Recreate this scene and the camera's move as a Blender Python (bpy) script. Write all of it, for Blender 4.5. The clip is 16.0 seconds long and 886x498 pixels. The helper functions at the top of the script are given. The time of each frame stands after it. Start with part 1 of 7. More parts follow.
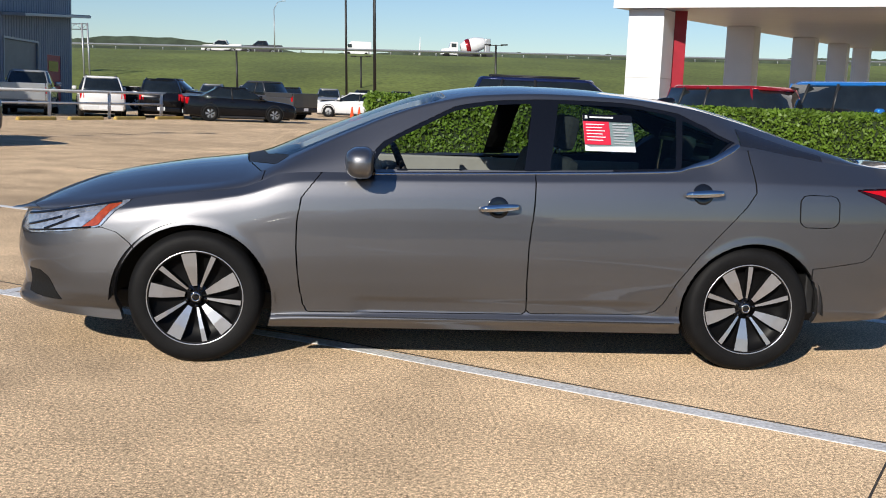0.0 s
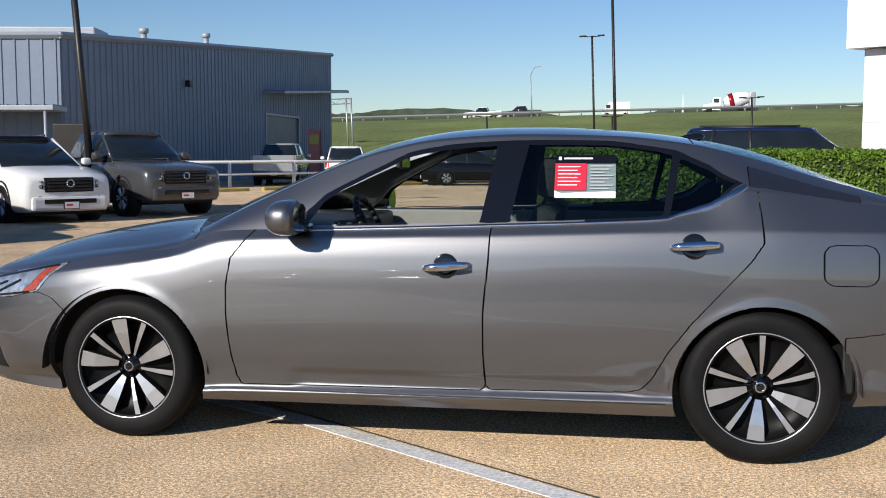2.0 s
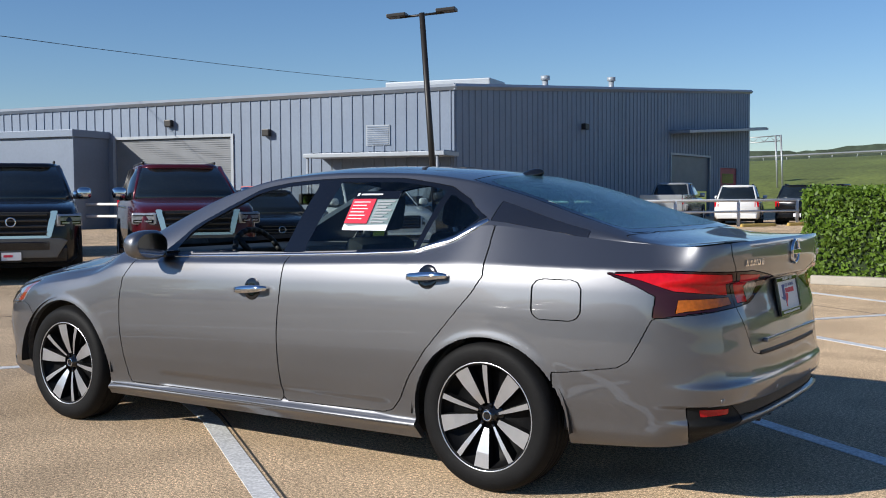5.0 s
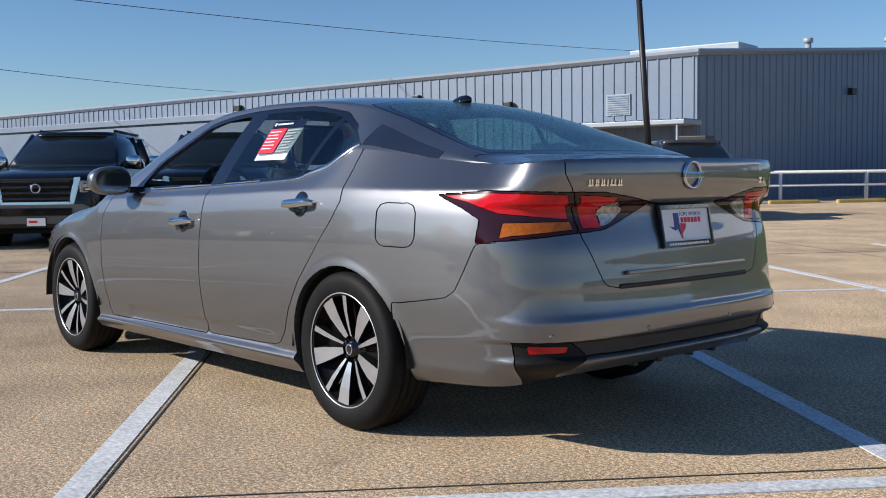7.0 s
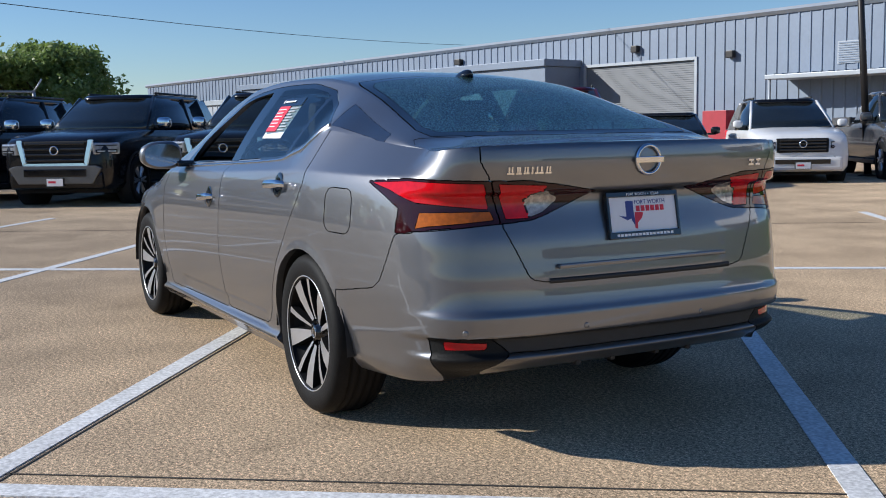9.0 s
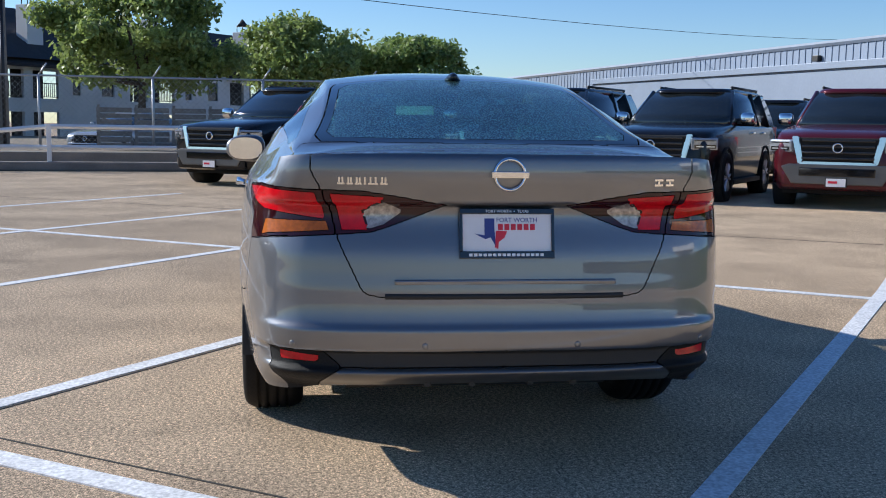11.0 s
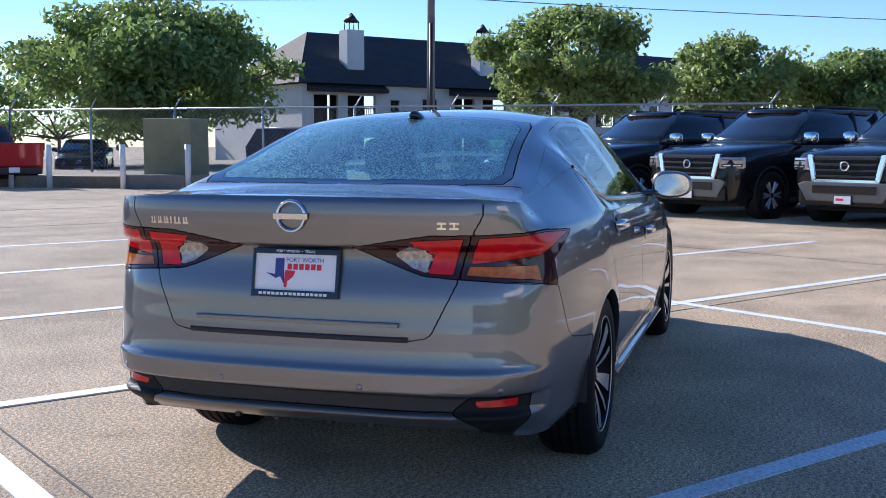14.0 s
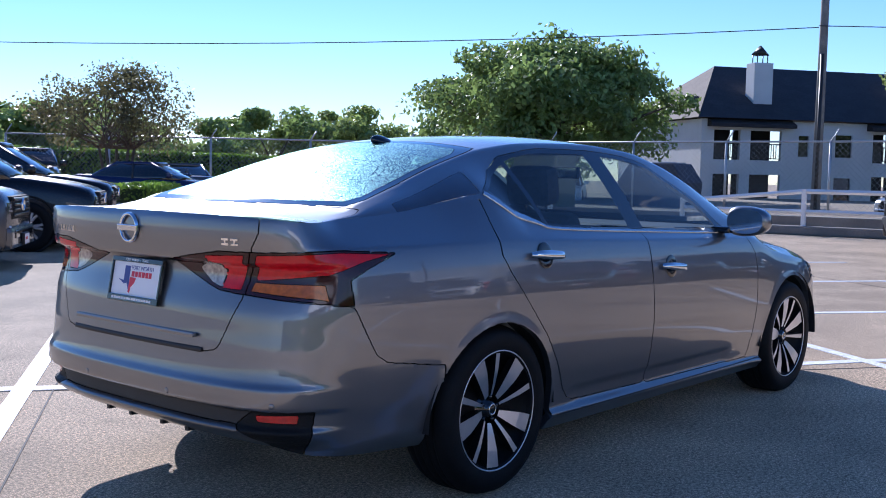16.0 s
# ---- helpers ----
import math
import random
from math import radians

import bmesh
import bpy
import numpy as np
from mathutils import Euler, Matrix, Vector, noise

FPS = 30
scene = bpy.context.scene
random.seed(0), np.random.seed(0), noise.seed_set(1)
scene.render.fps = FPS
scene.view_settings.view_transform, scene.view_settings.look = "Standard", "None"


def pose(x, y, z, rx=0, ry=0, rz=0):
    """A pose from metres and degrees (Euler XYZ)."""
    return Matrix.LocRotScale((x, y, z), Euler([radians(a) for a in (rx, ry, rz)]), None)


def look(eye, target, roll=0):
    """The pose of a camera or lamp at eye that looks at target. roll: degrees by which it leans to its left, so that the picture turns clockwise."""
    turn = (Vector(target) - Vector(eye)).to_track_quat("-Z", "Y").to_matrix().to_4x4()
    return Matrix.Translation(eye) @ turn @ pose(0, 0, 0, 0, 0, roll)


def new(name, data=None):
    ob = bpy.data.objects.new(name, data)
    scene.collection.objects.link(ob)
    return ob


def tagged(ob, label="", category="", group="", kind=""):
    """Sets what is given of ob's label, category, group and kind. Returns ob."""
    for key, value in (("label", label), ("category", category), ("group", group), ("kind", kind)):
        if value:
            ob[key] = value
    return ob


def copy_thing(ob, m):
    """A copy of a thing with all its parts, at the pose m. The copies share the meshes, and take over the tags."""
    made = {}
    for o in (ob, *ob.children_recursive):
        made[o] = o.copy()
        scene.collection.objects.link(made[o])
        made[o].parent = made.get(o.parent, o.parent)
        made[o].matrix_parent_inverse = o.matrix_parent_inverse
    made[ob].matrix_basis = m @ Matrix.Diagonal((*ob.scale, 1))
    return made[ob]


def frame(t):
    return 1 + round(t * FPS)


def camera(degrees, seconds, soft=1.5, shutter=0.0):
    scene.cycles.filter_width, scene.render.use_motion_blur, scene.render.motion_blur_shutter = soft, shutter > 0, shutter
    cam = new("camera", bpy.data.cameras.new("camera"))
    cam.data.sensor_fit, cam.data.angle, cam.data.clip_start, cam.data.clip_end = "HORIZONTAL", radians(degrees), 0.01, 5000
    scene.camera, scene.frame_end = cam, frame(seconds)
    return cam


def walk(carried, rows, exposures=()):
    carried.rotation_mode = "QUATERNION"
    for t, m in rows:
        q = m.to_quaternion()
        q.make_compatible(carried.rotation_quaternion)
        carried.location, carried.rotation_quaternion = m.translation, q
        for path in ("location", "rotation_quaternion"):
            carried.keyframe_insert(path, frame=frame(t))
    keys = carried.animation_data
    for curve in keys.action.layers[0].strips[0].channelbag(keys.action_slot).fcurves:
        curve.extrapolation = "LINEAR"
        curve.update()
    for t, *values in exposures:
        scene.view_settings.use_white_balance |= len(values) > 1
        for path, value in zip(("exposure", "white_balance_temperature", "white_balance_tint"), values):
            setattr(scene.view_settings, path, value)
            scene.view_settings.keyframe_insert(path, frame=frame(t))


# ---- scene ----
cam = camera(45.5, 16.0, soft=1.0)
PATH = [
    (0, (-0.708, -6.103, 1.358), (-0.513, -4.133, 1.075), 2.3),
    (0.5, (-0.485, -5.831, 1.339), (-0.403, -3.851, 1.063), 2.0),
    (1, (-0.192, -5.611, 1.333), (-0.237, -3.628, 1.077), 1.3),
    (1.5, (0.261, -5.428, 1.317), (0.08, -3.448, 1.1), 0.6),
    (2, (0.788, -5.388, 1.304), (0.472, -3.421, 1.127), 0.0),
    (2.5, (1.342, -5.498, 1.296), (0.909, -3.551, 1.144), -0.4),
    (3, (1.869, -5.502, 1.278), (1.323, -3.583, 1.142), -0.6),
    (3.5, (2.411, -5.511, 1.287), (1.744, -3.629, 1.161), -0.5),
    (4, (2.898, -5.37, 1.287), (2.088, -3.546, 1.172), -0.3),
    (4.2, (3.066, -5.267, 1.295), (2.197, -3.469, 1.185), -0.2),
    (6.3, (4.635, -3.75, 1.145), (3.221, -2.341, 1.031), -0.8),
    (6.5, (4.705, -3.635, 1.112), (3.26, -2.257, 0.991), -0.7),
    (7, (4.903, -3.376, 1.031), (3.397, -2.067, 0.895), -0.7),
    (7.5, (5.032, -3.188, 0.986), (3.473, -1.944, 0.832), -0.8),
    (8, (5.104, -2.986, 1.007), (3.49, -1.818, 0.83), -0.9),
    (8.5, (5.227, -2.722, 1.077), (3.547, -1.656, 0.873), -1.1),
    (9, (5.413, -2.381, 1.139), (3.657, -1.448, 0.917), -1.0),
    (9.5, (5.559, -1.968, 1.174), (3.728, -1.197, 0.94), -1.1),
    (9.7, (5.633, -1.804, 1.197), (3.777, -1.097, 0.959), -0.9),
    (11.8, (5.846, -0.126, 1.177), (3.86, -0.095, 0.94), 1.2),
    (12, (5.815, -0.014, 1.177), (3.83, -0.04, 0.935), 1.1),
    (12.5, (5.853, 0.283, 1.21), (3.875, 0.123, 0.962), 0.8),
    (13, (5.826, 0.598, 1.224), (3.862, 0.309, 0.983), 0.4),
    (13.5, (5.755, 1.009, 1.251), (3.814, 0.58, 1.03), 0.1),
    (14, (5.67, 1.511, 1.266), (3.768, 0.925, 1.068), -0.0),
    (14.5, (5.466, 1.999, 1.272), (3.628, 1.232, 1.097), -0.1),
    (15, (5.225, 2.499, 1.282), (3.476, 1.542, 1.125), 0.3),
    (15.5, (4.907, 2.927, 1.273), (3.27, 1.788, 1.125), 0.8),
    (16, (4.651, 3.337, 1.241), (3.13, 2.046, 1.101), 1.2),
]
LIGHT = [(0.0, 0.08, 6500, 10), (2.0, 0.15, 6450, 10), (4.2, 0.15, 6250, 9), (7.0, 0.22, 6150, 9), (9.7, 0.32, 5950, 9), (12.0, 0.68, 5780, 10), (14.0, 0.84, 5650, 13), (16.0, 0.76, 5350, 19)]
walk(cam, [(t, look(eye, target, roll)) for t, eye, target, roll in PATH], LIGHT)

# ---- world, sun, exposure ----
SUN_WAY = Vector((-0.97, -1.72, 1.0)).normalized()
world = bpy.data.worlds.new("sky_world")
scene.world = world
world.use_nodes = True
wn, wl = world.node_tree.nodes, world.node_tree.links
sky = wn.new("ShaderNodeTexSky")
sky.sky_type = "NISHITA"
sky.sun_disc = False
sky.sun_elevation = math.asin(SUN_WAY.z)
sky.sun_rotation = math.atan2(SUN_WAY.x, SUN_WAY.y)
sky.air_density, sky.dust_density, sky.ozone_density = 1.0, 0.0, 1.4
deep = wn.new("ShaderNodeHueSaturation")
deep.inputs["Saturation"].default_value = 1.15
wl.new(sky.outputs["Color"], deep.inputs["Color"])
cool = wn.new("ShaderNodeMix")
cool.data_type, cool.blend_type = "RGBA", "MULTIPLY"
cool.inputs[0].default_value = 1.0
cool.inputs[7].default_value = (0.86, 0.98, 1.22, 1)
wl.new(deep.outputs["Color"], cool.inputs[6])
wl.new(cool.outputs[2], wn["Background"].inputs["Color"])
wn["Background"].inputs["Strength"].default_value = 0.075
sun_data = bpy.data.lights.new("sun", "SUN")
sun_data.energy, sun_data.angle, sun_data.color = 5.0, radians(0.55), (1.0, 0.93, 0.82)
sun = new("sun", sun_data)
sun.matrix_world = look((0, 0, 30), tuple(Vector((0, 0, 30)) - SUN_WAY))

# ---- materials ----
def mat(name, color, rough=0.5, metal=0.0, coat=0.0, vary=0.0, scale=6.0, fine=0.0, fine_scale=80.0, bump=0.0, bump_scale=None, spec=0.5, stain=None, emit=None):
    """Principled surface with two scales of colour variation and a fine relief."""
    m = bpy.data.materials.new(name)
    m.use_nodes = True
    n, l = m.node_tree.nodes, m.node_tree.links
    p = n["Principled BSDF"]
    p.inputs["Roughness"].default_value, p.inputs["Metallic"].default_value = rough, metal
    p.inputs["Coat Weight"].default_value, p.inputs["Coat Roughness"].default_value = coat, 0.03
    p.inputs["Specular IOR Level"].default_value = spec
    p.inputs["Base Color"].default_value = (*color, 1)
    co = n.new("ShaderNodeTexCoord")
    out = None
    if vary or fine:
        rgb = n.new("ShaderNodeRGB")
        rgb.outputs[0].default_value = (*color, 1)
        out = rgb.outputs[0]
        for amount, sc, det in ((vary, scale, 6.0), (fine, fine_scale, 3.0)):
            if amount:
                t = n.new("ShaderNodeTexNoise")
                t.inputs["Scale"].default_value, t.inputs["Detail"].default_value = sc, det
                l.new(co.outputs["Object"], t.inputs["Vector"])
                r = n.new("ShaderNodeMapRange")
                r.inputs["From Min"].default_value, r.inputs["From Max"].default_value = 0.3, 0.7
                r.inputs["To Min"].default_value, r.inputs["To Max"].default_value = 1 - amount, 1 + amount
                l.new(t.outputs["Fac"], r.inputs["Value"])
                h = n.new("ShaderNodeVectorMath")
                h.operation = "SCALE"
                l.new(out, h.inputs[0])
                l.new(r.outputs["Result"], h.inputs["Scale"])
                out = h.outputs["Vector"]
        l.new(out, p.inputs["Base Color"])
    if bump:
        t = n.new("ShaderNodeTexNoise")
        t.inputs["Scale"].default_value, t.inputs["Detail"].default_value = bump_scale or fine_scale, 4.0
        l.new(co.outputs["Object"], t.inputs["Vector"])
        b = n.new("ShaderNodeBump")
        b.inputs["Strength"].default_value, b.inputs["Distance"].default_value = bump, 0.01
        l.new(t.outputs["Fac"], b.inputs["Height"])
        l.new(b.outputs["Normal"], p.inputs["Normal"])
    if emit:
        p.inputs["Emission Color"].default_value, p.inputs["Emission Strength"].default_value = (*emit[0], 1), emit[1]
    return m


def glass_mat(name, tint, gloss_rough=0.0, dew=0.0, base=0.04):
    """Thin tinted pane: clear with a mirror sheen; dew scatters a part of the light."""
    m = bpy.data.materials.new(name)
    m.use_nodes = True
    n, l = m.node_tree.nodes, m.node_tree.links
    n.remove(n["Principled BSDF"])
    tr, gl, mx, lw, pw, fr = (n.new("ShaderNode" + k) for k in ("BsdfTransparent", "BsdfGlossy", "MixShader", "LayerWeight", "Math", "MapRange"))
    tr.inputs["Color"].default_value = (*tint, 1)
    gl.inputs["Roughness"].default_value = gloss_rough
    lw.inputs["Blend"].default_value = 0.5
    pw.operation = "POWER"
    pw.inputs[1].default_value = 4.0
    l.new(lw.outputs["Facing"], pw.inputs[0])
    fr.inputs["To Min"].default_value, fr.inputs["To Max"].default_value = base, 0.85
    l.new(pw.outputs[0], fr.inputs["Value"])
    l.new(fr.outputs[0], mx.inputs[0])
    l.new(tr.outputs[0], mx.inputs[1])
    l.new(gl.outputs[0], mx.inputs[2])
    last = mx.outputs[0]
    if dew:
        co, nz, rp, df, m2, bp = (n.new("ShaderNode" + k) for k in ("TexCoord", "TexNoise", "MapRange", "BsdfTranslucent", "MixShader", "Bump"))
        nz.inputs["Scale"].default_value, nz.inputs["Detail"].default_value = 160.0, 3.0
        l.new(co.outputs["Object"], nz.inputs["Vector"])
        rp.inputs["From Min"].default_value, rp.inputs["From Max"].default_value = 0.42, 0.62
        rp.inputs["To Max"].default_value = dew
        l.new(nz.outputs["Fac"], rp.inputs["Value"])
        bp.inputs["Strength"].default_value, bp.inputs["Distance"].default_value = 0.25, 0.004
        l.new(nz.outputs["Fac"], bp.inputs["Height"])
        l.new(bp.outputs[0], gl.inputs["Normal"])
        df.inputs["Color"].default_value = (0.60, 0.80, 0.74, 1)
        d2, m3 = n.new("ShaderNodeBsdfGlossy"), n.new("ShaderNodeMixShader")
        d2.inputs["Color"].default_value = (0.55, 0.95, 0.90, 1)
        d2.inputs["Roughness"].default_value = 0.42
        m3.inputs[0].default_value = 0.7
        l.new(df.outputs[0], m3.inputs[1])
        l.new(d2.outputs[0], m3.inputs[2])
        l.new(rp.outputs[0], m2.inputs[0])
        l.new(last, m2.inputs[1])
        l.new(m3.outputs[0], m2.inputs[2])
        last = m2.outputs[0]
    l.new(last, n["Material Output"].inputs["Surface"])
    return m


def leaf_mat(name, color, vary, scale):
    """Leaves that pass part of the light through."""
    m = mat(name, color, 0.5, vary=vary, scale=scale, fine=0.3, fine_scale=scale * 12)
    n, l = m.node_tree.nodes, m.node_tree.links
    p = n["Principled BSDF"]
    tr, mx = n.new("ShaderNodeBsdfTranslucent"), n.new("ShaderNodeMixShader")
    src = p.inputs["Base Color"].links[0].from_socket
    l.new(src, tr.inputs["Color"])
    mx.inputs[0].default_value = 0.42
    l.new(p.outputs[0], mx.inputs[1])
    l.new(tr.outputs[0], mx.inputs[2])
    l.new(mx.outputs[0], n["Material Output"].inputs["Surface"])
    return m


GUN = mat("gun_metallic_paint", (0.165, 0.166, 0.176), 0.42, 0.90, 1.0, 0.02, 3, 0.14, 1400)
GUN.node_tree.nodes["Principled BSDF"].inputs["Coat IOR"].default_value = 1.75
BLACK_PLASTIC = mat("black_plastic", (0.012, 0.012, 0.013), 0.55, 0, 0, 0.15, 20, bump=0.1, bump_scale=300)
MESH_PLASTIC = mat("textured_black_plastic", (0.010, 0.010, 0.010), 0.6, bump=0.25, bump_scale=140, spec=0.2)
GLOSS_BLACK = mat("gloss_black", (0.006, 0.006, 0.007), 0.08, 0, 0.5)
CHROME = mat("chrome", (0.72, 0.73, 0.75), 0.08, 1.0, vary=0.03, scale=30)
SATIN = mat("satin_chrome", (0.50, 0.52, 0.56), 0.22, 1.0, vary=0.04, scale=20)
MACHINED = mat("machined_alloy", (0.62, 0.63, 0.66), 0.28, 0.85, vary=0.05, scale=25)
RUBBER = mat("tyre_rubber", (0.0075, 0.0075, 0.008), 0.62, 0, 0, 0.2, 14, 0.1, 120, 0.15, 160, spec=0.16)
RED_LENS = mat("red_lens", (0.55, 0.004, 0.010), 0.10, 0, 0.25, 0.15, 40, spec=0.3)
DARK_RED_LENS = mat("smoked_red_lens", (0.030, 0.004, 0.006), 0.08, 0, 0.3, spec=0.3)
AMBER_LENS = mat("amber_lens", (0.42, 0.11, 0.008), 0.12, 0, 0.25, 0.25, 60, spec=0.3)
CLEAR_LENS = mat("clear_lens", (0.36, 0.32, 0.29), 0.15, 0.4, 0.4, 0.4, 70)
LAMP_SILVER = mat("headlamp_reflector", (0.55, 0.57, 0.60), 0.15, 0.7, 1.0, 0.4, 25)
SEAT = mat("dark_seat_cloth", (0.06, 0.058, 0.056), 0.85, vary=0.2, scale=40, bump=0.3, bump_scale=400)
TRIM_GREY = mat("grey_interior_trim", (0.30, 0.29, 0.27), 0.7, vary=0.06, scale=12)
WHITE_PLATE = mat("white_plate", (0.78, 0.78, 0.80), 0.35, vary=0.02, scale=20)
PRINT_RED = mat("red_print", (0.62, 0.02, 0.05), 0.45, vary=0.05, scale=30)
PRINT_BLUE = mat("blue_print", (0.03, 0.05, 0.24), 0.45, vary=0.05, scale=30)
PRINT_GREY = mat("grey_print", (0.42, 0.42, 0.44), 0.5, vary=0.05, scale=30)
CLEAR_GLASS = glass_mat("tinted_glass", (0.74, 0.80, 0.79))
DARK_GLASS = glass_mat("privacy_glass", (0.50, 0.58, 0.58))
DEW_GLASS = glass_mat("dewy_rear_glass", (0.34, 0.70, 0.66), 0.01, 0.55, 0.22)

# ---- builders ----
def obj_from(name, verts, faces, material, parent=None, smooth=True, label=""):
    me = bpy.data.meshes.new(name)
    me.from_pydata([tuple(map(float, v)) for v in verts], [], [tuple(map(int, f)) for f in faces])
    me.materials.append(material)
    if smooth:
        me.polygons.foreach_set("use_smooth", [True] * len(me.polygons))
    me.update()
    ob = new(name, me)
    if parent:
        ob.parent = parent
    return tagged(ob, label)


def part(name, bm, material, parent=None, label="", smooth=False):
    me = bpy.data.meshes.new(name)
    bm.to_mesh(me)
    bm.free()
    me.materials.append(material)
    if smooth:
        me.polygons.foreach_set("use_smooth", [True] * len(me.polygons))
    ob = new(name, me)
    if parent:
        ob.parent = parent
    return tagged(ob, label)


def box(bm, lo, hi, m=None, bevel=0.0):
    r = bmesh.ops.create_cube(bm, size=1.0)
    size = [b - a for a, b in zip(lo, hi)]
    mid = [(a + b) / 2 for a, b in zip(lo, hi)]
    t = Matrix.Translation(mid) @ Matrix.Diagonal((*size, 1))
    bmesh.ops.transform(bm, matrix=(m or Matrix()) @ t, verts=r["verts"])
    if bevel:
        edges = list({e for v in r["verts"] for e in v.link_edges})
        bmesh.ops.bevel(bm, geom=edges, offset=bevel, segments=2, profile=0.6, affect="EDGES")


def boxes(name, items, material, parent=None, label="", bevel=0.0, m=None):
    bm = bmesh.new()
    for lo, hi in items:
        box(bm, lo, hi, m, bevel)
    return part(name, bm, material, parent, label)


def rod(bm, a, b, r0, r1=None, n=10):
    a, b = Vector(a), Vector(b)
    d = b - a
    m = Matrix.Translation((a + b) / 2) @ d.to_track_quat("Z", "Y").to_matrix().to_4x4()
    bmesh.ops.create_cone(bm, cap_ends=True, segments=n, radius1=r0, radius2=r0 if r1 is None else r1, depth=d.length, matrix=m)


def rods(name, items, material, parent=None, label="", n=10):
    bm = bmesh.new()
    for it in items:
        rod(bm, it[0], it[1], it[2], it[3] if len(it) > 3 else None, n)
    return part(name, bm, material, parent, label, smooth=True)


def lathe(name, profile, n, material, parent=None, axis="y", label=""):
    """Turns (radius, along) points round the axis."""
    verts, faces, k = [], [], len(profile)
    for i in range(n):
        a = 2 * math.pi * i / n
        for r, y in profile:
            verts.append((r * math.cos(a), y, r * math.sin(a)) if axis == "y" else (r * math.cos(a), r * math.sin(a), y))
    for i in range(n):
        for j in range(k - 1):
            p, q = i * k + j, (i + 1) % n * k + j
            faces.append((p, q, q + 1, p + 1) if axis == "y" else (p, p + 1, q + 1, q))
    return obj_from(name, verts, faces, material, parent, True, label)


def prism(name, outline, depth, material, parent=None, frame_m=None, label="", bevel=0.0):
    """A flat outline in its own x-y plane, made depth thick, set by frame_m."""
    bm = bmesh.new()
    vs = [bm.verts.new((x, y, 0)) for x, y in outline]
    f = bm.faces.new(vs)
    r = bmesh.ops.extrude_face_region(bm, geom=[f])
    bmesh.ops.translate(bm, verts=[v for v in r["geom"] if isinstance(v, bmesh.types.BMVert)], vec=(0, 0, depth))
    bmesh.ops.recalc_face_normals(bm, faces=bm.faces)
    if bevel:
        bmesh.ops.bevel(bm, geom=list(bm.edges), offset=bevel, segments=2, profile=0.6, affect="EDGES")
    if frame_m:
        bmesh.ops.transform(bm, matrix=frame_m, verts=bm.verts)
    return part(name, bm, material, parent, label)


def thing(name, label, category, m=None, group=""):
    ob = new(name)
    ob.empty_display_size = 0.1
    if m:
        ob.matrix_world = m
    return tagged(ob, label, category, group)


def pch(xs, ys):
    """Monotone cubic through points."""
    x, y = np.array(xs, float), np.array(ys, float)
    h, d = np.diff(x), np.diff(y) / np.diff(x)
    m = np.zeros(len(x))
    m[0], m[-1] = d[0], d[-1]
    for i in range(1, len(x) - 1):
        if d[i - 1] * d[i] > 0:
            w1, w2 = 2 * h[i] + h[i - 1], h[i] + 2 * h[i - 1]
            m[i] = (w1 + w2) / (w1 / d[i - 1] + w2 / d[i])

    def at(q):
        q = np.clip(np.asarray(q, float), x[0], x[-1])
        i = np.clip(np.searchsorted(x, q) - 1, 0, len(x) - 2)
        t = (q - x[i]) / h[i]
        return (2 * t**3 - 3 * t**2 + 1) * y[i] + (t**3 - 2 * t**2 + t) * h[i] * m[i] + (-2 * t**3 + 3 * t**2) * y[i + 1] + (t**3 - t**2) * h[i] * m[i + 1]
    return at


def sstep(a, b, x):
    t = np.clip((np.asarray(x, float) - a) / (b - a), 0, 1)
    return t * t * (3 - 2 * t)


def inside(poly, u, v):
    p = np.array(poly, float)
    res = np.zeros(np.shape(u), bool)
    j = len(p) - 1
    for i in range(len(p)):
        yi, yj, xi, xj = p[i, 1], p[j, 1], p[i, 0], p[j, 0]
        if yi != yj:
            res ^= ((yi > v) != (yj > v)) & (u < (xj - xi) * (v - yi) / (yj - yi) + xi)
        j = i
    return res


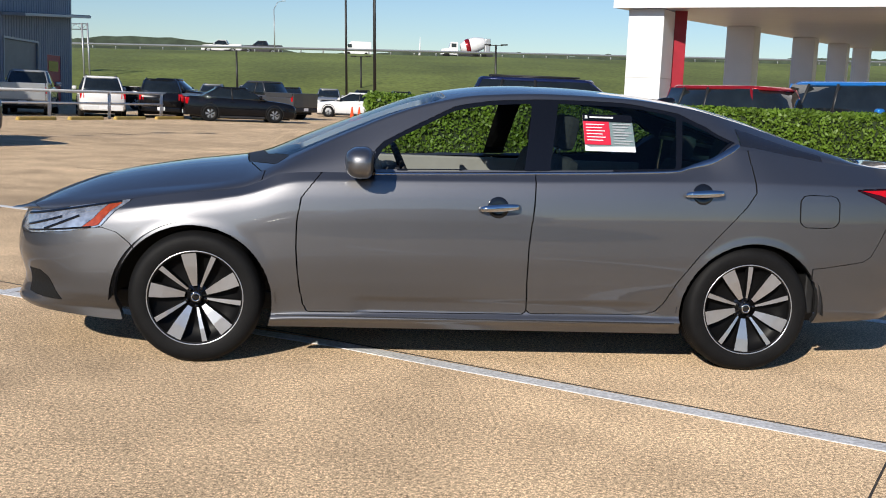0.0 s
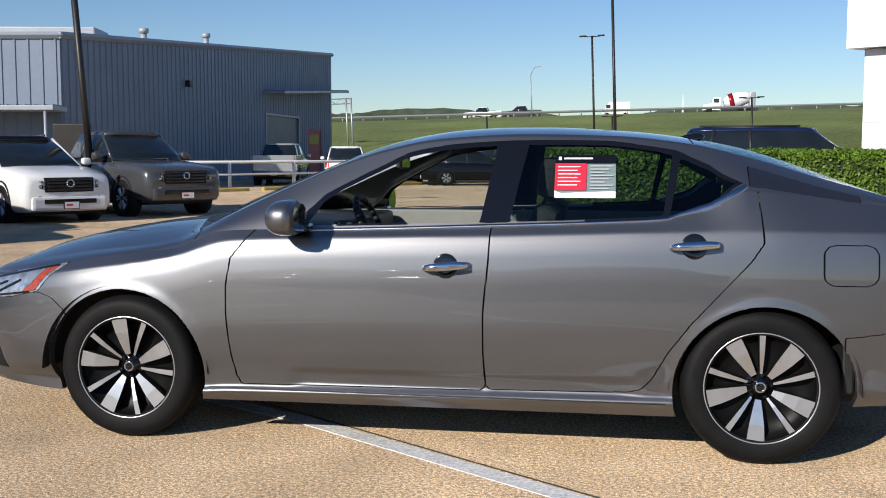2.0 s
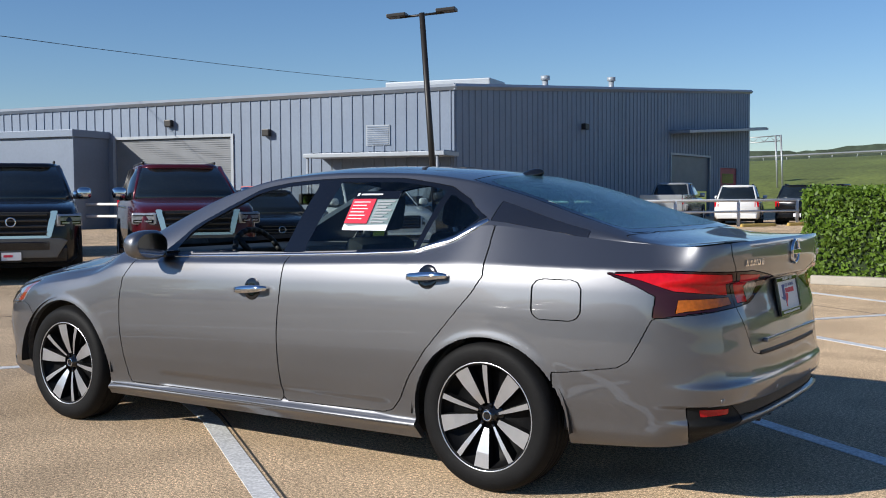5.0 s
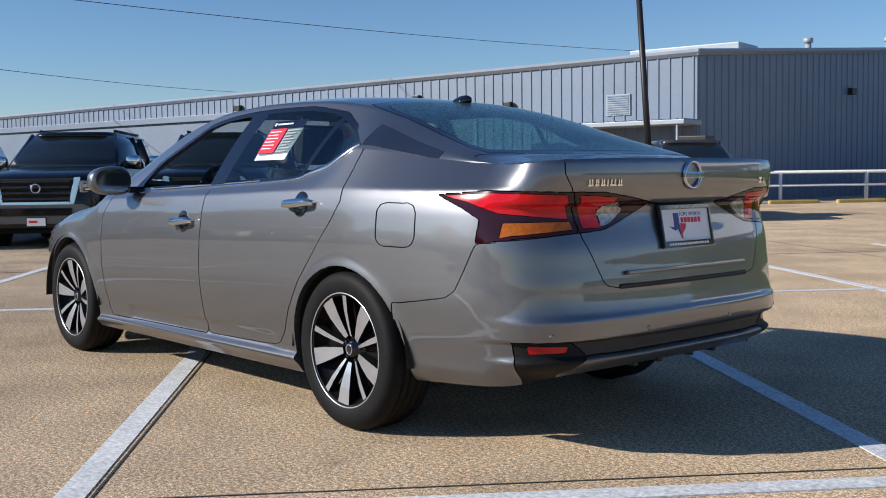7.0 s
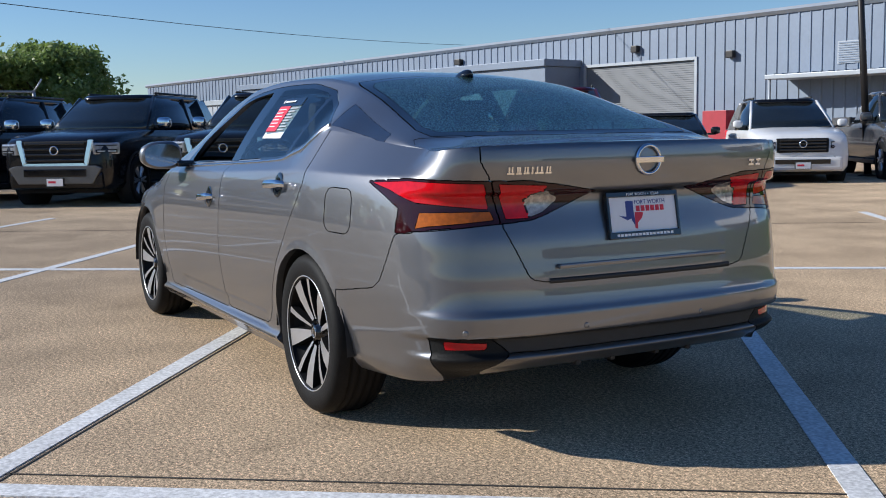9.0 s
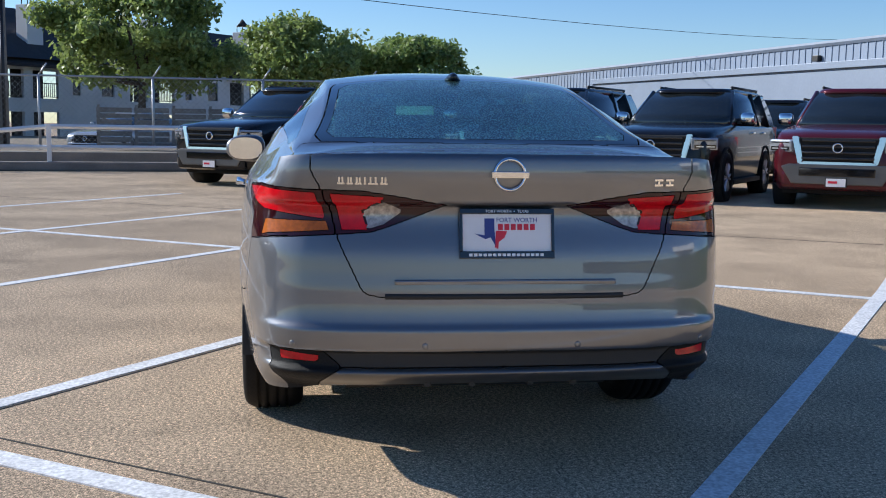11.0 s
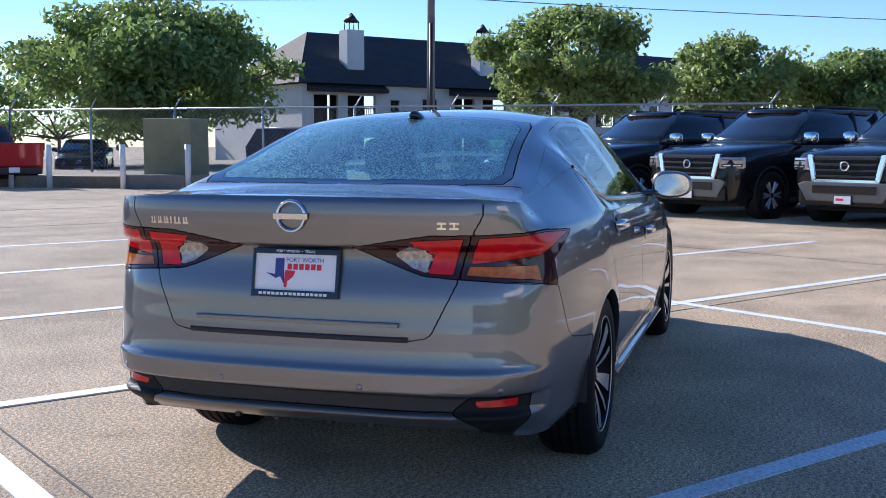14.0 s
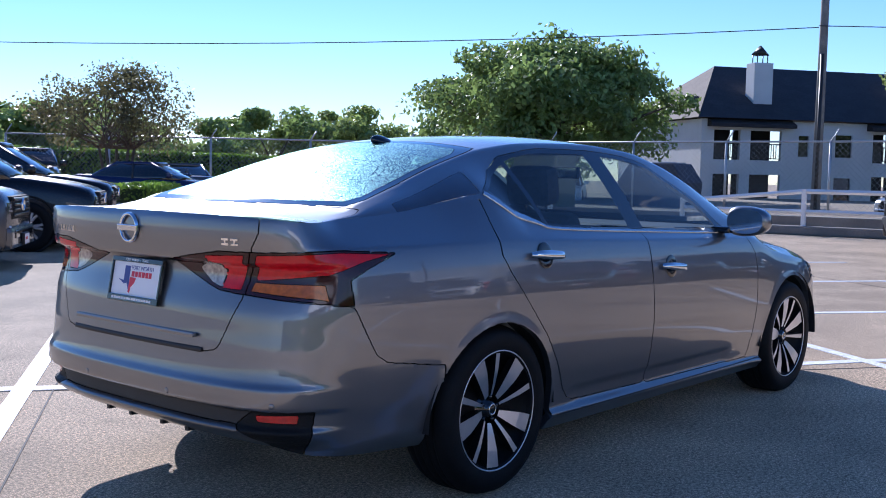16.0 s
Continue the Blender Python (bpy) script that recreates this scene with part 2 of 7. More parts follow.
def cut_panels(surf, U, V, polys, default, vs=1.0, gap=0.0040, depth=0.030, tight=(), out=1.0):
    """Cuts a surface patch along outlines into panels with real gaps and turned-in edges. Returns label -> (verts, faces)."""
    nu, nv = V.shape
    uu = np.repeat(np.array(U)[:, None], nv, 1).astype(float)
    vv = V.astype(float).copy()
    cu = (uu[:-1, :-1] + uu[1:, 1:] + uu[1:, :-1] + uu[:-1, 1:]) / 4
    cv = (vv[:-1, :-1] + vv[1:, 1:] + vv[1:, :-1] + vv[:-1, 1:]) / 4
    names = [default] + [p[0] for p in polys]
    lab = np.zeros(cu.shape, int)
    for k, (_, poly) in enumerate(polys):
        lab[inside(poly, cu, cv)] = k + 1
    segs = []
    for _, poly in polys:
        p = np.array(poly, float)
        segs.append(np.concatenate([p, np.roll(p, -1, 0)], 1))
    nbr = [[set() for _ in range(nv)] for _ in range(nu)]
    diff = np.zeros((nu, nv), bool)
    dl = lab[1:, :] != lab[:-1, :]
    diff[1:-1, :-1] |= dl
    diff[1:-1, 1:] |= dl
    dl = lab[:, 1:] != lab[:, :-1]
    diff[:-1, 1:-1] |= dl
    diff[1:, 1:-1] |= dl
    for i, j in zip(*np.nonzero(diff)):
        around = set(lab[max(i - 1, 0):i + 1, max(j - 1, 0):j + 1].ravel())
        use = [segs[k - 1] for k in around if k > 0]
        s = np.concatenate(use)
        a, b, p = s[:, :2] * (1, vs), s[:, 2:] * (1, vs), np.array((uu[i, j], vv[i, j] * vs))
        ab = b - a
        t = np.clip(((p - a) * ab).sum(1) / np.maximum((ab**2).sum(1), 1e-12), 0, 1)
        q = a + ab * t[:, None]
        d = ((q - p)**2).sum(1)
        k = d.argmin()
        if d[k] < 0.03**2:
            uu[i, j], vv[i, j] = q[k, 0], q[k, 1] / vs
    X, Y, Z = surf(uu, vv)
    e = 2e-3
    a = np.stack(surf(uu + e, vv), -1) - np.stack(surf(uu - e, vv), -1)
    b = np.stack(surf(uu, vv + e), -1) - np.stack(surf(uu, vv - e), -1)
    N = np.cross(a, b) * out
    N /= np.maximum(np.linalg.norm(N, axis=-1, keepdims=True), 1e-9)
    P = np.stack((X, Y, Z), -1)
    res = {}
    for k, name in enumerate(names):
        cells = np.argwhere(lab == k)
        if not len(cells) or name == "none":
            continue
        idx, verts, faces, edges, mean = {}, [], [], {}, {}
        for i, j in cells:
            quad = ((i, j), (i + 1, j), (i + 1, j + 1), (i, j + 1))
            c = sum(P[q] for q in quad) / 4
            f = []
            for q in quad:
                if q not in idx:
                    idx[q] = len(verts)
                    verts.append(P[q].copy())
                f.append(idx[q])
                mean.setdefault(q, []).append(c)
            if out < 0:
                f.reverse()
                quad = quad[::-1]
            faces.append(f)
            for m in range(4):
                p, q = quad[m], quad[(m + 1) % 4]
                if (q, p) in edges:
                    del edges[(q, p)]
                else:
                    edges[(p, q)] = 1
        rim = [(p, q) for p, q in edges if not ((p[0] == q[0] and p[0] in (0, nu - 1)) or (p[1] == q[1] and p[1] in (0, nv - 1)))]
        if gap and name not in tight:
            moved = {}
            for p, q in rim:
                for r in (p, q):
                    if r not in moved:
                        d = sum(mean[r]) / len(mean[r]) - P[r]
                        L = np.linalg.norm(d)
                        verts[idx[r]] = P[r] + d / max(L, 1e-6) * min(gap, L * 0.5)
                        moved[r] = len(verts)
                        verts.append(verts[idx[r]].copy())
                        verts.append(verts[idx[r]] - N[r] * depth)
            for p, q in rim:
                faces.append((moved[q], moved[p], moved[p] + 1, moved[q] + 1))
        res[name] = (np.array(verts), faces)
    return res

# ---- the sedan: surfaces ----
PLAN = [(-2.43, 0), (-2.42, .22), (-2.385, .42), (-2.30, .59), (-2.15, .73), (-1.92, .825), (-1.65, .878), (-1.41, .893), (-1.0, .90), (0, .905), (1.0, .908), (1.41, .908), (1.75, .892), (2.0, .868), (2.2, .83), (2.33, .775), (2.415, .67), (2.462, .5), (2.485, .25), (2.49, 0)]
_p = np.array(PLAN)
_arc = np.concatenate(([0], np.cumsum(np.linalg.norm(np.diff(_p, axis=0), axis=1))))
PX, PY = pch(_arc, _p[:, 0]), pch(_arc, _p[:, 1])
S_END = _arc[-1]
_sd = np.linspace(0, S_END, 3000)
_xd, _yd = PX(_sd), PY(_sd)
_half = np.argmax(_yd)


def sx(x):
    """Arc length along the plan outline at a place x of the flank."""
    return float(np.interp(x, _xd, _sd))


def sy(y):
    """Arc length along the plan outline at a distance y from the middle of the tail."""
    return float(np.interp(-y, -_yd[_half:], _sd[_half:]))


TOP_Z = pch([-2.44, -2.3, -2.17, -1.745, -1.547, -1.21, -1.1, -1.0, -0.85, -0.54, 0.27, 0.8, 1.0, 1.15, 1.36, 1.69, 2.06, 2.3, 2.42, 2.5], [0.70, 0.715, 0.735, 0.804, 0.836, 0.877, 0.915, 0.955, 0.968, 0.974, 1.001, 1.022, 1.034, 1.065, 1.15, 1.117, 1.082, 1.072, 1.085, 1.095])
BOT_Z = pch([-2.44, -2.2, -1.8, -1.0, 1.0, 1.84, 2.35, 2.5], [0.235, 0.215, 0.195, 0.19, 0.19, 0.255, 0.29, 0.325])
CREASE_Z = pch([-2.44, -1.745, -1.21, -0.9, 0.27, 1.0, 1.4, 1.97, 2.3, 2.5], [0.66, 0.765, 0.845, 0.925, 0.958, 0.98, 0.988, 0.985, 0.985, 0.985])
TOP_IN = pch([-2.44, -2.0, -1.2, -0.9, 0, 1.0, 1.2, 1.4, 1.69, 2.06, 2.3, 2.5], [0.06, 0.085, 0.095, 0.085, 0.088, 0.092, 0.12, 0.155, 0.175, 0.165, 0.12, 0.05])
SIDE_IN = pch([0.15, 0.19, 0.225, 0.248, 0.256, 0.275, 0.34, 0.45, 0.60, 0.75, 0.87, 0.93, 0.965], [0.07, 0.055, 0.035, 0.014, 0.016, 0.034, 0.028, 0.012, 0.0, 0.002, 0.012, 0.024, 0.036])
TAIL_IN = pch([0.30, 0.325, 0.345, 0.374, 0.388, 0.438, 0.449, 0.515, 0.540, 0.60, 0.645, 0.70, 0.76, 0.90, 0.920, 0.932, 0.96, 1.03, 1.075, 1.1], [0.12, 0.085, 0.045, 0.020, 0.042, 0.044, 0.004, 0.0, 0.012, 0.021, 0.024, 0.030, 0.036, 0.066, 0.064, 0.030, 0.024, 0.016, 0.020, 0.035])
NOSE_IN = pch([0.2, 0.25, 0.28, 0.36, 0.5, 0.6, 0.7, 0.75], [0.05, 0.0, 0.01, 0.03, 0.0, 0.01, 0.05, 0.1])
ARCHES = [(-1.425, 0.312, 0.385, 0.382), (1.425, 0.305, 0.375, 0.372)]


def shell(s, z):
    """Flanks, nose and tail: the point at arc length s and height z."""
    s = np.clip(s, 0, S_END)
    x, y = PX(s), PY(s)
    dx, dy = PX(np.clip(s + 4e-3, 0, S_END)) - PX(np.clip(s - 4e-3, 0, S_END)), PY(np.clip(s + 4e-3, 0, S_END)) - PY(np.clip(s - 4e-3, 0, S_END))
    L = np.maximum(np.hypot(dx, dy), 1e-9)
    nx, ny = -dy / L, dx / L
    top, cr = TOP_Z(x), CREASE_Z(x)
    zl = np.where(np.abs(x) > 1.12, np.maximum(z, 0.30), z)
    tuck = np.where(np.abs(x) > 1.12, 0.045 * np.clip((0.33 - z) / 0.08, 0, 1)**2, 0)
    low = SIDE_IN(np.minimum(zl, cr) * 0.965 / cr) + tuck
    up = np.clip((z - cr) / np.maximum(top - cr, 0.01), 0, 1.1)
    d = low + (TOP_IN(x) - 0.036) * up
    wr, wf = sstep(2.14, 2.43, x), sstep(-1.95, -2.35, x)
    d = d * (1 - wr) + TAIL_IN(z) * wr
    d = d * (1 - wf) + NOSE_IN(z) * wf
    for cx, cz, rx, rz in ARCHES:
        r = np.sqrt(((x - cx) / rx)**2 + ((z - cz) / rz)**2)
        d = d - 0.005 * np.exp(-((r - 1.0) / 0.07)**2) * sstep(0.22, 0.4, z)
    # hollow of the lower doors
    d = d + 0.010 * sstep(0.36, 0.33, z) * sstep(-0.66, -0.56, x) * sstep(0.95, 0.8, x) * sstep(0.265, 0.285, z)
    return x - nx * d, y - ny * d, z + 0 * x


_kx, _ky, _kz = shell(_sd, TOP_Z(PX(_sd)))
_flank = (_sd > sx(-2.36)) & (_sd < sy(0.66))
_o = np.argsort(_kx[_flank])
KX, KY, KZ = _kx[_flank][_o], _ky[_flank][_o], _kz[_flank][_o]
MID_Z = pch([-2.40, -2.3, -2.15, -1.987, -1.58, -1.233, -1.16, -0.9, -0.6, -0.283, -0.1, 0.071, 0.3, 0.45, 0.89, 1.16, 1.397, 1.7, 1.95, 2.03, 2.2, 2.38, 2.452], [0.70, 0.755, 0.822, 0.877, 0.955, 1.003, 1.02, 1.13, 1.252, 1.368, 1.408, 1.43, 1.441, 1.441, 1.418, 1.385, 1.337, 1.238, 1.142, 1.118, 1.102, 1.096, 1.090])
RAIL_Y = pch([-2.40, -2.17, -1.745, -1.21, -1.05, -0.72, -0.43, -0.28, 0, 0.4, 0.8, 1.1, 1.4, 1.7, 1.95, 2.06, 2.3, 2.46], [0.42, 0.56, 0.66, 0.715, 0.715, 0.665, 0.615, 0.592, 0.567, 0.552, 0.545, 0.545, 0.562, 0.592, 0.63, 0.645, 0.62, 0.60])
RAIL_Z = pch([-2.40, -2.17, -1.745, -1.21, -1.05, -0.72, -0.43, -0.28, 0, 0.4, 0.8, 1.1, 1.4, 1.7, 1.95, 2.06, 2.3, 2.46], [0.70, 0.765, 0.838, 0.915, 0.985, 1.142, 1.268, 1.318, 1.376, 1.397, 1.388, 1.356, 1.286, 1.196, 1.128, 1.100, 1.080, 1.088])


def bow(x):
    return 0.15 * sstep(1.85, 2.452, x)


def rim_at(x):
    xe = np.array(x, float)
    for _ in range(3):
        xe = x - bow(x) * (np.interp(xe, KX, KY) / 0.7)**4
    return np.interp(xe, KX, KY), np.interp(xe, KX, KZ)


def hull(x, w):
    """Bonnet, cabin, roof and boot: w from 0 at the belt over 1 at the roof rail to 2 at the middle."""
    x = np.clip(x, -2.40, 2.452)
    ky, kz = rim_at(x)
    ry, rz, mz = np.minimum(RAIL_Y(x), ky - 0.02), RAIL_Z(x), MID_Z(x)
    rz = np.maximum(rz, kz + 0.004)
    a = np.clip(w, 0, 1)
    side_y = ky + (ry - ky) * a + 0.016 * np.sin(np.pi * a)
    side_z = kz + (rz - kz) * a
    f = np.clip(2 - w, 0, 1)
    top_z = rz + (mz - rz) * (1 - f**2.3)
    y = np.where(w <= 1, side_y, ry * f)
    z = np.where(w <= 1, side_z, top_z)
    return x - bow(x) * (y / 0.7)**4, y, z


def wz(x, z):
    ky, kz = rim_at(np.array(x))
    return float((z - kz) / (max(float(RAIL_Z(x)), float(kz) + 0.004) - kz))


def side_poly(pts):
    return [(x, wz(x, z)) for x, z in pts]


def flank_poly(pts):
    return [(sx(p[0]) if p[2:] == () else sy(p[0]), p[1]) for p in pts]


def oval(c, n=64):
    return [(sx(c[0] + c[2] * math.cos(2 * math.pi * i / n)), c[1] + c[3] * math.sin(2 * math.pi * i / n)) for i in range(n)]


def rounded(x0, z0, x1, z1, r, n=5):
    pts = []
    for cx, cz, a0 in ((x1 - r, z1 - r, 0), (x0 + r, z1 - r, 90), (x0 + r, z0 + r, 180), (x1 - r, z0 + r, 270)):
        pts += [(cx + r * math.cos(radians(a0 + 90 * i / n)), cz + r * math.sin(radians(a0 + 90 * i / n))) for i in range(n + 1)]
    return pts


R = 1  # marks a point measured from the middle of the tail
FRONT_DOOR = flank_poly([(-0.78, 1.3), (-0.80, 0.975), (-0.86, 0.90), (-0.902, 0.845), (-0.922, 0.72), (-0.923, 0.596), (-0.908, 0.42), (-0.885, 0.31), (-0.862, 0.272), (0.23, 0.280), (0.250, 0.30), (0.240, 0.45), (0.240, 0.624), (0.262, 0.85), (0.284, 1.3)])
REAR_DOOR = flank_poly([(0.284, 1.3), (0.262, 0.85), (0.240, 0.624), (0.240, 0.45), (0.250, 0.30), (0.27, 0.282), (0.86, 0.292), (0.92, 0.31), (0.965, 0.36), (1.024, 0.469), (1.12, 0.60), (1.269, 0.765), (1.36, 0.865), (1.41, 0.94), (1.405, 1.02), (1.385, 1.3)])
FRONT_BUMPER = [(0.0, 0.1)] + flank_poly([(-1.70, 0.1), (-1.70, 0.56), (-1.731, 0.593), (-1.80, 0.645), (-1.879, 0.664), (-2.272, 0.598), (-2.36, 0.60)]) + [(0.0, 0.66)]
HEADLIGHT = flank_poly([(-2.345, 0.615), (-2.272, 0.602), (-2.05, 0.632), (-1.879, 0.668), (-1.82, 0.74), (-1.745, 0.803), (-1.95, 0.772), (-2.172, 0.728), (-2.35, 0.70)])
HEAD_AMBER = flank_poly([(-1.99, 0.650), (-1.895, 0.674), (-1.845, 0.74), (-1.79, 0.788), (-1.865, 0.775), (-1.92, 0.705)])
FOG = flank_poly([(-2.30, 0.30), (-2.20, 0.285), (-2.10, 0.28), (-2.17, 0.39), (-2.22, 0.42), (-2.30, 0.42)])
REAR_BUMPER = flank_poly([(1.74, 0.1), (1.74, 0.553), (1.78, 0.556), (2.02, 0.592), (2.066, 0.62), (2.10, 0.68), (2.157, 0.79), (0.80, 0.806, R), (0.570, 0.827, R), (0.478, 0.648, R), (0.455, 0.632, R), (0.41, 0.625, R), (0.0, 0.623, R), (-1, 0.1, R)])
REAR_BUMPER[-1] = (S_END + 0.01, 0.1)
REAR_BUMPER[-2] = (S_END + 0.01, 0.623)
TRUNK = flank_poly([(0.655, 1.3, R), (0.645, 1.034, R), (0.612, 0.972, R), (0.570, 0.827, R), (0.478, 0.648, R), (0.455, 0.632, R), (0.41, 0.625, R)]) + [(S_END + 0.01, 0.623), (S_END + 0.01, 1.3)]
TAIL_OUT = flank_poly([(1.964, 0.968), (2.10, 0.915), (2.168, 0.88), (2.157, 0.792), (0.80, 0.808, R), (0.570, 0.827, R), (0.612, 0.972, R), (2.2, 0.981)])
TAIL_RED = flank_poly([(2.000, 0.963), (2.11, 0.942), (2.24, 0.900), (0.612, 0.876, R), (0.636, 0.962, R), (2.2, 0.972)])
TAIL_AMBER = flank_poly([(2.255, 0.866), (2.245, 0.814), (0.80, 0.822, R), (0.596, 0.840, R), (0.608, 0.868, R)])
TAIL_IN_P = flank_poly([(0.612, 0.972, R), (0.570, 0.827, R), (0.46, 0.833, R), (0.40, 0.850, R), (0.20, 0.925, R), (0.35, 0.952, R), (0.48, 0.971, R)])
TAIL_RED2 = flank_poly([(0.584, 0.960, R), (0.550, 0.842, R), (0.465, 0.843, R), (0.485, 0.905, R), (0.40, 0.950, R)])
TAIL_WHITE = flank_poly([(0.458, 0.846, R), (0.41, 0.861, R), (0.345, 0.905, R), (0.41, 0.935, R), (0.476, 0.903, R)])
GRILLE_LOW = flank_poly([(0.80, 0.448, R), (0.62, 0.447, R), (0.545, 0.388, R), (0.645, 0.318, R), (0.655, 0.2, R), (0.785, 0.2, R)])
BAND = flank_poly([(0.62, 0.447, R), (0.545, 0.388, R)]) + [(S_END + 0.01, 0.388), (S_END + 0.01, 0.447)]
REFLECTOR = flank_poly([(0.770, 0.432, R), (0.62, 0.424, R), (0.635, 0.404, R), (0.765, 0.404, R)])
VALANCE = flank_poly([(0.545, 0.3875, R), (0.60, 0.353, R), (0.645, 0.3175, R), (0.66, 0.1, R)]) + [(S_END + 0.01, 0.1), (S_END + 0.01, 0.3875)]
FUEL = [(sx(x), z) for x, z in rounded(1.649, 0.769, 1.866, 0.935, 0.045)]

DLO = side_poly([(-0.66, 0.984), (-0.50, 1.125), (-0.43, 1.165), (-0.138, 1.312), (0.06, 1.350), (0.3, 1.366), (0.76, 1.366), (1.07, 1.322), (1.2, 1.262), (1.335, 1.185), (1.22, 1.10), (1.15, 1.075), (1.05, 1.045), (0.27, 1.010)])
GLASS_F = side_poly([(-0.57, 0.992), (-0.50, 1.095), (-0.428, 1.145), (-0.138, 1.292), (0.06, 1.330), (0.275, 1.346), (0.215, 1.012)])
GLASS_R = side_poly([(0.345, 1.018), (0.413, 1.350), (0.76, 1.347), (0.98, 1.320), (1.045, 1.303), (1.0, 1.046)])
GLASS_Q = side_poly([(1.03, 1.050), (1.08, 1.293), (1.2, 1.238), (1.305, 1.183), (1.20, 1.092), (1.1, 1.064)])
PILLAR = side_poly([(1.365, 1.255), (1.365, 1.170), (1.69, 1.122), (1.82, 1.10), (1.82, 1.13)])
WINDSHIELD = [(-1.16, 2.05), (-1.10, 1.5), (-0.97, 1.10), (-0.60, 1.08), (-0.24, 1.08), (-0.17, 1.14), (-0.20, 2.05)]
COWL = [(-1.24, 2.05), (-1.20, 1.45), (-1.04, 1.02), (-0.97, 1.10), (-1.10, 1.5), (-1.16, 2.05)]
BONNET = [(-2.33, 2.05), (-2.30, 1.3), (-2.22, 0.02), (-1.21, 0.02), (-1.10, 0.10), (-1.09, 0.9), (-1.20, 1.45), (-1.24, 2.05)]
BACK_TRIM = [(1.13, 2.05), (1.14, 1.06), (1.22, 1.025), (1.90, 1.01), (1.985, 1.06), (2.012, 1.5), (2.02, 2.05)]
BACKLIGHT = [(1.19, 2.05), (1.20, 1.16), (1.27, 1.095), (1.86, 1.075), (1.935, 1.13), (1.965, 1.5), (1.972, 2.05)]
DECK = [(2.032, 2.05), (2.022, 1.5), (2.0, 1.05), (1.99, 0.75), (2.06, 0.55), (2.25, 0.35), (2.46, 0.3), (2.46, 2.05)]


def merged(name, pieces, material, parent, label=""):
    """One mesh of the two halves of a panel that crosses the middle."""
    bm = bmesh.new()
    for verts, faces in pieces:
        vs = [bm.verts.new(v) for v in verts]
        for f in faces:
            try:
                bm.faces.new([vs[i] for i in f])
            except ValueError:
                pass
    bmesh.ops.remove_doubles(bm, verts=[v for v in bm.verts if abs(v.co.y) < 2e-3], dist=2e-3)
    return part(name, bm, material, parent, label, smooth=True)




WHEEL_BLACK = mat("satin_black_wheel", (0.006, 0.006, 0.0065), 0.42, spec=0.12)


def build_wheel(parent, m, phase=0):
    prof = [(0.225, -0.105), (0.238, -0.112), (0.252, -0.117), (0.285, -0.119), (0.306, -0.113), (0.318, -0.100), (0.326, -0.082)]
    groove = []
    for y in (-0.055, -0.02, 0.02, 0.055):
        groove += [(0.331, y - 0.012), (0.332, y - 0.006), (0.323, y - 0.004), (0.323, y + 0.004), (0.332, y + 0.006)]
    prof = prof + groove + [(r, -y) for r, y in reversed(prof)]
    tyre = lathe("wheel", prof, 72, RUBBER, parent, label="alloy wheel with a black road tyre")
    tyre.matrix_basis = m
    lathe("rim", [(0.214, -0.02), (0.221, -0.09), (0.229, -0.107), (0.2325, -0.111)], 64, WHEEL_BLACK, tyre)
    lathe("rim_lip", [(0.2318, -0.1105), (0.2345, -0.1135), (0.2375, -0.111)], 64, MACHINED, tyre)
    lathe("barrel", [(0.0, -0.045), (0.06, -0.047), (0.13, -0.045), (0.20, -0.05), (0.2205, -0.088)], 64, WHEEL_BLACK, tyre)
    for k in range(10):
        wide = k % 2 == 0
        a = math.radians(36 * k + (8 if wide else 4) + phase)
        w0, w1 = (0.012, 0.037) if wide else (0.005, 0.0125)
        bm = bmesh.new()
        rows = []
        for r, hw, d in ((0.055, w0, -0.074), (0.10, w0 + (w1 - w0) * 0.35, -0.086), (0.16, w0 + (w1 - w0) * 0.75, -0.098), (0.2235, w1, -0.104)):
            skew = 0.06 * (r - 0.055)
            rows.append([bm.verts.new((r, d + dd, o + skew)) for o, dd in ((-hw - 0.004, 0.03), (-hw, 0.0), (hw, 0.0), (hw + 0.004, 0.03))])
        for i in range(3):
            for j in range(3):
                bm.faces.new((rows[i][j], rows[i][j + 1], rows[i + 1][j + 1], rows[i + 1][j]))
        bmesh.ops.rotate(bm, verts=bm.verts, cent=(0, 0, 0), matrix=Matrix.Rotation(a, 3, "Y"))
        spoke = part("spoke", bm, MACHINED, tyre)
        spoke.data.materials.append(WHEEL_BLACK)
        for q, f in enumerate(spoke.data.polygons):
            f.material_index = 0 if q % 3 == 1 else 1
    lathe("hub_cap", [(0.0, -0.083), (0.022, -0.083), (0.030, -0.078), (0.034, -0.06), (0.062, -0.058), (0.068, -0.045)], 28, GLOSS_BLACK, tyre)
    lathe("cap_ring", [(0.017, -0.084), (0.020, -0.086), (0.023, -0.084)], 28, CHROME, tyre)
    for k in range(5):
        a = math.radians(72 * k + 26)
        rods("lug_nut", [((0.048 * math.cos(a), -0.050, 0.048 * math.sin(a)), (0.048 * math.cos(a), -0.072, 0.048 * math.sin(a)), 0.0095)], GLOSS_BLACK, tyre, n=6)
    lathe("brake_disc", [(0.05, -0.02), (0.145, -0.02), (0.145, 0.0)], 40, SATIN, tyre)
    return tyre


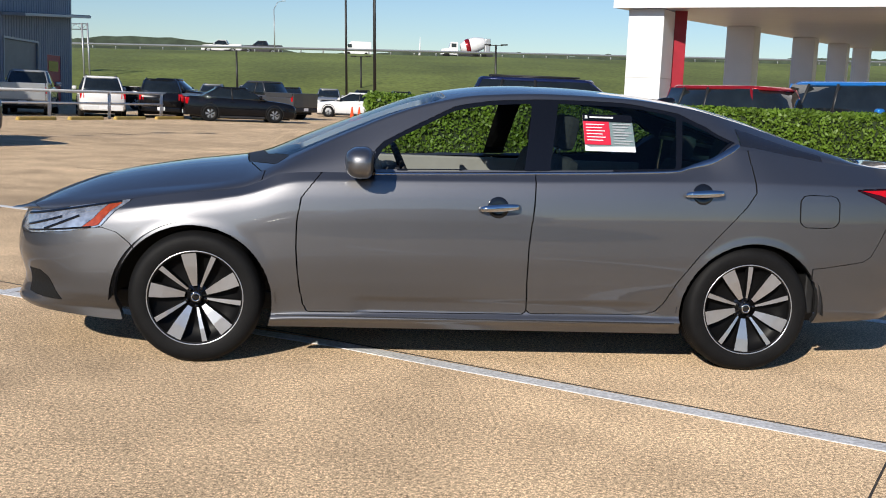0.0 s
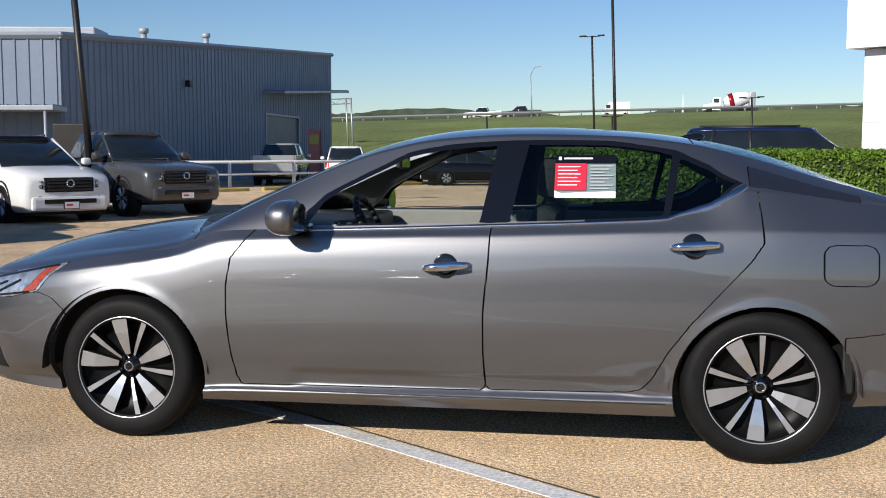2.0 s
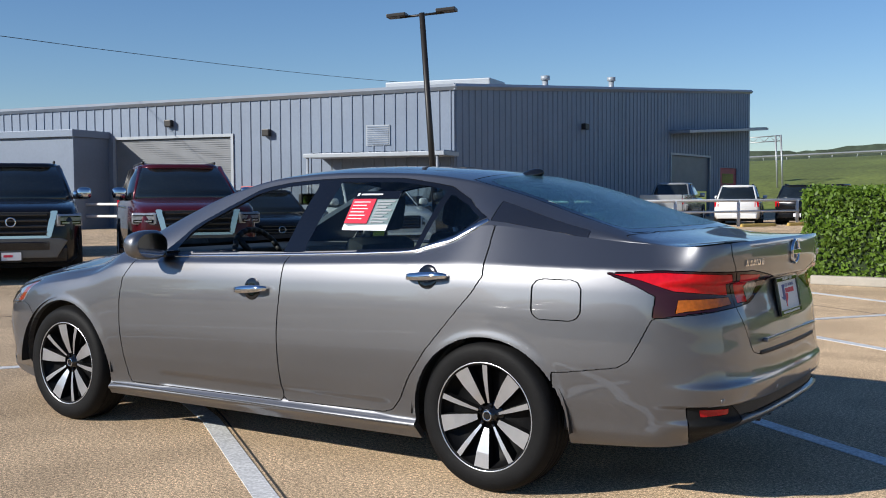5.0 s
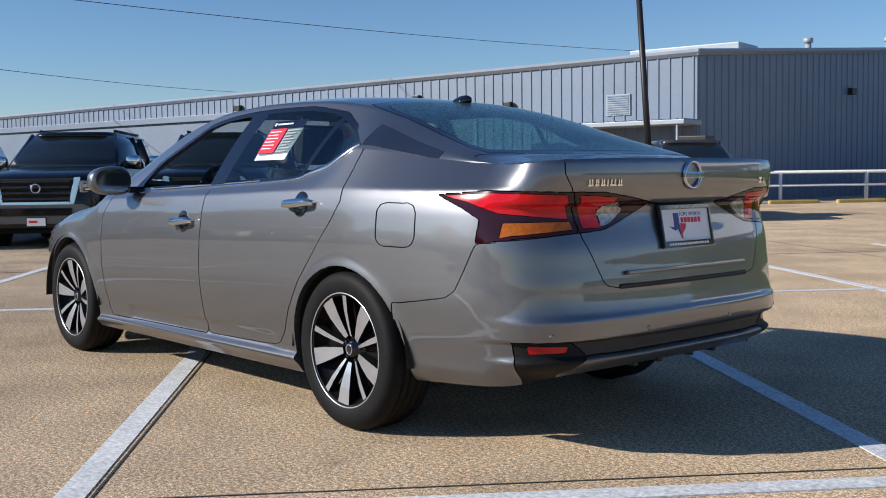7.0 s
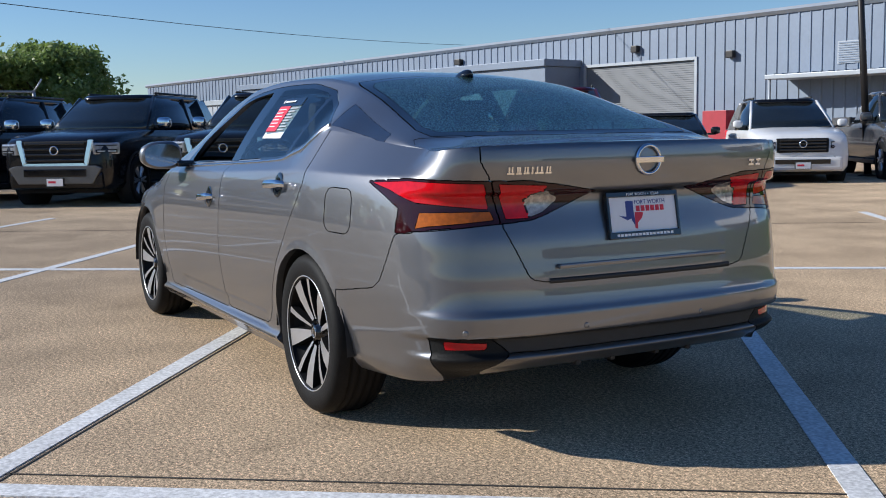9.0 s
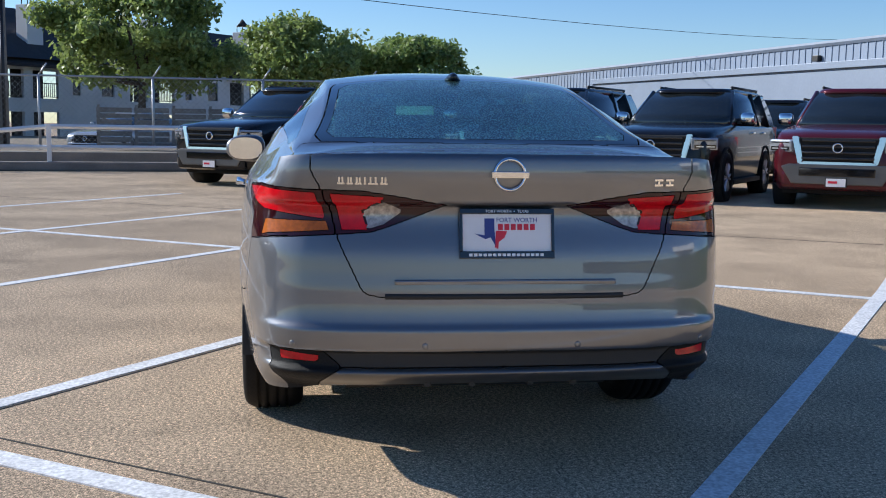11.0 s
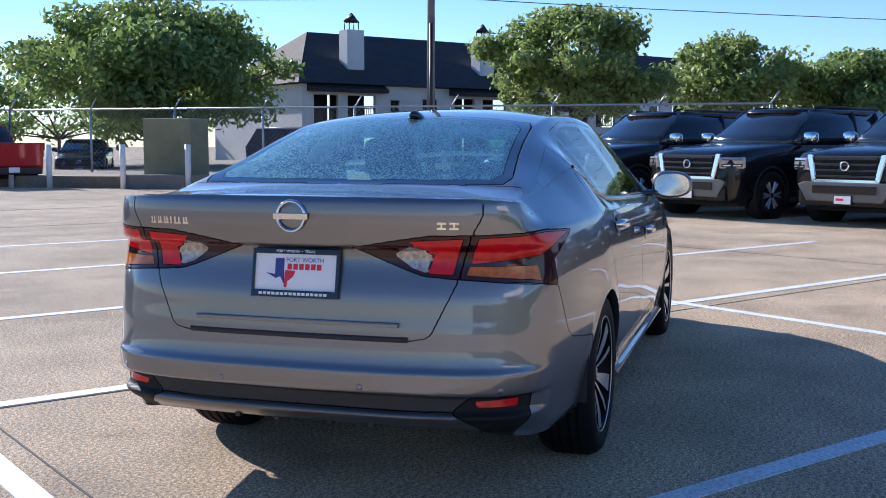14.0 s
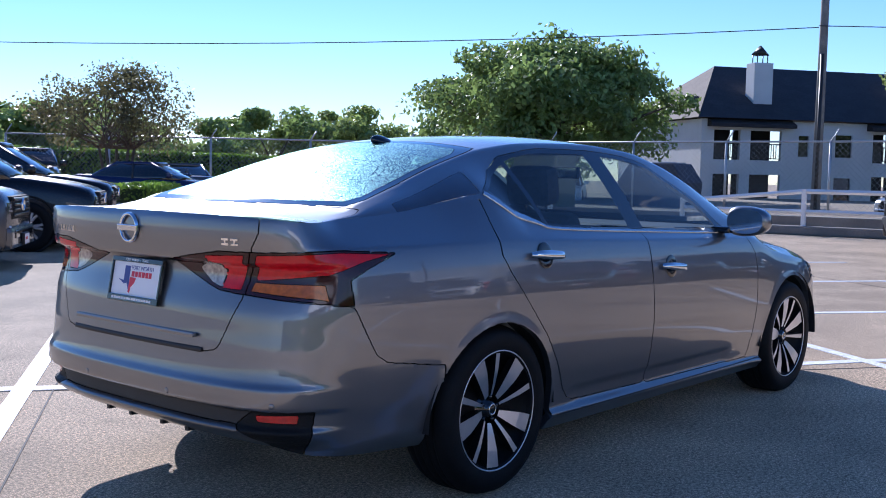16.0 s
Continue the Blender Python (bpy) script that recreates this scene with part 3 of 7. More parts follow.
def strip(name, pts, normals, width, thick, material, parent, label=""):
    """A thin flat moulding along points, with its own thickness."""
    verts, faces = [], []
    P = [Vector(p) for p in pts]
    for i, p in enumerate(P):
        t = (P[min(i + 1, len(P) - 1)] - P[max(i - 1, 0)]).normalized()
        n = Vector(normals[i]).normalized()
        c = t.cross(n).normalized()
        w = width[i] if isinstance(width, (list, tuple)) else width
        for a, b in ((-0.5, 0), (-0.42, 1), (0.42, 1), (0.5, 0)):
            verts.append(p + c * a * w + n * b * thick)
    for i in range(len(P) - 1):
        for j in range(3):
            a, b = i * 4 + j, (i + 1) * 4 + j
            faces.append((a, a + 1, b + 1, b))
    return obj_from(name, verts, faces, material, parent, True, label)


def surf_point(f, u, v, out=-1.0):
    e = 2e-3
    p = np.array([float(c) for c in f(np.array(u), np.array(v))])
    a = np.array([float(c) for c in f(np.array(u + e), np.array(v))]) - np.array([float(c) for c in f(np.array(u - e), np.array(v))])
    b = np.array([float(c) for c in f(np.array(u), np.array(v + e))]) - np.array([float(c) for c in f(np.array(u), np.array(v - e))])
    n = np.cross(a, b) * out
    return p, n / np.linalg.norm(n)


PILLAR_PAINT = mat("dark_pillar_paint", (0.075, 0.078, 0.09), 0.22, 0.8, 1.0, 0.02, 3)


def build_sedan():
    car = thing("sedan", "gun-metal grey four-door sedan, clean, driver window open", "car")
    su = np.concatenate((np.linspace(0, sx(-1.7), 95)[:-1], np.linspace(sx(-1.7), sx(1.95), 230)[:-1], np.linspace(sx(1.95), S_END, 110)))
    tz, bz = TOP_Z(PX(su)), BOT_Z(PX(su))
    sv = bz[:, None] + (tz - bz)[:, None] * np.linspace(0, 1, 104)[None, :]
    hx = np.concatenate((np.linspace(-2.40, -1.3, 50)[:-1], np.linspace(-1.3, 2.06, 190)[:-1], np.linspace(2.06, 2.452, 34)))
    hw = np.concatenate((np.linspace(0, 1, 30)[:-1], np.linspace(1, 2, 34)))
    hv = np.repeat(hw[None, :], len(hx), 0)
    halves = []
    for side in (-1, 1):
        polys = [("front_bumper", FRONT_BUMPER), ("headlight", HEADLIGHT), ("head_amber", HEAD_AMBER), ("fog_lamp_pocket", FOG), ("front_door", FRONT_DOOR), ("rear_door", REAR_DOOR), ("rear_bumper", REAR_BUMPER), ("trunk_lid", TRUNK), ("tail_light", TAIL_OUT), ("red_lens", TAIL_RED), ("amber_lens", TAIL_AMBER), ("trunk_light", TAIL_IN_P), ("red_lens_b", TAIL_RED2), ("reversing_lens", TAIL_WHITE), ("valance", VALANCE), ("band", BAND), ("lower_grille", GRILLE_LOW), ("reflector", REFLECTOR)]
        if side < 0:
            polys.append(("fuel_door", FUEL))
        polys += [("none", oval(c)) for c in ARCHES]
        lens = ("red_lens", "amber_lens", "red_lens_b", "reversing_lens", "head_amber", "reflector")
        a = cut_panels(shell, su, sv, polys, "quarter", tight=lens, out=-1.0)
        tops = [("bonnet", BONNET), ("cowl", COWL), ("windshield", WINDSHIELD), ("rear_window_edge", BACK_TRIM), ("rear_window", BACKLIGHT), ("deck", DECK), ("window_frame", DLO), ("pillar_trim", PILLAR), ("front_window", GLASS_F), ("rear_side_window", GLASS_R), ("quarter_window", GLASS_Q)]
        b = cut_panels(hull, hx, hv, tops, "roof", vs=0.42, tight=("windshield", "rear_window", "window_frame", "rear_side_window", "quarter_window", "front_window", "pillar_trim"), out=-1.0)
        d = {**a, **b}
        for k, (v, f) in d.items():
            if side < 0:
                v = v * (1, -1, 1)
                f = [tuple(reversed(q)) for q in f]
            d[k] = (v, f)
        halves.append(d)
    both = lambda k: [h[k] for h in halves if k in h]
    merged("body_shell", both("quarter") , GUN, car)
    merged("roof", both("roof"), GUN, car)
    merged("front_bumper", both("front_bumper"), GUN, car)
    rb = merged("rear_bumper", both("rear_bumper"), GUN, car)
    # valance is body paint, its colour darkened for the ground it reflects
    merged("valance", both("valance"), mat("shaded_valance_paint", (0.13, 0.128, 0.13), 0.36, 0.75, 0.6, 0.04, 8), rb, "lower valance in body paint, darkened for shade and ground reflection")
    merged("bumper_band", both("band"), BLACK_PLASTIC, rb, "black plastic band")
    trunk = merged("trunk_lid", both("trunk_lid"), GUN, car)
    merged("deck", both("deck"), GUN, trunk)
    merged("bonnet", both("bonnet"), GUN, car)
    merged("cowl", both("cowl"), BLACK_PLASTIC, car, "black plastic cowl")
    ws = merged("windshield", both("windshield"), CLEAR_GLASS, car)
    merged("rear_window_edge", both("rear_window_edge"), GLOSS_BLACK, car, "black ceramic glass edge")
    rw = merged("rear_window", both("rear_window"), DEW_GLASS, car, "tinted rear window covered with dew")
    for h, side in zip(halves, (-1, 1)):
        door = obj_from("front_door", *h["front_door"], GUN, car)
        rdoor = obj_from("rear_door", *h["rear_door"], GUN, car)
        obj_from("window_frame", *h["window_frame"], GLOSS_BLACK, car, label="black window surround")
        obj_from("pillar_trim", *h["pillar_trim"], PILLAR_PAINT, car, label="dark glossy rear pillar panel")
        if side > 0:
            obj_from("front_window", *h["front_window"], CLEAR_GLASS, door)
        obj_from("rear_side_window", *h["rear_side_window"], DARK_GLASS, rdoor)
        obj_from("quarter_window", *h["quarter_window"], DARK_GLASS, car)
        hl = obj_from("headlight", *h["headlight"], LAMP_SILVER, car)
        obj_from("turn_lens", *h["head_amber"], mat("headlamp_amber", (0.36, 0.055, 0.012), 0.1, 0, 1.0, 0.3, 40), hl, label="amber turn lens")
        obj_from("fog_lamp_pocket", *h["fog_lamp_pocket"], MESH_PLASTIC, car)
        tl = obj_from("tail_light", *h["tail_light"], DARK_RED_LENS, car)
        obj_from("red_lens", *h["red_lens"], RED_LENS, tl)
        obj_from("amber_lens", *h["amber_lens"], AMBER_LENS, tl)
        t2 = obj_from("trunk_light", *h["trunk_light"], DARK_RED_LENS, trunk)
        obj_from("red_lens", *h["red_lens_b"], RED_LENS, t2)
        obj_from("reversing_lens", *h["reversing_lens"], CLEAR_LENS, t2)
        obj_from("lower_grille", *h["lower_grille"], MESH_PLASTIC, rb, label="black mesh corner insert")
        obj_from("reflector", *h["reflector"], RED_LENS, rb)
        if "fuel_door" in h:
            obj_from("fuel_door", *h["fuel_door"], GUN, car)
        sgn = (1, side, 1)
        # bright moulding under the windows, rising behind the rear door
        pts, nrm, wid = [], [], []
        for x in np.linspace(-0.62, 1.02, 40):
            p, n = surf_point(shell, sx(x), float(TOP_Z(x)) - 0.004)
            pts.append(p * sgn), nrm.append(n * sgn), wid.append(0.016)
        for x in np.linspace(1.06, 1.35, 16):
            z = float(np.interp(x, [1.06, 1.2, 1.35], [1.048, 1.088, 1.172]))
            p, n = surf_point(hull, x, max(wz(x, z), 0.01))
            pts.append(p * sgn), nrm.append(n * sgn), wid.append(float(np.interp(x, [1.06, 1.16, 1.3, 1.35], [0.018, 0.034, 0.036, 0.02])))
        strip("belt_moulding", pts, nrm, wid, 0.006, SATIN, car, "satin chrome window moulding")
        pts, nrm = [], []
        for x in np.linspace(-1.02, 1.02, 40):
            p, n = surf_point(shell, sx(x), 0.252)
            pts.append(p * sgn), nrm.append(n * sgn)
        strip("sill_edge", pts, nrm, 0.006, 0.002, BLACK_PLASTIC, car)
        # dark bezels inside the headlamp, black strip for the shadow under the lid
        for (xa, za), (xb, zb), w in (((-2.335, 0.690), (-1.80, 0.790), 0.016), ((-2.30, 0.640), (-2.10, 0.700), 0.013), ((-2.19, 0.632), (-2.00, 0.712), 0.013), ((-2.29, 0.613), (-1.93, 0.662), 0.010)):
            pts, nrm = [], []
            for t in np.linspace(0, 1, 12):
                p, n = surf_point(shell, sx(xa + (xb - xa) * t), za + (zb - za) * t)
                pts.append((p + n * 0.001) * sgn), nrm.append(n * sgn)
            strip("bezel", pts, nrm, w, 0.003, GLOSS_BLACK, hl, "gloss black headlamp bezel")
        # door handles with their cups
        for ob, x0, x1, z0, z1 in ((door, -0.042, 0.206, 0.815, 0.832), (rdoor, 1.007, 1.257, 0.915, 0.928)):
            pa, na = surf_point(shell, sx(x0 + 0.02), z0)
            pb, nb = surf_point(shell, sx(x1 - 0.02), z1)
            pts, nrm, wid = [], [], []
            for t in np.linspace(0, 1, 15):
                n = na * (1 - t) + nb * t
                arch = 0.034 * (1 - (2 * t - 1)**6) ** 0.5 + 0.004
                pts.append((pa * (1 - t) + pb * t + n * arch) * sgn), nrm.append(n * sgn)
                wid.append(0.020 + 0.018 * math.sin(math.pi * t) ** 0.6)
            strip("handle", pts, nrm, wid, 0.012, CHROME, ob, "chrome pull handle")
            pm, nm = surf_point(shell, sx(x0 * 0.52 + x1 * 0.48), (z0 + z1) / 2 + 0.003)
            q = Vector(nm * sgn).to_track_quat("Y", "Z").to_matrix().to_4x4()
            cup = lathe("handle_cup", [(0.0, 0.0026), (0.03, 0.0027), (0.05, 0.0028), (0.054, 0.001)], 28, GLOSS_BLACK, ob)
            cup.matrix_basis = Matrix.Translation(Vector(pm * sgn)) @ q
        # wing mirror
        mz = Matrix.Translation((-0.60, 0.975 * side, 1.032))
        bm = bmesh.new()
        bmesh.ops.create_uvsphere(bm, u_segments=28, v_segments=16, radius=1.0)
        for v in bm.verts:
            x, y, z = v.co
            sq = lambda c: math.copysign(abs(c) ** 0.75, c)
            v.co = (0.095 * sq(x) if x < 0 else 0.05 * sq(x), 0.115 * sq(y), (0.078 - 0.012 * y * side) * sq(z))
        bmesh.ops.transform(bm, matrix=mz, verts=bm.verts)
        mir = part("wing_mirror", bm, GUN, car, smooth=True)
        bm = bmesh.new()
        bmesh.ops.create_circle(bm, cap_ends=True, segments=28, radius=1.0)
        for v in bm.verts:
            v.co = (0.0, math.copysign(abs(v.co.x) ** 0.8, v.co.x) * 0.098, math.copysign(abs(v.co.y) ** 0.8, v.co.y) * 0.064)
        bmesh.ops.transform(bm, matrix=mz @ Matrix.Translation((0.0515, 0, 0)), verts=bm.verts)
        part("mirror_glass", bm, CHROME, mir, "mirror glass")
        boxes("mirror_foot", [((-0.64, min(0.79 * side, 0.90 * side), 0.965), (-0.54, max(0.79 * side, 0.90 * side), 1.0))], GLOSS_BLACK, mir, bevel=0.012)
        # wheels and wheel wells
        for cx, cz, rx, rz in ARCHES:
            turn = 0 if side < 0 else 180
            build_wheel(car, pose(math.copysign(1.412, cx), 0.775 * side, 0.331, 0, 17 if cx > 0 else 40, turn))
            n, verts, faces = 24, [], []
            for i in range(n + 1):
                a = math.pi * (0.0 + 1.0 * i / n)
                for y in (0.885, 0.52):
                    verts.append((cx + (rx + 0.02) * math.cos(a), y * side, cz + (rz + 0.02) * math.sin(a)))
            for i in range(n):
                faces.append((2 * i, 2 * i + 2, 2 * i + 3, 2 * i + 1))
            c0 = len(verts)
            verts.append((cx, 0.52 * side, cz))
            faces += [(c0, 2 * i + 1, 2 * i + 3) for i in range(n)]
            obj_from("wheel_arch_liner", verts, faces, BLACK_PLASTIC, car)
    # underside, cabin floor and bulkheads
    for k, lo, hi in (("underbody", (-2.2, -0.5, 0.2), (1.95, 0.5, 0.30)), ("floor_pan", (-1.0, -0.82, 0.19), (1.0, 0.82, 0.28)), ("bumper_beam", (2.0, -0.62, 0.335), (2.36, 0.62, 0.42)), ("front_bulkhead", (-1.02, -0.78, 0.28), (-0.98, 0.78, 0.95)), ("rear_bulkhead", (1.75, -0.8, 0.3), (1.8, 0.8, 1.02)), ("trunk_floor", (1.84, -0.70, 0.31), (2.2, 0.70, 0.40))):
        boxes(k, [(lo, hi)], BLACK_PLASTIC, car, bevel=0.01)
    for y in (-0.25, -0.10, 0.10, 0.25):
        boxes("diffuser_fin", [((2.28, y - 0.010, 0.312), (2.408, y + 0.010, 0.350))], BLACK_PLASTIC, rb, bevel=0.005)
    # cabin
    boxes("dashboard", [((-1.05, -0.70, 0.78), (-0.48, 0.70, 0.985)), ((-0.55, -0.16, 0.5), (-0.45, 0.16, 0.98)), ((-0.5, -0.62, 0.93), (-0.40, -0.14, 1.0))], BLACK_PLASTIC, car, bevel=0.03)
    boxes("parcel_shelf", [((1.42, -0.64, 1.02), (1.95, 0.64, 1.05))], SEAT, car, bevel=0.01)
    boxes("centre_console", [((-0.5, -0.13, 0.3), (0.35, 0.13, 0.74))], BLACK_PLASTIC, car, bevel=0.03)
    for side in (-1, 1):
        boxes("door_lining", [((-0.85, side * 0.765 - 0.02, 0.35), (1.25, side * 0.765 + 0.02, 0.985)), ((-0.6, side * 0.72 - 0.05, 0.72), (0.2, side * 0.72 + 0.05, 0.78))], TRIM_GREY if side > 0 else SEAT, car, bevel=0.012)
        y = 0.37 * side
        seat = boxes("front_seat", [((-0.28, y - 0.25, 0.38), (0.28, y + 0.25, 0.58))], SEAT, car, bevel=0.05)
        boxes("backrest", [((0.0, y - 0.24, 0.0), (0.13, y + 0.24, 0.60))], SEAT, seat, bevel=0.055, m=pose(0.25, 0, 0.52, 0, 18, 0))
        boxes("headrest", [((0.0, y - 0.13, 0.0), (0.11, y + 0.13, 0.19))], SEAT, seat, bevel=0.045, m=pose(0.43, 0, 1.115, 0, 10, 0))
        for o in (-0.06, 0.06):
            rods("headrest_post", [((0.46, y + o, 1.05), (0.48, y + o, 1.16), 0.007)], SATIN, seat)
        boxes("rear_headrest", [((0.0, 0.36 * side - 0.12, 0.0), (0.09, 0.36 * side + 0.12, 0.15))], SEAT, car, bevel=0.04, m=pose(1.35, 0, 1.05, 0, 14, 0))
    boxes("rear_bench", [((0.75, -0.62, 0.38), (1.3, 0.62, 0.58))], SEAT, car, bevel=0.05)
    boxes("rear_backrest", [((0.0, -0.62, 0.0), (0.12, 0.62, 0.56))], SEAT, car, bevel=0.05, m=pose(1.18, 0, 0.52, 0, 20, 0))
    bm = bmesh.new()
    ring = [(0.185 * math.cos(2 * math.pi * i / 28), 0.185 * math.sin(2 * math.pi * i / 28)) for i in range(28)]
    wm = pose(-0.36, -0.37, 0.93, 0, 66, 0)
    for i in range(28):
        rod(bm, wm @ Vector((*ring[i], 0)), wm @ Vector((*ring[(i + 1) % 28], 0)), 0.016, n=8)
    for a in (0, 2.3, 4.0):
        rod(bm, wm @ Vector((0, 0, -0.02)), wm @ Vector((0.18 * math.cos(a + 1.57), 0.18 * math.sin(a + 1.57), 0)), 0.018, n=8)
    part("steering_wheel", bm, BLACK_PLASTIC, car, smooth=True)
    boxes("inner_mirror", [((-0.30, -0.12, 1.235), (-0.275, 0.12, 1.30))], BLACK_PLASTIC, car, bevel=0.01)
    boxes("inner_mirror_glass", [((-0.2735, -0.108, 1.242), (-0.271, 0.108, 1.293))], CHROME, car)
    # roof aerial
    bm = bmesh.new()
    bmesh.ops.create_uvsphere(bm, u_segments=20, v_segments=12, radius=1.0)
    for v in bm.verts:
        h = max(v.co.z, -0.1)
        v.co = (1.16 + 0.065 * v.co.x + 0.03 * h, 0.037 * v.co.y * (1 - 0.40 * max(h, 0)), float(MID_Z(1.16)) - 0.004 + 0.033 * h)
    part("aerial", bm, GLOSS_BLACK, car, "black roof aerial fin", smooth=True)
    # tail emblem, lettering as plain shapes, sensors
    ex = 2.482
    em = lathe("emblem", [(0.043, -0.004), (0.045, 0.004), (0.050, 0.007), (0.054, 0.004), (0.056, -0.004)], 40, CHROME, trunk, label="round chrome emblem")
    em.matrix_basis = pose(ex - 0.003, 0, 1.028, 0, 0, -90)
    boxes("emblem_bar", [((ex - 0.004, -0.062, 1.017), (ex + 0.006, 0.062, 1.039))], CHROME, trunk, bevel=0.003)
    widths = [0.024, 0.02, 0.022, 0.008, 0.032, 0.024]
    y = -0.555
    for k, w in enumerate(widths):
        yc = y + w / 2
        p, n = surf_point(shell, sy(abs(yc)), 1.0)
        m = Matrix.Translation((p[0] + 0.001, yc, 1.004)) @ Vector((n[0], -n[1], n[2])).to_track_quat("X", "Z").to_matrix().to_4x4()
        boxes("badge_letter", [((-0.002, -w / 2, -0.012), (0.004, w / 2, -0.006)), ((-0.002, -w / 2 * 0.7, -0.0065), (0.004, -w / 2 * 0.7 + 0.006, 0.0125))] + ([((-0.002, w / 2 * 0.7 - 0.006, -0.0065), (0.004, w / 2 * 0.7, 0.0125))] if k != 3 else []), CHROME, trunk, m=m)
        y += w + 0.006
    for yc, w in ((0.512, 0.03), (0.552, 0.03)):
        p, n = surf_point(shell, sy(yc), 1.0)
        m = Matrix.Translation((p[0] + 0.001, yc, 1.004)) @ Vector(n).to_track_quat("X", "Z").to_matrix().to_4x4()
        boxes("badge_letter", [((-0.002, -w / 2, -0.012), (0.004, w / 2, -0.005)), ((-0.002, -w / 2, 0.005), (0.004, w / 2, 0.012)), ((-0.002, -0.003, -0.0045), (0.004, 0.003, 0.0045))], CHROME, trunk, m=m)
    for yc in (-0.70, -0.27, 0.24, 0.70):
        p, n = surf_point(shell, sy(abs(yc)), 0.468)
        s = lathe("parking_sensor", [(0.0, 0.0025), (0.0085, 0.0025), (0.0105, 0.001), (0.011, -0.002)], 18, GUN, rb)
        s.matrix_basis = Matrix.Translation((p[0], math.copysign(p[1], yc), 0.468)) @ Vector((n[0], math.copysign(n[1], yc), n[2])).to_track_quat("Y", "Z").to_matrix().to_4x4()
    # black strip laid along the lid's lower gap to paint its shadow
    pts, nrm = [], []
    for y in np.linspace(-0.40, 0.40, 21):
        p, n = surf_point(shell, S_END - abs(y) - 1e-3, 0.628)
        pts.append((p[0] + 0.001, y, p[2])), nrm.append((n[0], math.copysign(abs(n[1]), y), n[2]))
    strip("lid_shadow", pts, nrm, 0.018, 0.003, BLACK_PLASTIC, trunk, "black strip for the shadow of the gap under the lid")
    boxes("lid_step", [((2.452, -0.37, 0.668), (2.472, 0.37, 0.684))], GUN, trunk, bevel=0.005)
    # dealer plate in a black frame
    pm = pose(2.446, 0, 0.833, 90, 0, 90) @ pose(0, 0, 0, -10, 0, 0)
    plate = prism("licence_plate", rounded(-0.150, -0.072, 0.150, 0.072, 0.008), 0.003, WHITE_PLATE, trunk, pm, "white dealer plate in a black frame")
    boxes("plate_frame", [((-0.158, -0.082, -0.004), (0.158, -0.058, 0.010)), ((-0.158, 0.064, -0.004), (0.158, 0.082, 0.010)), ((-0.158, -0.0575, -0.004), (-0.148, 0.0635, 0.010)), ((0.148, -0.0575, -0.004), (0.158, 0.0635, 0.010))], GLOSS_BLACK, plate, m=pm, bevel=0.002)
    prism("state_blue", [(-0.075, -0.005), (-0.075, 0.05), (-0.042, 0.05), (-0.042, 0.012), (-0.038, -0.042), (-0.055, -0.012), (-0.072, -0.018), (-0.108, 0.0)], 0.0012, PRINT_BLUE, plate, pm @ pose(0, 0, 0.0031))
    prism("state_red", [(-0.041, -0.045), (-0.037, 0.010), (0.0, 0.008), (-0.008, -0.012), (-0.028, -0.028), (-0.030, -0.05)], 0.0012, PRINT_RED, plate, pm @ pose(0, 0, 0.0031))
    boxes("brand_bars", [((-0.030 + 0.0215 * k, 0.012, 0.003), (-0.030 + 0.0215 * k + 0.016, 0.032, 0.0044)) for k in range(6)], PRINT_RED, plate, m=pm)
    boxes("web_bars", [((-0.128 + 0.0158 * k, -0.0745, 0.0101), (-0.128 + 0.0158 * k + 0.0115, -0.0655, 0.0112)) for k in range(16)], WHITE_PLATE, plate, m=pm)

    def words(text, size, x, y, z, material, parent):
        cu = bpy.data.curves.new("lettering", "FONT")
        cu.body, cu.size, cu.extrude, cu.align_x = text, size, 0.0004, "CENTER"
        tmp = new("lettering_tmp", cu)
        bpy.context.view_layer.update()
        me = bpy.data.meshes.new_from_object(tmp.evaluated_get(bpy.context.evaluated_depsgraph_get()))
        bpy.data.objects.remove(tmp)
        me.transform(pm @ pose(x, y, z))
        me.materials.clear()
        me.materials.append(material)
        ob = new("lettering", me)
        ob.parent = parent
    words("FORT WORTH", 0.021, 0.033, 0.038, 0.0036, PRINT_BLUE, plate)
    words("FORT WORTH  \u2022  TEXAS", 0.013, 0.0, 0.069, 0.0105, WHITE_PLATE, plate)
    # window sticker on the inside of the rear door glass
    for a, (k, mtl, rects) in enumerate((("sticker", WHITE_PLATE, [((0, 0), (1, 1))]), ("sticker_head", GLOSS_BLACK, [((0, 0.80), (1, 1))]), ("sticker_red", PRINT_RED, [((0.0, 0.17), (0.52, 0.80))]), ("sticker_lines", PRINT_GREY, [((0.58, 0.72 - 0.075 * i), (0.96 - 0.07 * (i % 3), 0.75 - 0.075 * i)) for i in range(8)]), ("sticker_print", WHITE_PLATE, [((0.05, 0.87), (0.10, 0.95)), ((0.14, 0.89), (0.62, 0.93))] + [((0.05, 0.70 - 0.085 * i), (0.42 - 0.05 * (i % 2), 0.725 - 0.085 * i)) for i in range(6)]))):
        verts, faces = [], []
        for (u0, v0), (u1, v1) in rects:
            base = len(verts)
            for u, v in ((u0, v0), (u1, v0), (u1, v1), (u0, v1)):
                x = 0.535 + 0.265 * u
                z = 1.118 + 0.185 * v
                p, n = surf_point(hull, x, wz(x, z))
                q = p + n * (0.002 + 0.0008 * a)
                verts.append((q[0], -q[1], q[2]))
            faces.append((base, base + 3, base + 2, base + 1))
        obj_from(k, verts, faces, mtl, car, False)
    return car


sedan = build_sedan()

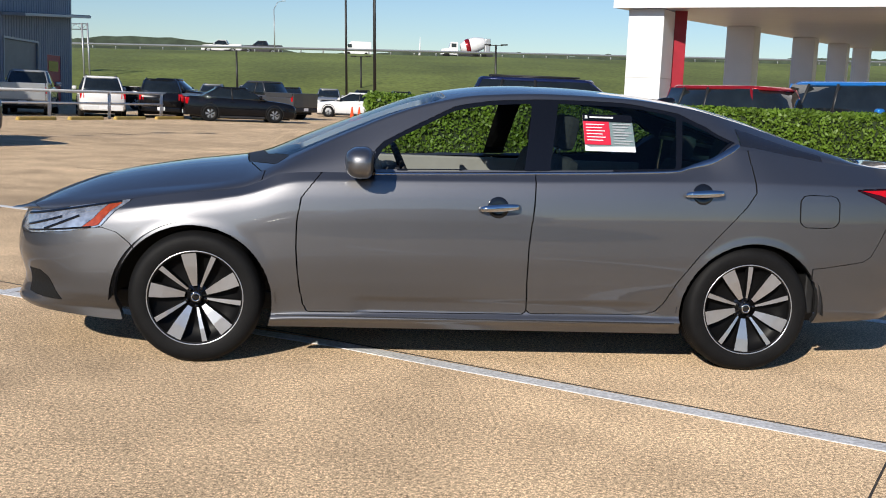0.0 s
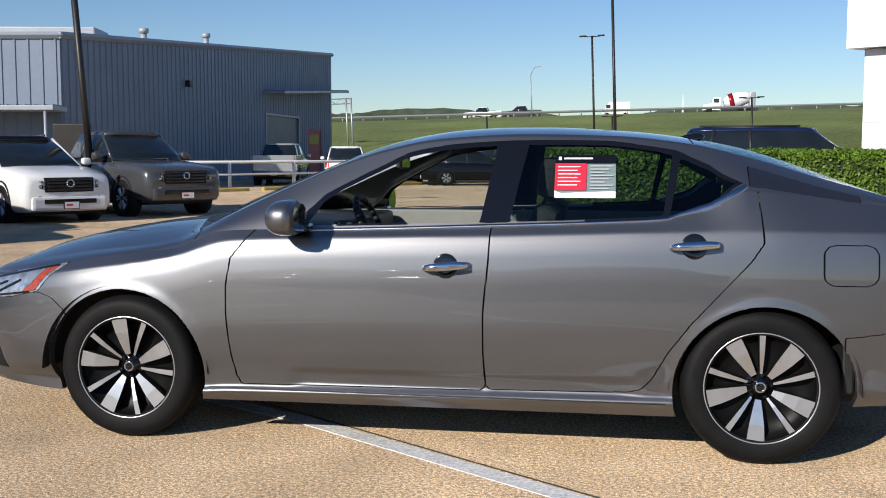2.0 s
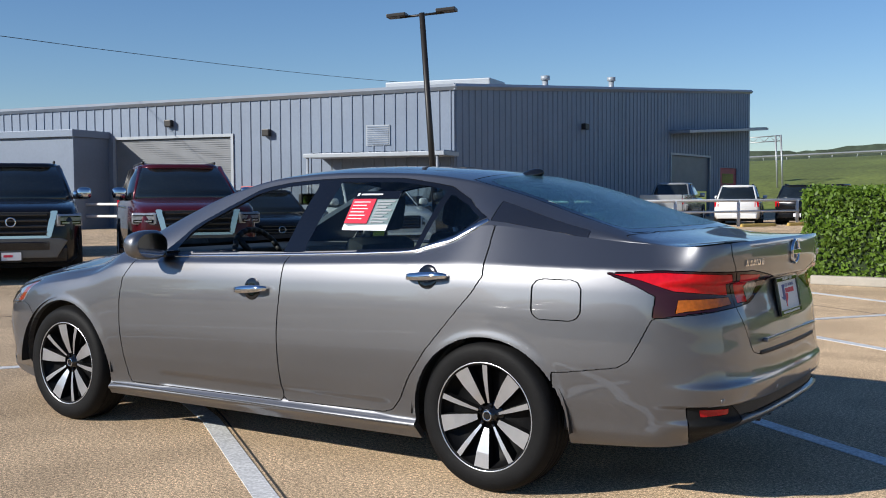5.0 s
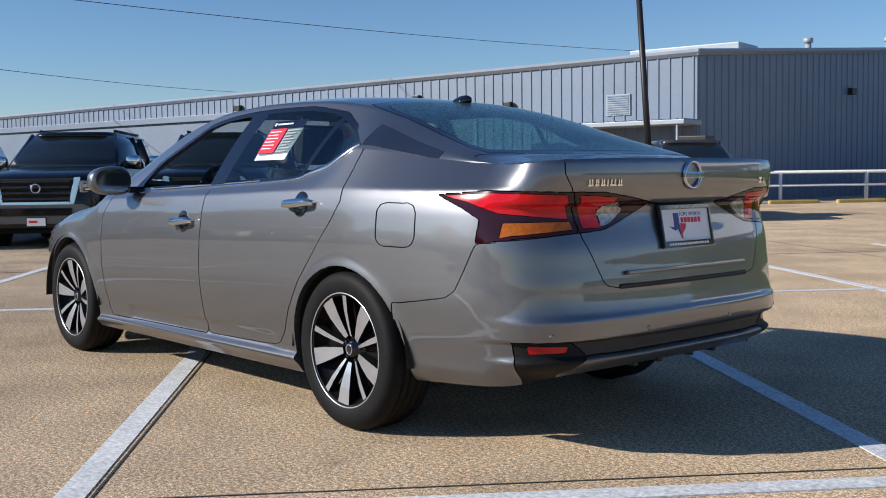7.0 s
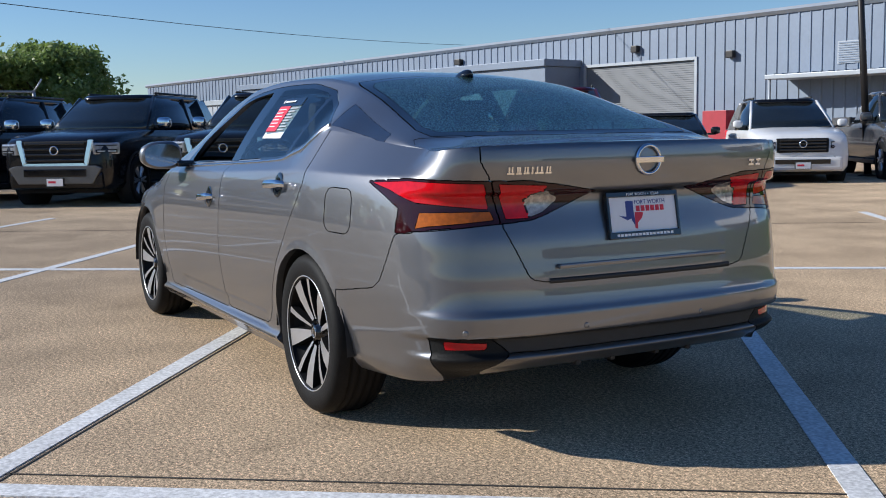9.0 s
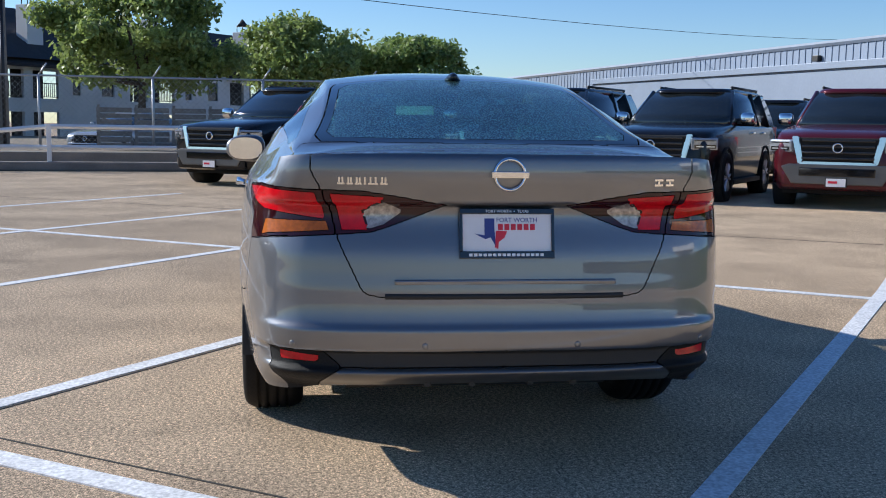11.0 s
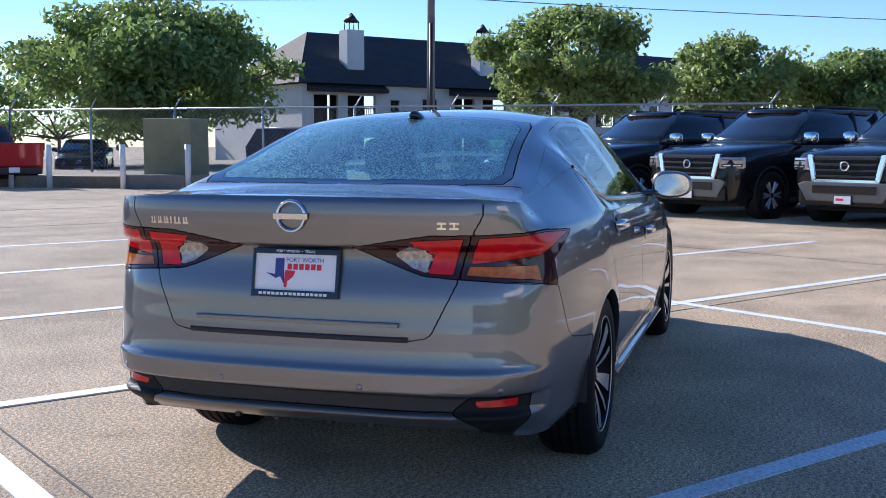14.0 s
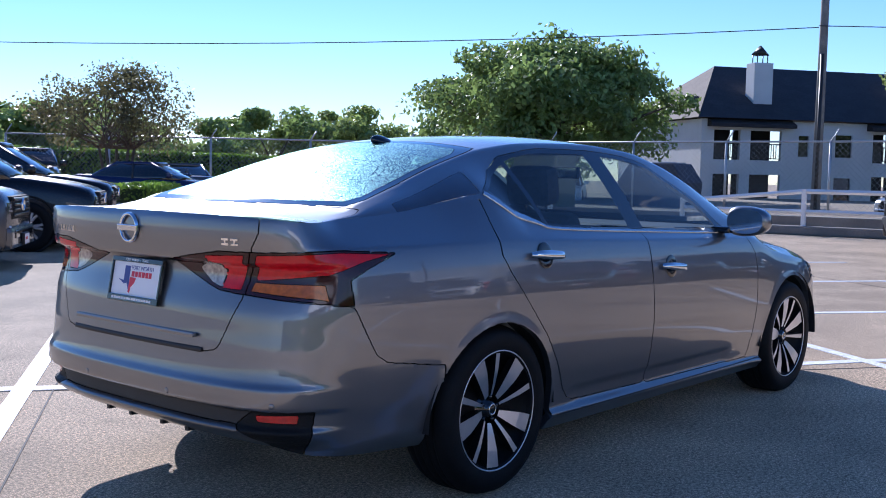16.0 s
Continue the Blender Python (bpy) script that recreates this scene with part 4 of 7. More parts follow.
# ---- ground ----
def ground_mat():
    """Exposed-aggregate concrete: grains, blotches, faint oil marks."""
    m = bpy.data.materials.new("tan_aggregate_concrete")
    m.use_nodes = True
    n, l = m.node_tree.nodes, m.node_tree.links
    p = n["Principled BSDF"]
    p.inputs["Roughness"].default_value = 0.9
    p.inputs["Specular IOR Level"].default_value = 0.2
    co = n.new("ShaderNodeTexCoord")
    rgb = n.new("ShaderNodeRGB")
    p.inputs["Diffuse Roughness"].default_value = 0.42
    rgb.outputs[0].default_value = (0.465, 0.343, 0.221, 1)
    out = rgb.outputs[0]
    grain = None
    for sc, det, lo, hi, a, b in ((0.22, 5, 0.35, 0.65, 0.82, 1.14), (1.3, 8, 0.35, 0.65, 0.84, 1.14), (58, 4, 0.36, 0.64, 0.60, 1.40), (140, 2, 0.36, 0.64, 0.50, 1.55), (330, 1, 0.36, 0.64, 0.66, 1.36), (0.8, 4, 0.60, 0.72, 1.0, 0.74), (3.1, 5, 0.66, 0.72, 1.0, 0.84)):
        t = n.new("ShaderNodeTexNoise")
        t.inputs["Scale"].default_value, t.inputs["Detail"].default_value = sc, det
        l.new(co.outputs["Object"], t.inputs["Vector"])
        r = n.new("ShaderNodeMapRange")
        for k, v in (("From Min", lo), ("From Max", hi), ("To Min", a), ("To Max", b)):
            r.inputs[k].default_value = v
        l.new(t.outputs["Fac"], r.inputs["Value"])
        h = n.new("ShaderNodeVectorMath")
        h.operation = "SCALE"
        l.new(out, h.inputs[0])
        l.new(r.outputs["Result"], h.inputs["Scale"])
        out = h.outputs["Vector"]
        if sc == 140:
            grain = t
    l.new(out, p.inputs["Base Color"])
    b = n.new("ShaderNodeBump")
    b.inputs["Strength"].default_value, b.inputs["Distance"].default_value = 0.25, 0.003
    l.new(grain.outputs["Fac"], b.inputs["Height"])
    l.new(b.outputs["Normal"], p.inputs["Normal"])
    return m


GROUND = ground_mat()
boxes("ground", [((-400, -400, -0.3), (400, 400, 0.0))], GROUND)
tagged(bpy.data.objects["ground"], "tan exposed-aggregate concrete lot with control joints", "ground", kind="structure")

# ---- painted lines and joints ----
PAINT = mat("worn_white_paint", (0.66, 0.66, 0.66), 0.7, vary=0.10, scale=5, fine=0.28, fine_scale=60, bump=0.2, bump_scale=130)
JOINT = mat("dark_joint_filler", (0.045, 0.04, 0.035), 0.9, vary=0.3, scale=30)


def ground_strip(name, a, b, width, z, material, label, category):
    a, b = Vector((*a, 0)), Vector((*b, 0))
    n = (b - a).normalized()
    c = Vector((-n.y, n.x, 0)) * width / 2
    bm = bmesh.new()
    vs = [bm.verts.new(p + Vector((0, 0, h))) for h in (-0.01, z) for p in (a - c, b - c, b + c, a + c)]
    for f in ((0, 3, 2, 1), (4, 5, 6, 7), (0, 1, 5, 4), (1, 2, 6, 5), (2, 3, 7, 6), (3, 0, 4, 7)):
        bm.faces.new([vs[i] for i in f])
    ob = part(name, bm, material)
    return tagged(ob, label, category, kind="structure")


HEAD = lambda k: (-2.78 + 0.572 * k, 0.97 + 0.820 * k)
STALL = Vector((-0.812, 0.584)).normalized()
LINE_LABEL = "worn white painted parking line on the lot"
for k in (-8.3, -5.46, -2.61, 5.63, 8.5):
    hx, hy = HEAD(k)
    ground_strip("parking_line", (hx - STALL.x * 5.5, hy - STALL.y * 5.5), (hx + STALL.x * 5.6, hy + STALL.y * 5.6), 0.105, 0.004, PAINT, LINE_LABEL, "parking line")
for a, b in (((1.92, -2.36), (-0.72, -0.43)), ((-0.72, -0.43), (-2.87, 0.85)), ((-2.87, 0.85), (-8.0, 4.55)), ((3.32, 0.17), (-1.35, 3.62)), ((-1.35, 3.62), (-6.0, 6.9))):
    ground_strip("parking_line", a, b, 0.105, 0.004, PAINT, LINE_LABEL, "parking line")
ground_strip("parking_line", HEAD(-8.5), HEAD(9.5), 0.10, 0.006, PAINT, LINE_LABEL, "parking line")
ground_strip("parking_line", (-0.68, -5.60), (4.73, 2.07), 0.11, 0.006, PAINT, "worn white painted line closing the stalls", "parking line")
for a, b in (((1.96, -2.30), (-0.68, -0.36)), ((-0.68, -0.36), (-8.5, 5.02)), ((-1.18, -6.03), (6.3, 4.59)), ((-13.0, -8.0), (-1.2, 10.6)), ((-9.8, -8.0), (9.0, -21.5)), ((5.4, 4.4), (-5.0, 11.6)), ((-16.0, -9.0), (-3.2, -18.0)), ((0.2, -14.0), (-13.0, -34.0)), ((-14.5, 13.0), (-5.5, 27.0))):
    ground_strip("control_joint", a, b, 0.009, 0.003, JOINT, "dark control joint in the concrete", "joint")

# ---- vehicles in the lot ----
V_GLASS = mat("dark_car_glass", (0.012, 0.016, 0.018), 0.06, 0, 0.6, 0.2, 3)
V_CLEAR = mat("lamp_clear", (0.30, 0.315, 0.34), 0.12, 0.35, 1.0, 0.3, 20)
V_TRIM = mat("dark_trim", (0.018, 0.018, 0.019), 0.5, vary=0.2, scale=8)
V_GRILLE = mat("grille_black", (0.02, 0.02, 0.022), 0.25, 0.2, 0.5)
V_UNDER = mat("dull_underside", (0.008, 0.008, 0.008), 0.9)
SKID = mat("silver_skid_trim", (0.15, 0.145, 0.14), 0.34, 0.7, vary=0.06, scale=6)
PAINTS = {}


def paint(name, col, metal=0.3):
    if name not in PAINTS:
        PAINTS[name] = mat("paint_" + name, col, 0.22, metal, 0.5, 0.04, 3, spec=0.25)
    return PAINTS[name]


def loft(name, rings, material, parent, close=True, label=""):
    """Joins rings of equal length into one skin, with end caps."""
    verts, faces, n = [], [], len(rings[0])
    for r in rings:
        verts += r
    for i in range(len(rings) - 1):
        for j in range(n if close else n - 1):
            a, b = i * n + j, i * n + (j + 1) % n
            faces.append((a, a + n, b + n, b))
    faces.append(tuple(range(n)))
    faces.append(tuple(reversed(range(len(verts) - n, len(verts)))))
    return obj_from(name, verts, faces, material, parent, True, label)


def half_ring(x, half):
    """A closed section from half of it, (y, z) points from the bottom to the top."""
    return [(x, y, z) for y, z in half] + [(x, -y, z) for y, z in reversed(half)]


VKEYS = ("L", "W", "H", "r", "front", "rear", "clear", "hood", "belt", "cowl", "roof0", "roof1", "tail", "kind")
KINDS = {
    "suv": dict(zip(VKEYS, (5.30, 2.03, 1.90, 0.40, 0.92, 3.99, 0.28, 1.22, 1.27, 1.45, 2.25, 4.95, 5.22, "suv"))),
    "crossover": dict(zip(VKEYS, (4.75, 1.89, 1.69, 0.365, 0.93, 3.68, 0.22, 1.02, 1.07, 1.02, 2.00, 4.00, 4.62, "suv"))),
    "sedan": dict(zip(VKEYS, (4.65, 1.82, 1.45, 0.33, 0.92, 3.63, 0.18, 0.86, 0.95, 1.15, 2.05, 3.35, 4.15, "sedan"))),
    "pickup": dict(zip(VKEYS, (5.55, 1.95, 1.83, 0.39, 0.95, 4.35, 0.32, 1.12, 1.18, 1.40, 2.15, 3.40, 3.75, "pickup"))),
    "offroader": dict(zip(VKEYS, (4.70, 1.88, 1.87, 0.41, 0.70, 3.65, 0.33, 1.12, 1.18, 1.45, 1.75, 4.40, 4.50, "suv"))),
}


def vehicle(model, label, colour, place, nose, group="", chrome=True, category="car", name=None, roof_paint=None):
    """A parked vehicle; place is the middle of its nose on the ground, nose the heading in degrees."""
    k = KINDS[model]
    L, W, H, r = k["L"], k["W"] / 2, k["H"], k["r"]
    base = 0.0 if len(place) < 3 else place[2]
    root = thing(name or {"suv": "suv", "crossover": "crossover", "sedan": "parked_sedan", "pickup": "pickup_truck", "offroader": "offroad_suv"}[model], label, category, pose(place[0], place[1], base, 0, 0, nose - 180), group)
    c, hood, belt = k["clear"], k["hood"], k["belt"]
    rings = []
    xs = [0.0, 0.03, 0.10, 0.25, 0.5, k["front"], k["cowl"], k["roof0"], (k["roof0"] + k["roof1"]) / 2, k["rear"], L - 0.5, L - 0.18, L - 0.05, L]
    for x in xs:
        wide = W * float(np.interp(x, [0, 0.03, 0.10, 0.25, 0.5, 1.0, L - 0.6, L - 0.18, L - 0.05, L], [0.80, 0.87, 0.93, 0.965, 0.99, 1.0, 1.0, 0.97, 0.93, 0.88]))
        deck = hood + 0.16 if k["kind"] == "sedan" else belt
        top = float(np.interp(x, [0, 0.06, 0.35, k["cowl"], k["cowl"] + 0.3, k["tail"], L - 0.1, L], [hood - 0.22, hood - 0.13, hood - 0.04, hood + 0.05, belt, deck, deck, deck - 0.06]))
        low = c + float(np.interp(x, [0, 0.12, 0.6, L - 0.6, L - 0.1, L], [0.06, 0.0, 0.0, 0.0, 0.08, 0.16]))
        h = top - low
        rings.append(half_ring(x, [(wide * 0.90, low), (wide * 0.985, low + 0.10), (wide, low + h * 0.45), (wide * 0.985, low + h * 0.78), (wide * 0.955, top - 0.05), (wide * 0.90, top), (wide * 0.45, top + 0.025)]))
    body = loft("body", rings, colour, root)
    # cabin: glass, roof and pillars
    hb, ht = W * 0.93, W * 0.74
    x0, x1, x2, x3 = k["cowl"], k["roof0"], k["roof1"], k["tail"]
    zb = belt - 0.03
    gl = []
    for t in (0.0, 0.35, 0.7, 1.0):
        z = zb + (H - 0.07 - zb) * t
        a, b, w = x0 + (x1 - x0) * t, x3 + (x2 - x3) * t, hb + (ht - hb) * t + 0.02 * math.sin(math.pi * t)
        gl.append([(a + 0.05, -w * 0.86, z), (a, 0, z), (a + 0.05, w * 0.86, z), (a + 0.14, w, z), (b - 0.12, w, z), (b, w * 0.85, z), (b + 0.02, 0, z), (b, -w * 0.85, z), (b - 0.12, -w, z), (a + 0.14, -w, z)])
    gl = [list(reversed(q)) for q in gl]
    loft("cabin_glass", gl, V_GLASS, root)
    roof = []
    for t, z in ((0.0, H - 0.085), (0.35, H - 0.035), (1.0, H)):
        s = 1 - 0.10 * t
        xm, xl, w = (x1 + x2) / 2, (x2 - x1) / 2 * (1 - 0.06 * t) + 0.03, (ht + 0.012) * s
        pts = []
        for i in range(28):
            a = -2 * math.pi * i / 28
            ca, sa = math.cos(a), math.sin(a)
            pts.append((xm + xl * math.copysign(abs(ca) ** 0.35, ca), w * math.copysign(abs(sa) ** 0.35, sa), z))
        roof.append(pts)
    loft("roof", roof, roof_paint or colour, root)
    for side in (-1, 1):
        cols = [((x0 + 0.17, hb * 0.93), (x1 + 0.14, ht * 0.95), 0.045), ((x3 - 0.09, hb * 0.90), (x2 - 0.09, ht * 0.92), 0.055)]
        mid = (x1 + x2) / 2 if k["kind"] != "pickup" else (x1 + x3) / 2
        cols.append(((mid, hb * 0.985), (mid + 0.03, ht * 1.0), 0.04))
        if x2 - x1 > 2.2:
            cols.append((((mid + x3) / 2 + 0.15, hb * 0.985), ((mid + x2) / 2 + 0.1, ht * 1.0), 0.035))
        for (ax, ay), (bx, by), w in cols:
            bm = bmesh.new()
            rod(bm, (ax, ay * side, zb), (bx, by * side, H - 0.06), w, w * 0.85, 8)
            part("pillar", bm, colour if w > 0.042 else V_TRIM, root, smooth=True)
        my = side * (W + 0.10)
        bm = bmesh.new()
        bmesh.ops.create_uvsphere(bm, u_segments=18, v_segments=12, radius=1.0)
        for v in bm.verts:
            q = [math.copysign(abs(e) ** 0.6, e) for e in v.co]
            ms = 1.0 if model in ("suv", "pickup") else 0.78
            v.co = (x0 + 0.39 + 0.09 * q[0] * ms, my + 0.125 * q[1] * ms, belt + 0.105 + 0.10 * q[2] * ms)
        mir = part("mirror", bm, CHROME if chrome else colour, root, smooth=True)
        boxes("mirror_foot", [((x0 + 0.36, min(side * hb, my), belt + 0.01), (x0 + 0.44, max(side * hb, my), belt + 0.05))], V_TRIM, mir)
        for wx in (k["front"], k["rear"]):
            lathe("wheel_housing", [(0.0, -0.24), (r * 1.14, -0.24), (r * 1.17, 0.008), (r * 1.10, 0.012), (r * 1.02, -0.05), (0.0, -0.05)], 30, V_UNDER, root).matrix_basis = pose(wx, side * W, r + 0.03, 0, 0, 0 if side > 0 else 180)
            wh = lathe("wheel", [(r * 0.60, -0.2), (r * 0.9, -0.2), (r, -0.17), (r, 0.0), (r * 0.93, 0.022), (r * 0.66, 0.018), (r * 0.62, 0.0)], 32, RUBBER, root)
            wh.matrix_basis = pose(wx, side * W, r, 0, 0, 0 if side > 0 else 180)
            lathe("rim", [(0.0, 0.0), (r * 0.12, 0.004), (r * 0.18, -0.012), (r * 0.5, -0.03), (r * 0.58, 0.004), (r * 0.66, 0.006)], 28, V_TRIM, wh)
            for q in range(6):
                a = q * math.pi / 3
                bm = bmesh.new()
                for o in (-0.16, 0.16):
                    rod(bm, (r * 0.12 * math.cos(a), 0.002, r * 0.12 * math.sin(a)), (r * 0.60 * math.cos(a + o), -0.002, r * 0.60 * math.sin(a + o)), r * 0.055, n=6)
                part("spoke", bm, MACHINED, wh)
        # lamps
        big = model == "suv"
        hl = boxes("headlight", [((-0.012, -0.215, -0.095), (0.20, 0.215, 0.10))] if big else [((-0.004, -0.19, -0.075), (0.20, 0.17, 0.075))], V_CLEAR, root, bevel=0.035, m=pose(0.055, side * W * (0.84 if big else 0.72), hood - 0.27, 0, 0, -30 * side if big else -22 * side))
        boxes("lamp_bezel", [((-0.018, -0.17, -0.070), (0.0, 0.17, -0.012)), ((-0.018, -0.17, 0.045), (0.0, 0.17, 0.060))], GLOSS_BLACK, hl, m=pose(0.055, side * W * (0.84 if big else 0.72), hood - 0.27, 0, 0, -30 * side if big else -22 * side))
        boxes("lamp_strip", [((-0.024, -0.15, -0.052), (-0.017, -0.02, -0.030)), ((-0.024, 0.02, -0.052), (-0.017, 0.15, -0.030))], LAMP_SILVER, hl, m=pose(0.055, side * W * (0.84 if big else 0.72), hood - 0.27, 0, 0, -30 * side if big else -22 * side))
        boxes("fog_lamp", [((-0.01, -0.13, -0.035), (0.10, 0.10, 0.035))], V_CLEAR, root, bevel=0.015, m=pose(0.03, side * W * 0.72, c + 0.28, 0, 0, -20 * side))
        tz = belt - 0.16 if k["kind"] != "sedan" else hood - 0.02
        boxes("tail_light", [((-0.14, -0.09, -0.14), (0.02, 0.09, 0.14))], RED_LENS, root, bevel=0.02, m=pose(L - 0.03, side * W * 0.86, tz, 0, 0, 12 * side))
        boxes("running_board" if model in ("suv", "pickup", "offroader") else "sill", [((k["front"] + r * 1.25, side * W * 0.96 - 0.06, c - 0.02), (k["rear"] - r * 1.25, side * W * 0.96 + 0.06, c + 0.06))], V_TRIM, root, bevel=0.015)
        if model in ("suv", "crossover"):
            rods("roof_rail", [((x1 + 0.35, side * ht * 0.86, H + 0.03), (x2 - 0.25, side * ht * 0.86, H + 0.03), 0.022), ((x1 + 0.40, side * ht * 0.86, H - 0.03), (x1 + 0.40, side * ht * 0.86, H + 0.03), 0.02), ((x2 - 0.30, side * ht * 0.86, H - 0.03), (x2 - 0.30, side * ht * 0.86, H + 0.03), 0.02)], V_TRIM, root, n=8)
        for hx in (x1 + 0.55, x1 + 1.45):
            if hx < x3 - 0.2:
                boxes("door_handle", [((hx, side * W * 0.985 - 0.03, belt - 0.16), (hx + 0.18, side * W * 0.985 + 0.03, belt - 0.125))], CHROME if chrome else colour, root, bevel=0.01)
    # face
    big = model == "suv"
    gw, gz0, gz1 = W * (0.57 if big else 0.52), hood - (0.50 if big else 0.42), hood - 0.14
    gr = boxes("grille", [((-0.03 if big else -0.015, -gw, gz0), (0.12, gw, gz1))], V_UNDER, root, bevel=0.02)
    if chrome:
        bm = bmesh.new()
        quads = [[(s * gw * 1.17, gz1 + 0.02), (s * gw * 0.99, gz1 + 0.02), (s * gw * 0.86, gz0 + 0.01), (s * gw * 0.98, gz0 - 0.04)] for s in (-1, 1)]
        quads.append([(gw * 0.98, gz0 - 0.04), (gw * 0.87, gz0), (-gw * 0.87, gz0), (-gw * 0.98, gz0 - 0.04)])
        for quad in quads:
            vs = [bm.verts.new((x + 0.05 * (z - gz0), y, z)) for x in (0.08, -0.055) for y, z in quad]
            for f in ((3, 2, 1, 0), (4, 5, 6, 7), (0, 1, 5, 4), (1, 2, 6, 5), (2, 3, 7, 6), (3, 0, 4, 7)):
                bm.faces.new([vs[i] for i in f])
        bmesh.ops.recalc_face_normals(bm, faces=bm.faces)
        bmesh.ops.bevel(bm, geom=bm.edges[:], offset=0.012, segments=2, affect="EDGES")
        part("grille_surround", bm, CHROME, gr, "broad chrome V-shaped grille surround")
    gx = -0.052 if big else -0.036
    for q in range(4):
        z = gz0 + 0.05 + q * (gz1 - gz0 - 0.09) / 3
        boxes("grille_bar", [((gx, -gw * 0.90, z - 0.020), (-0.01, gw * 0.90, z + 0.020))], V_GRILLE, gr, bevel=0.012)
    em = lathe("emblem", [(0.055, -0.006), (0.060, 0.012), (0.075, 0.012), (0.080, -0.006)], 20, CHROME, gr)
    em.matrix_basis = pose(gx - 0.012, 0, (gz0 + gz1) / 2 + 0.03, 0, 0, 90)
    fb = boxes("front_bumper", [((-0.05, -W * 0.80, c + 0.03), (0.22, W * 0.80, c + 0.30))], colour if big else (V_TRIM if model == "offroader" else colour), root, bevel=0.06)
    if big:
        prism("skid_surround", [(-W * 0.80, 0.36), (-W * 0.64, 0.10), (W * 0.64, 0.10), (W * 0.80, 0.36), (W * 0.70, 0.40), (-W * 0.70, 0.40)], 0.10, SKID, fb, Matrix(((0, 0, -1, 0.03), (1, 0, 0, 0), (0, 1, 0, c), (0, 0, 0, 1))), bevel=0.015)
        boxes("intake", [((-0.078, -W * 0.54, c + 0.22), (0.0, W * 0.54, c + 0.35))], GLOSS_BLACK, fb, bevel=0.015)
    else:
        boxes("intake", [((-0.062, -W * 0.55, c + 0.16), (0.0, W * 0.55, c + 0.25))], GLOSS_BLACK, fb, bevel=0.01)
    dp = boxes("dealer_plate", [((-0.090, -0.155, c + 0.06), (-0.055, 0.155, c + 0.205))], V_TRIM, root, bevel=0.004)
    boxes("plate_face", [((-0.093, -0.14, c + 0.072), (-0.089, 0.14, c + 0.193))], WHITE_PLATE, dp)
    boxes("plate_print", [((-0.095, -0.02, c + 0.12), (-0.092, 0.11, c + 0.155))], PRINT_RED, dp)
    boxes("rear_bumper", [((L - 0.16, -W * 0.86, c + 0.06), (L + 0.05, W * 0.86, c + 0.26))], V_TRIM if k["kind"] == "pickup" else colour, root, bevel=0.04)
    boxes("rear_plate", [((L + 0.05, -0.155, c + 0.12), (L + 0.06, 0.155, c + 0.27))], WHITE_PLATE, root)
    boxes("underside", [((0.25, -W * 0.82, c - 0.06), (L - 0.3, W * 0.82, c + 0.1))], V_UNDER, root)
    if k["kind"] == "pickup":
        bz = belt + 0.02
        for s in (-1, 1):
            boxes("bed_side", [((x3 + 0.05, s * W * 0.95 - 0.035, bz - 0.12), (L - 0.02, s * W * 0.95 + 0.035, bz + 0.10))], colour, root, bevel=0.02)
        boxes("tailgate", [((L - 0.07, -W * 0.90, c + 0.30), (L + 0.02, W * 0.90, bz + 0.10))], colour, root, bevel=0.02)
        boxes("bed_liner", [((x3 + 0.08, -W * 0.88, bz - 0.06), (L - 0.08, W * 0.88, bz + 0.005))], V_UNDER, root)
    return root


BLACK_P = paint("black", (0.008, 0.008, 0.010))
MAROON_P = paint("maroon", (0.075, 0.008, 0.014))
WHITE_P = paint("white", (0.72, 0.72, 0.72), 0.0)
GREY_P = paint("grey", (0.10, 0.10, 0.105), 0.5)
SILVER_P = paint("silver", (0.42, 0.43, 0.44), 0.5)
RED_P = paint("red", (0.30, 0.012, 0.018))
BLUE_P = paint("blue", (0.025, 0.20, 0.60))
NAVY_P = paint("navy", (0.012, 0.02, 0.075))
CHAR_P = paint("charcoal", (0.022, 0.023, 0.027), 0.4)

ROW = -36
first = vehicle("suv", "black full-size SUV with chrome grille parked in a row", BLACK_P, (-14.3, -2.2), ROW, "row of parked vehicles")
for p in ((-12.9, 0.2), (-11.6, 2.64), (-10.6, 5.0)):
    copy_thing(first, pose(p[0], p[1], 0, 0, 0, ROW - 180))
vehicle("suv", "maroon full-size SUV with chrome grille parked in a row", MAROON_P, (-9.1, 7.4), ROW, "row of parked vehicles")
copy_thing(first, pose(-16.4, 9.3, 0, 0, 0, ROW - 180))
vehicle("sedan", "charcoal sedan parked in a row", CHAR_P, (-11.2, 11.7), ROW, "row of parked vehicles", False)
vehicle("crossover", "white crossover with black roof and grille parked in a row", WHITE_P, (-9.5, 13.5), ROW, "row of parked vehicles", False, roof_paint=BLACK_P)
vehicle("pickup", "grey crew-cab pickup truck parked in a row", GREY_P, (-8.2, 16.0), ROW, "row of parked vehicles", False, "truck")
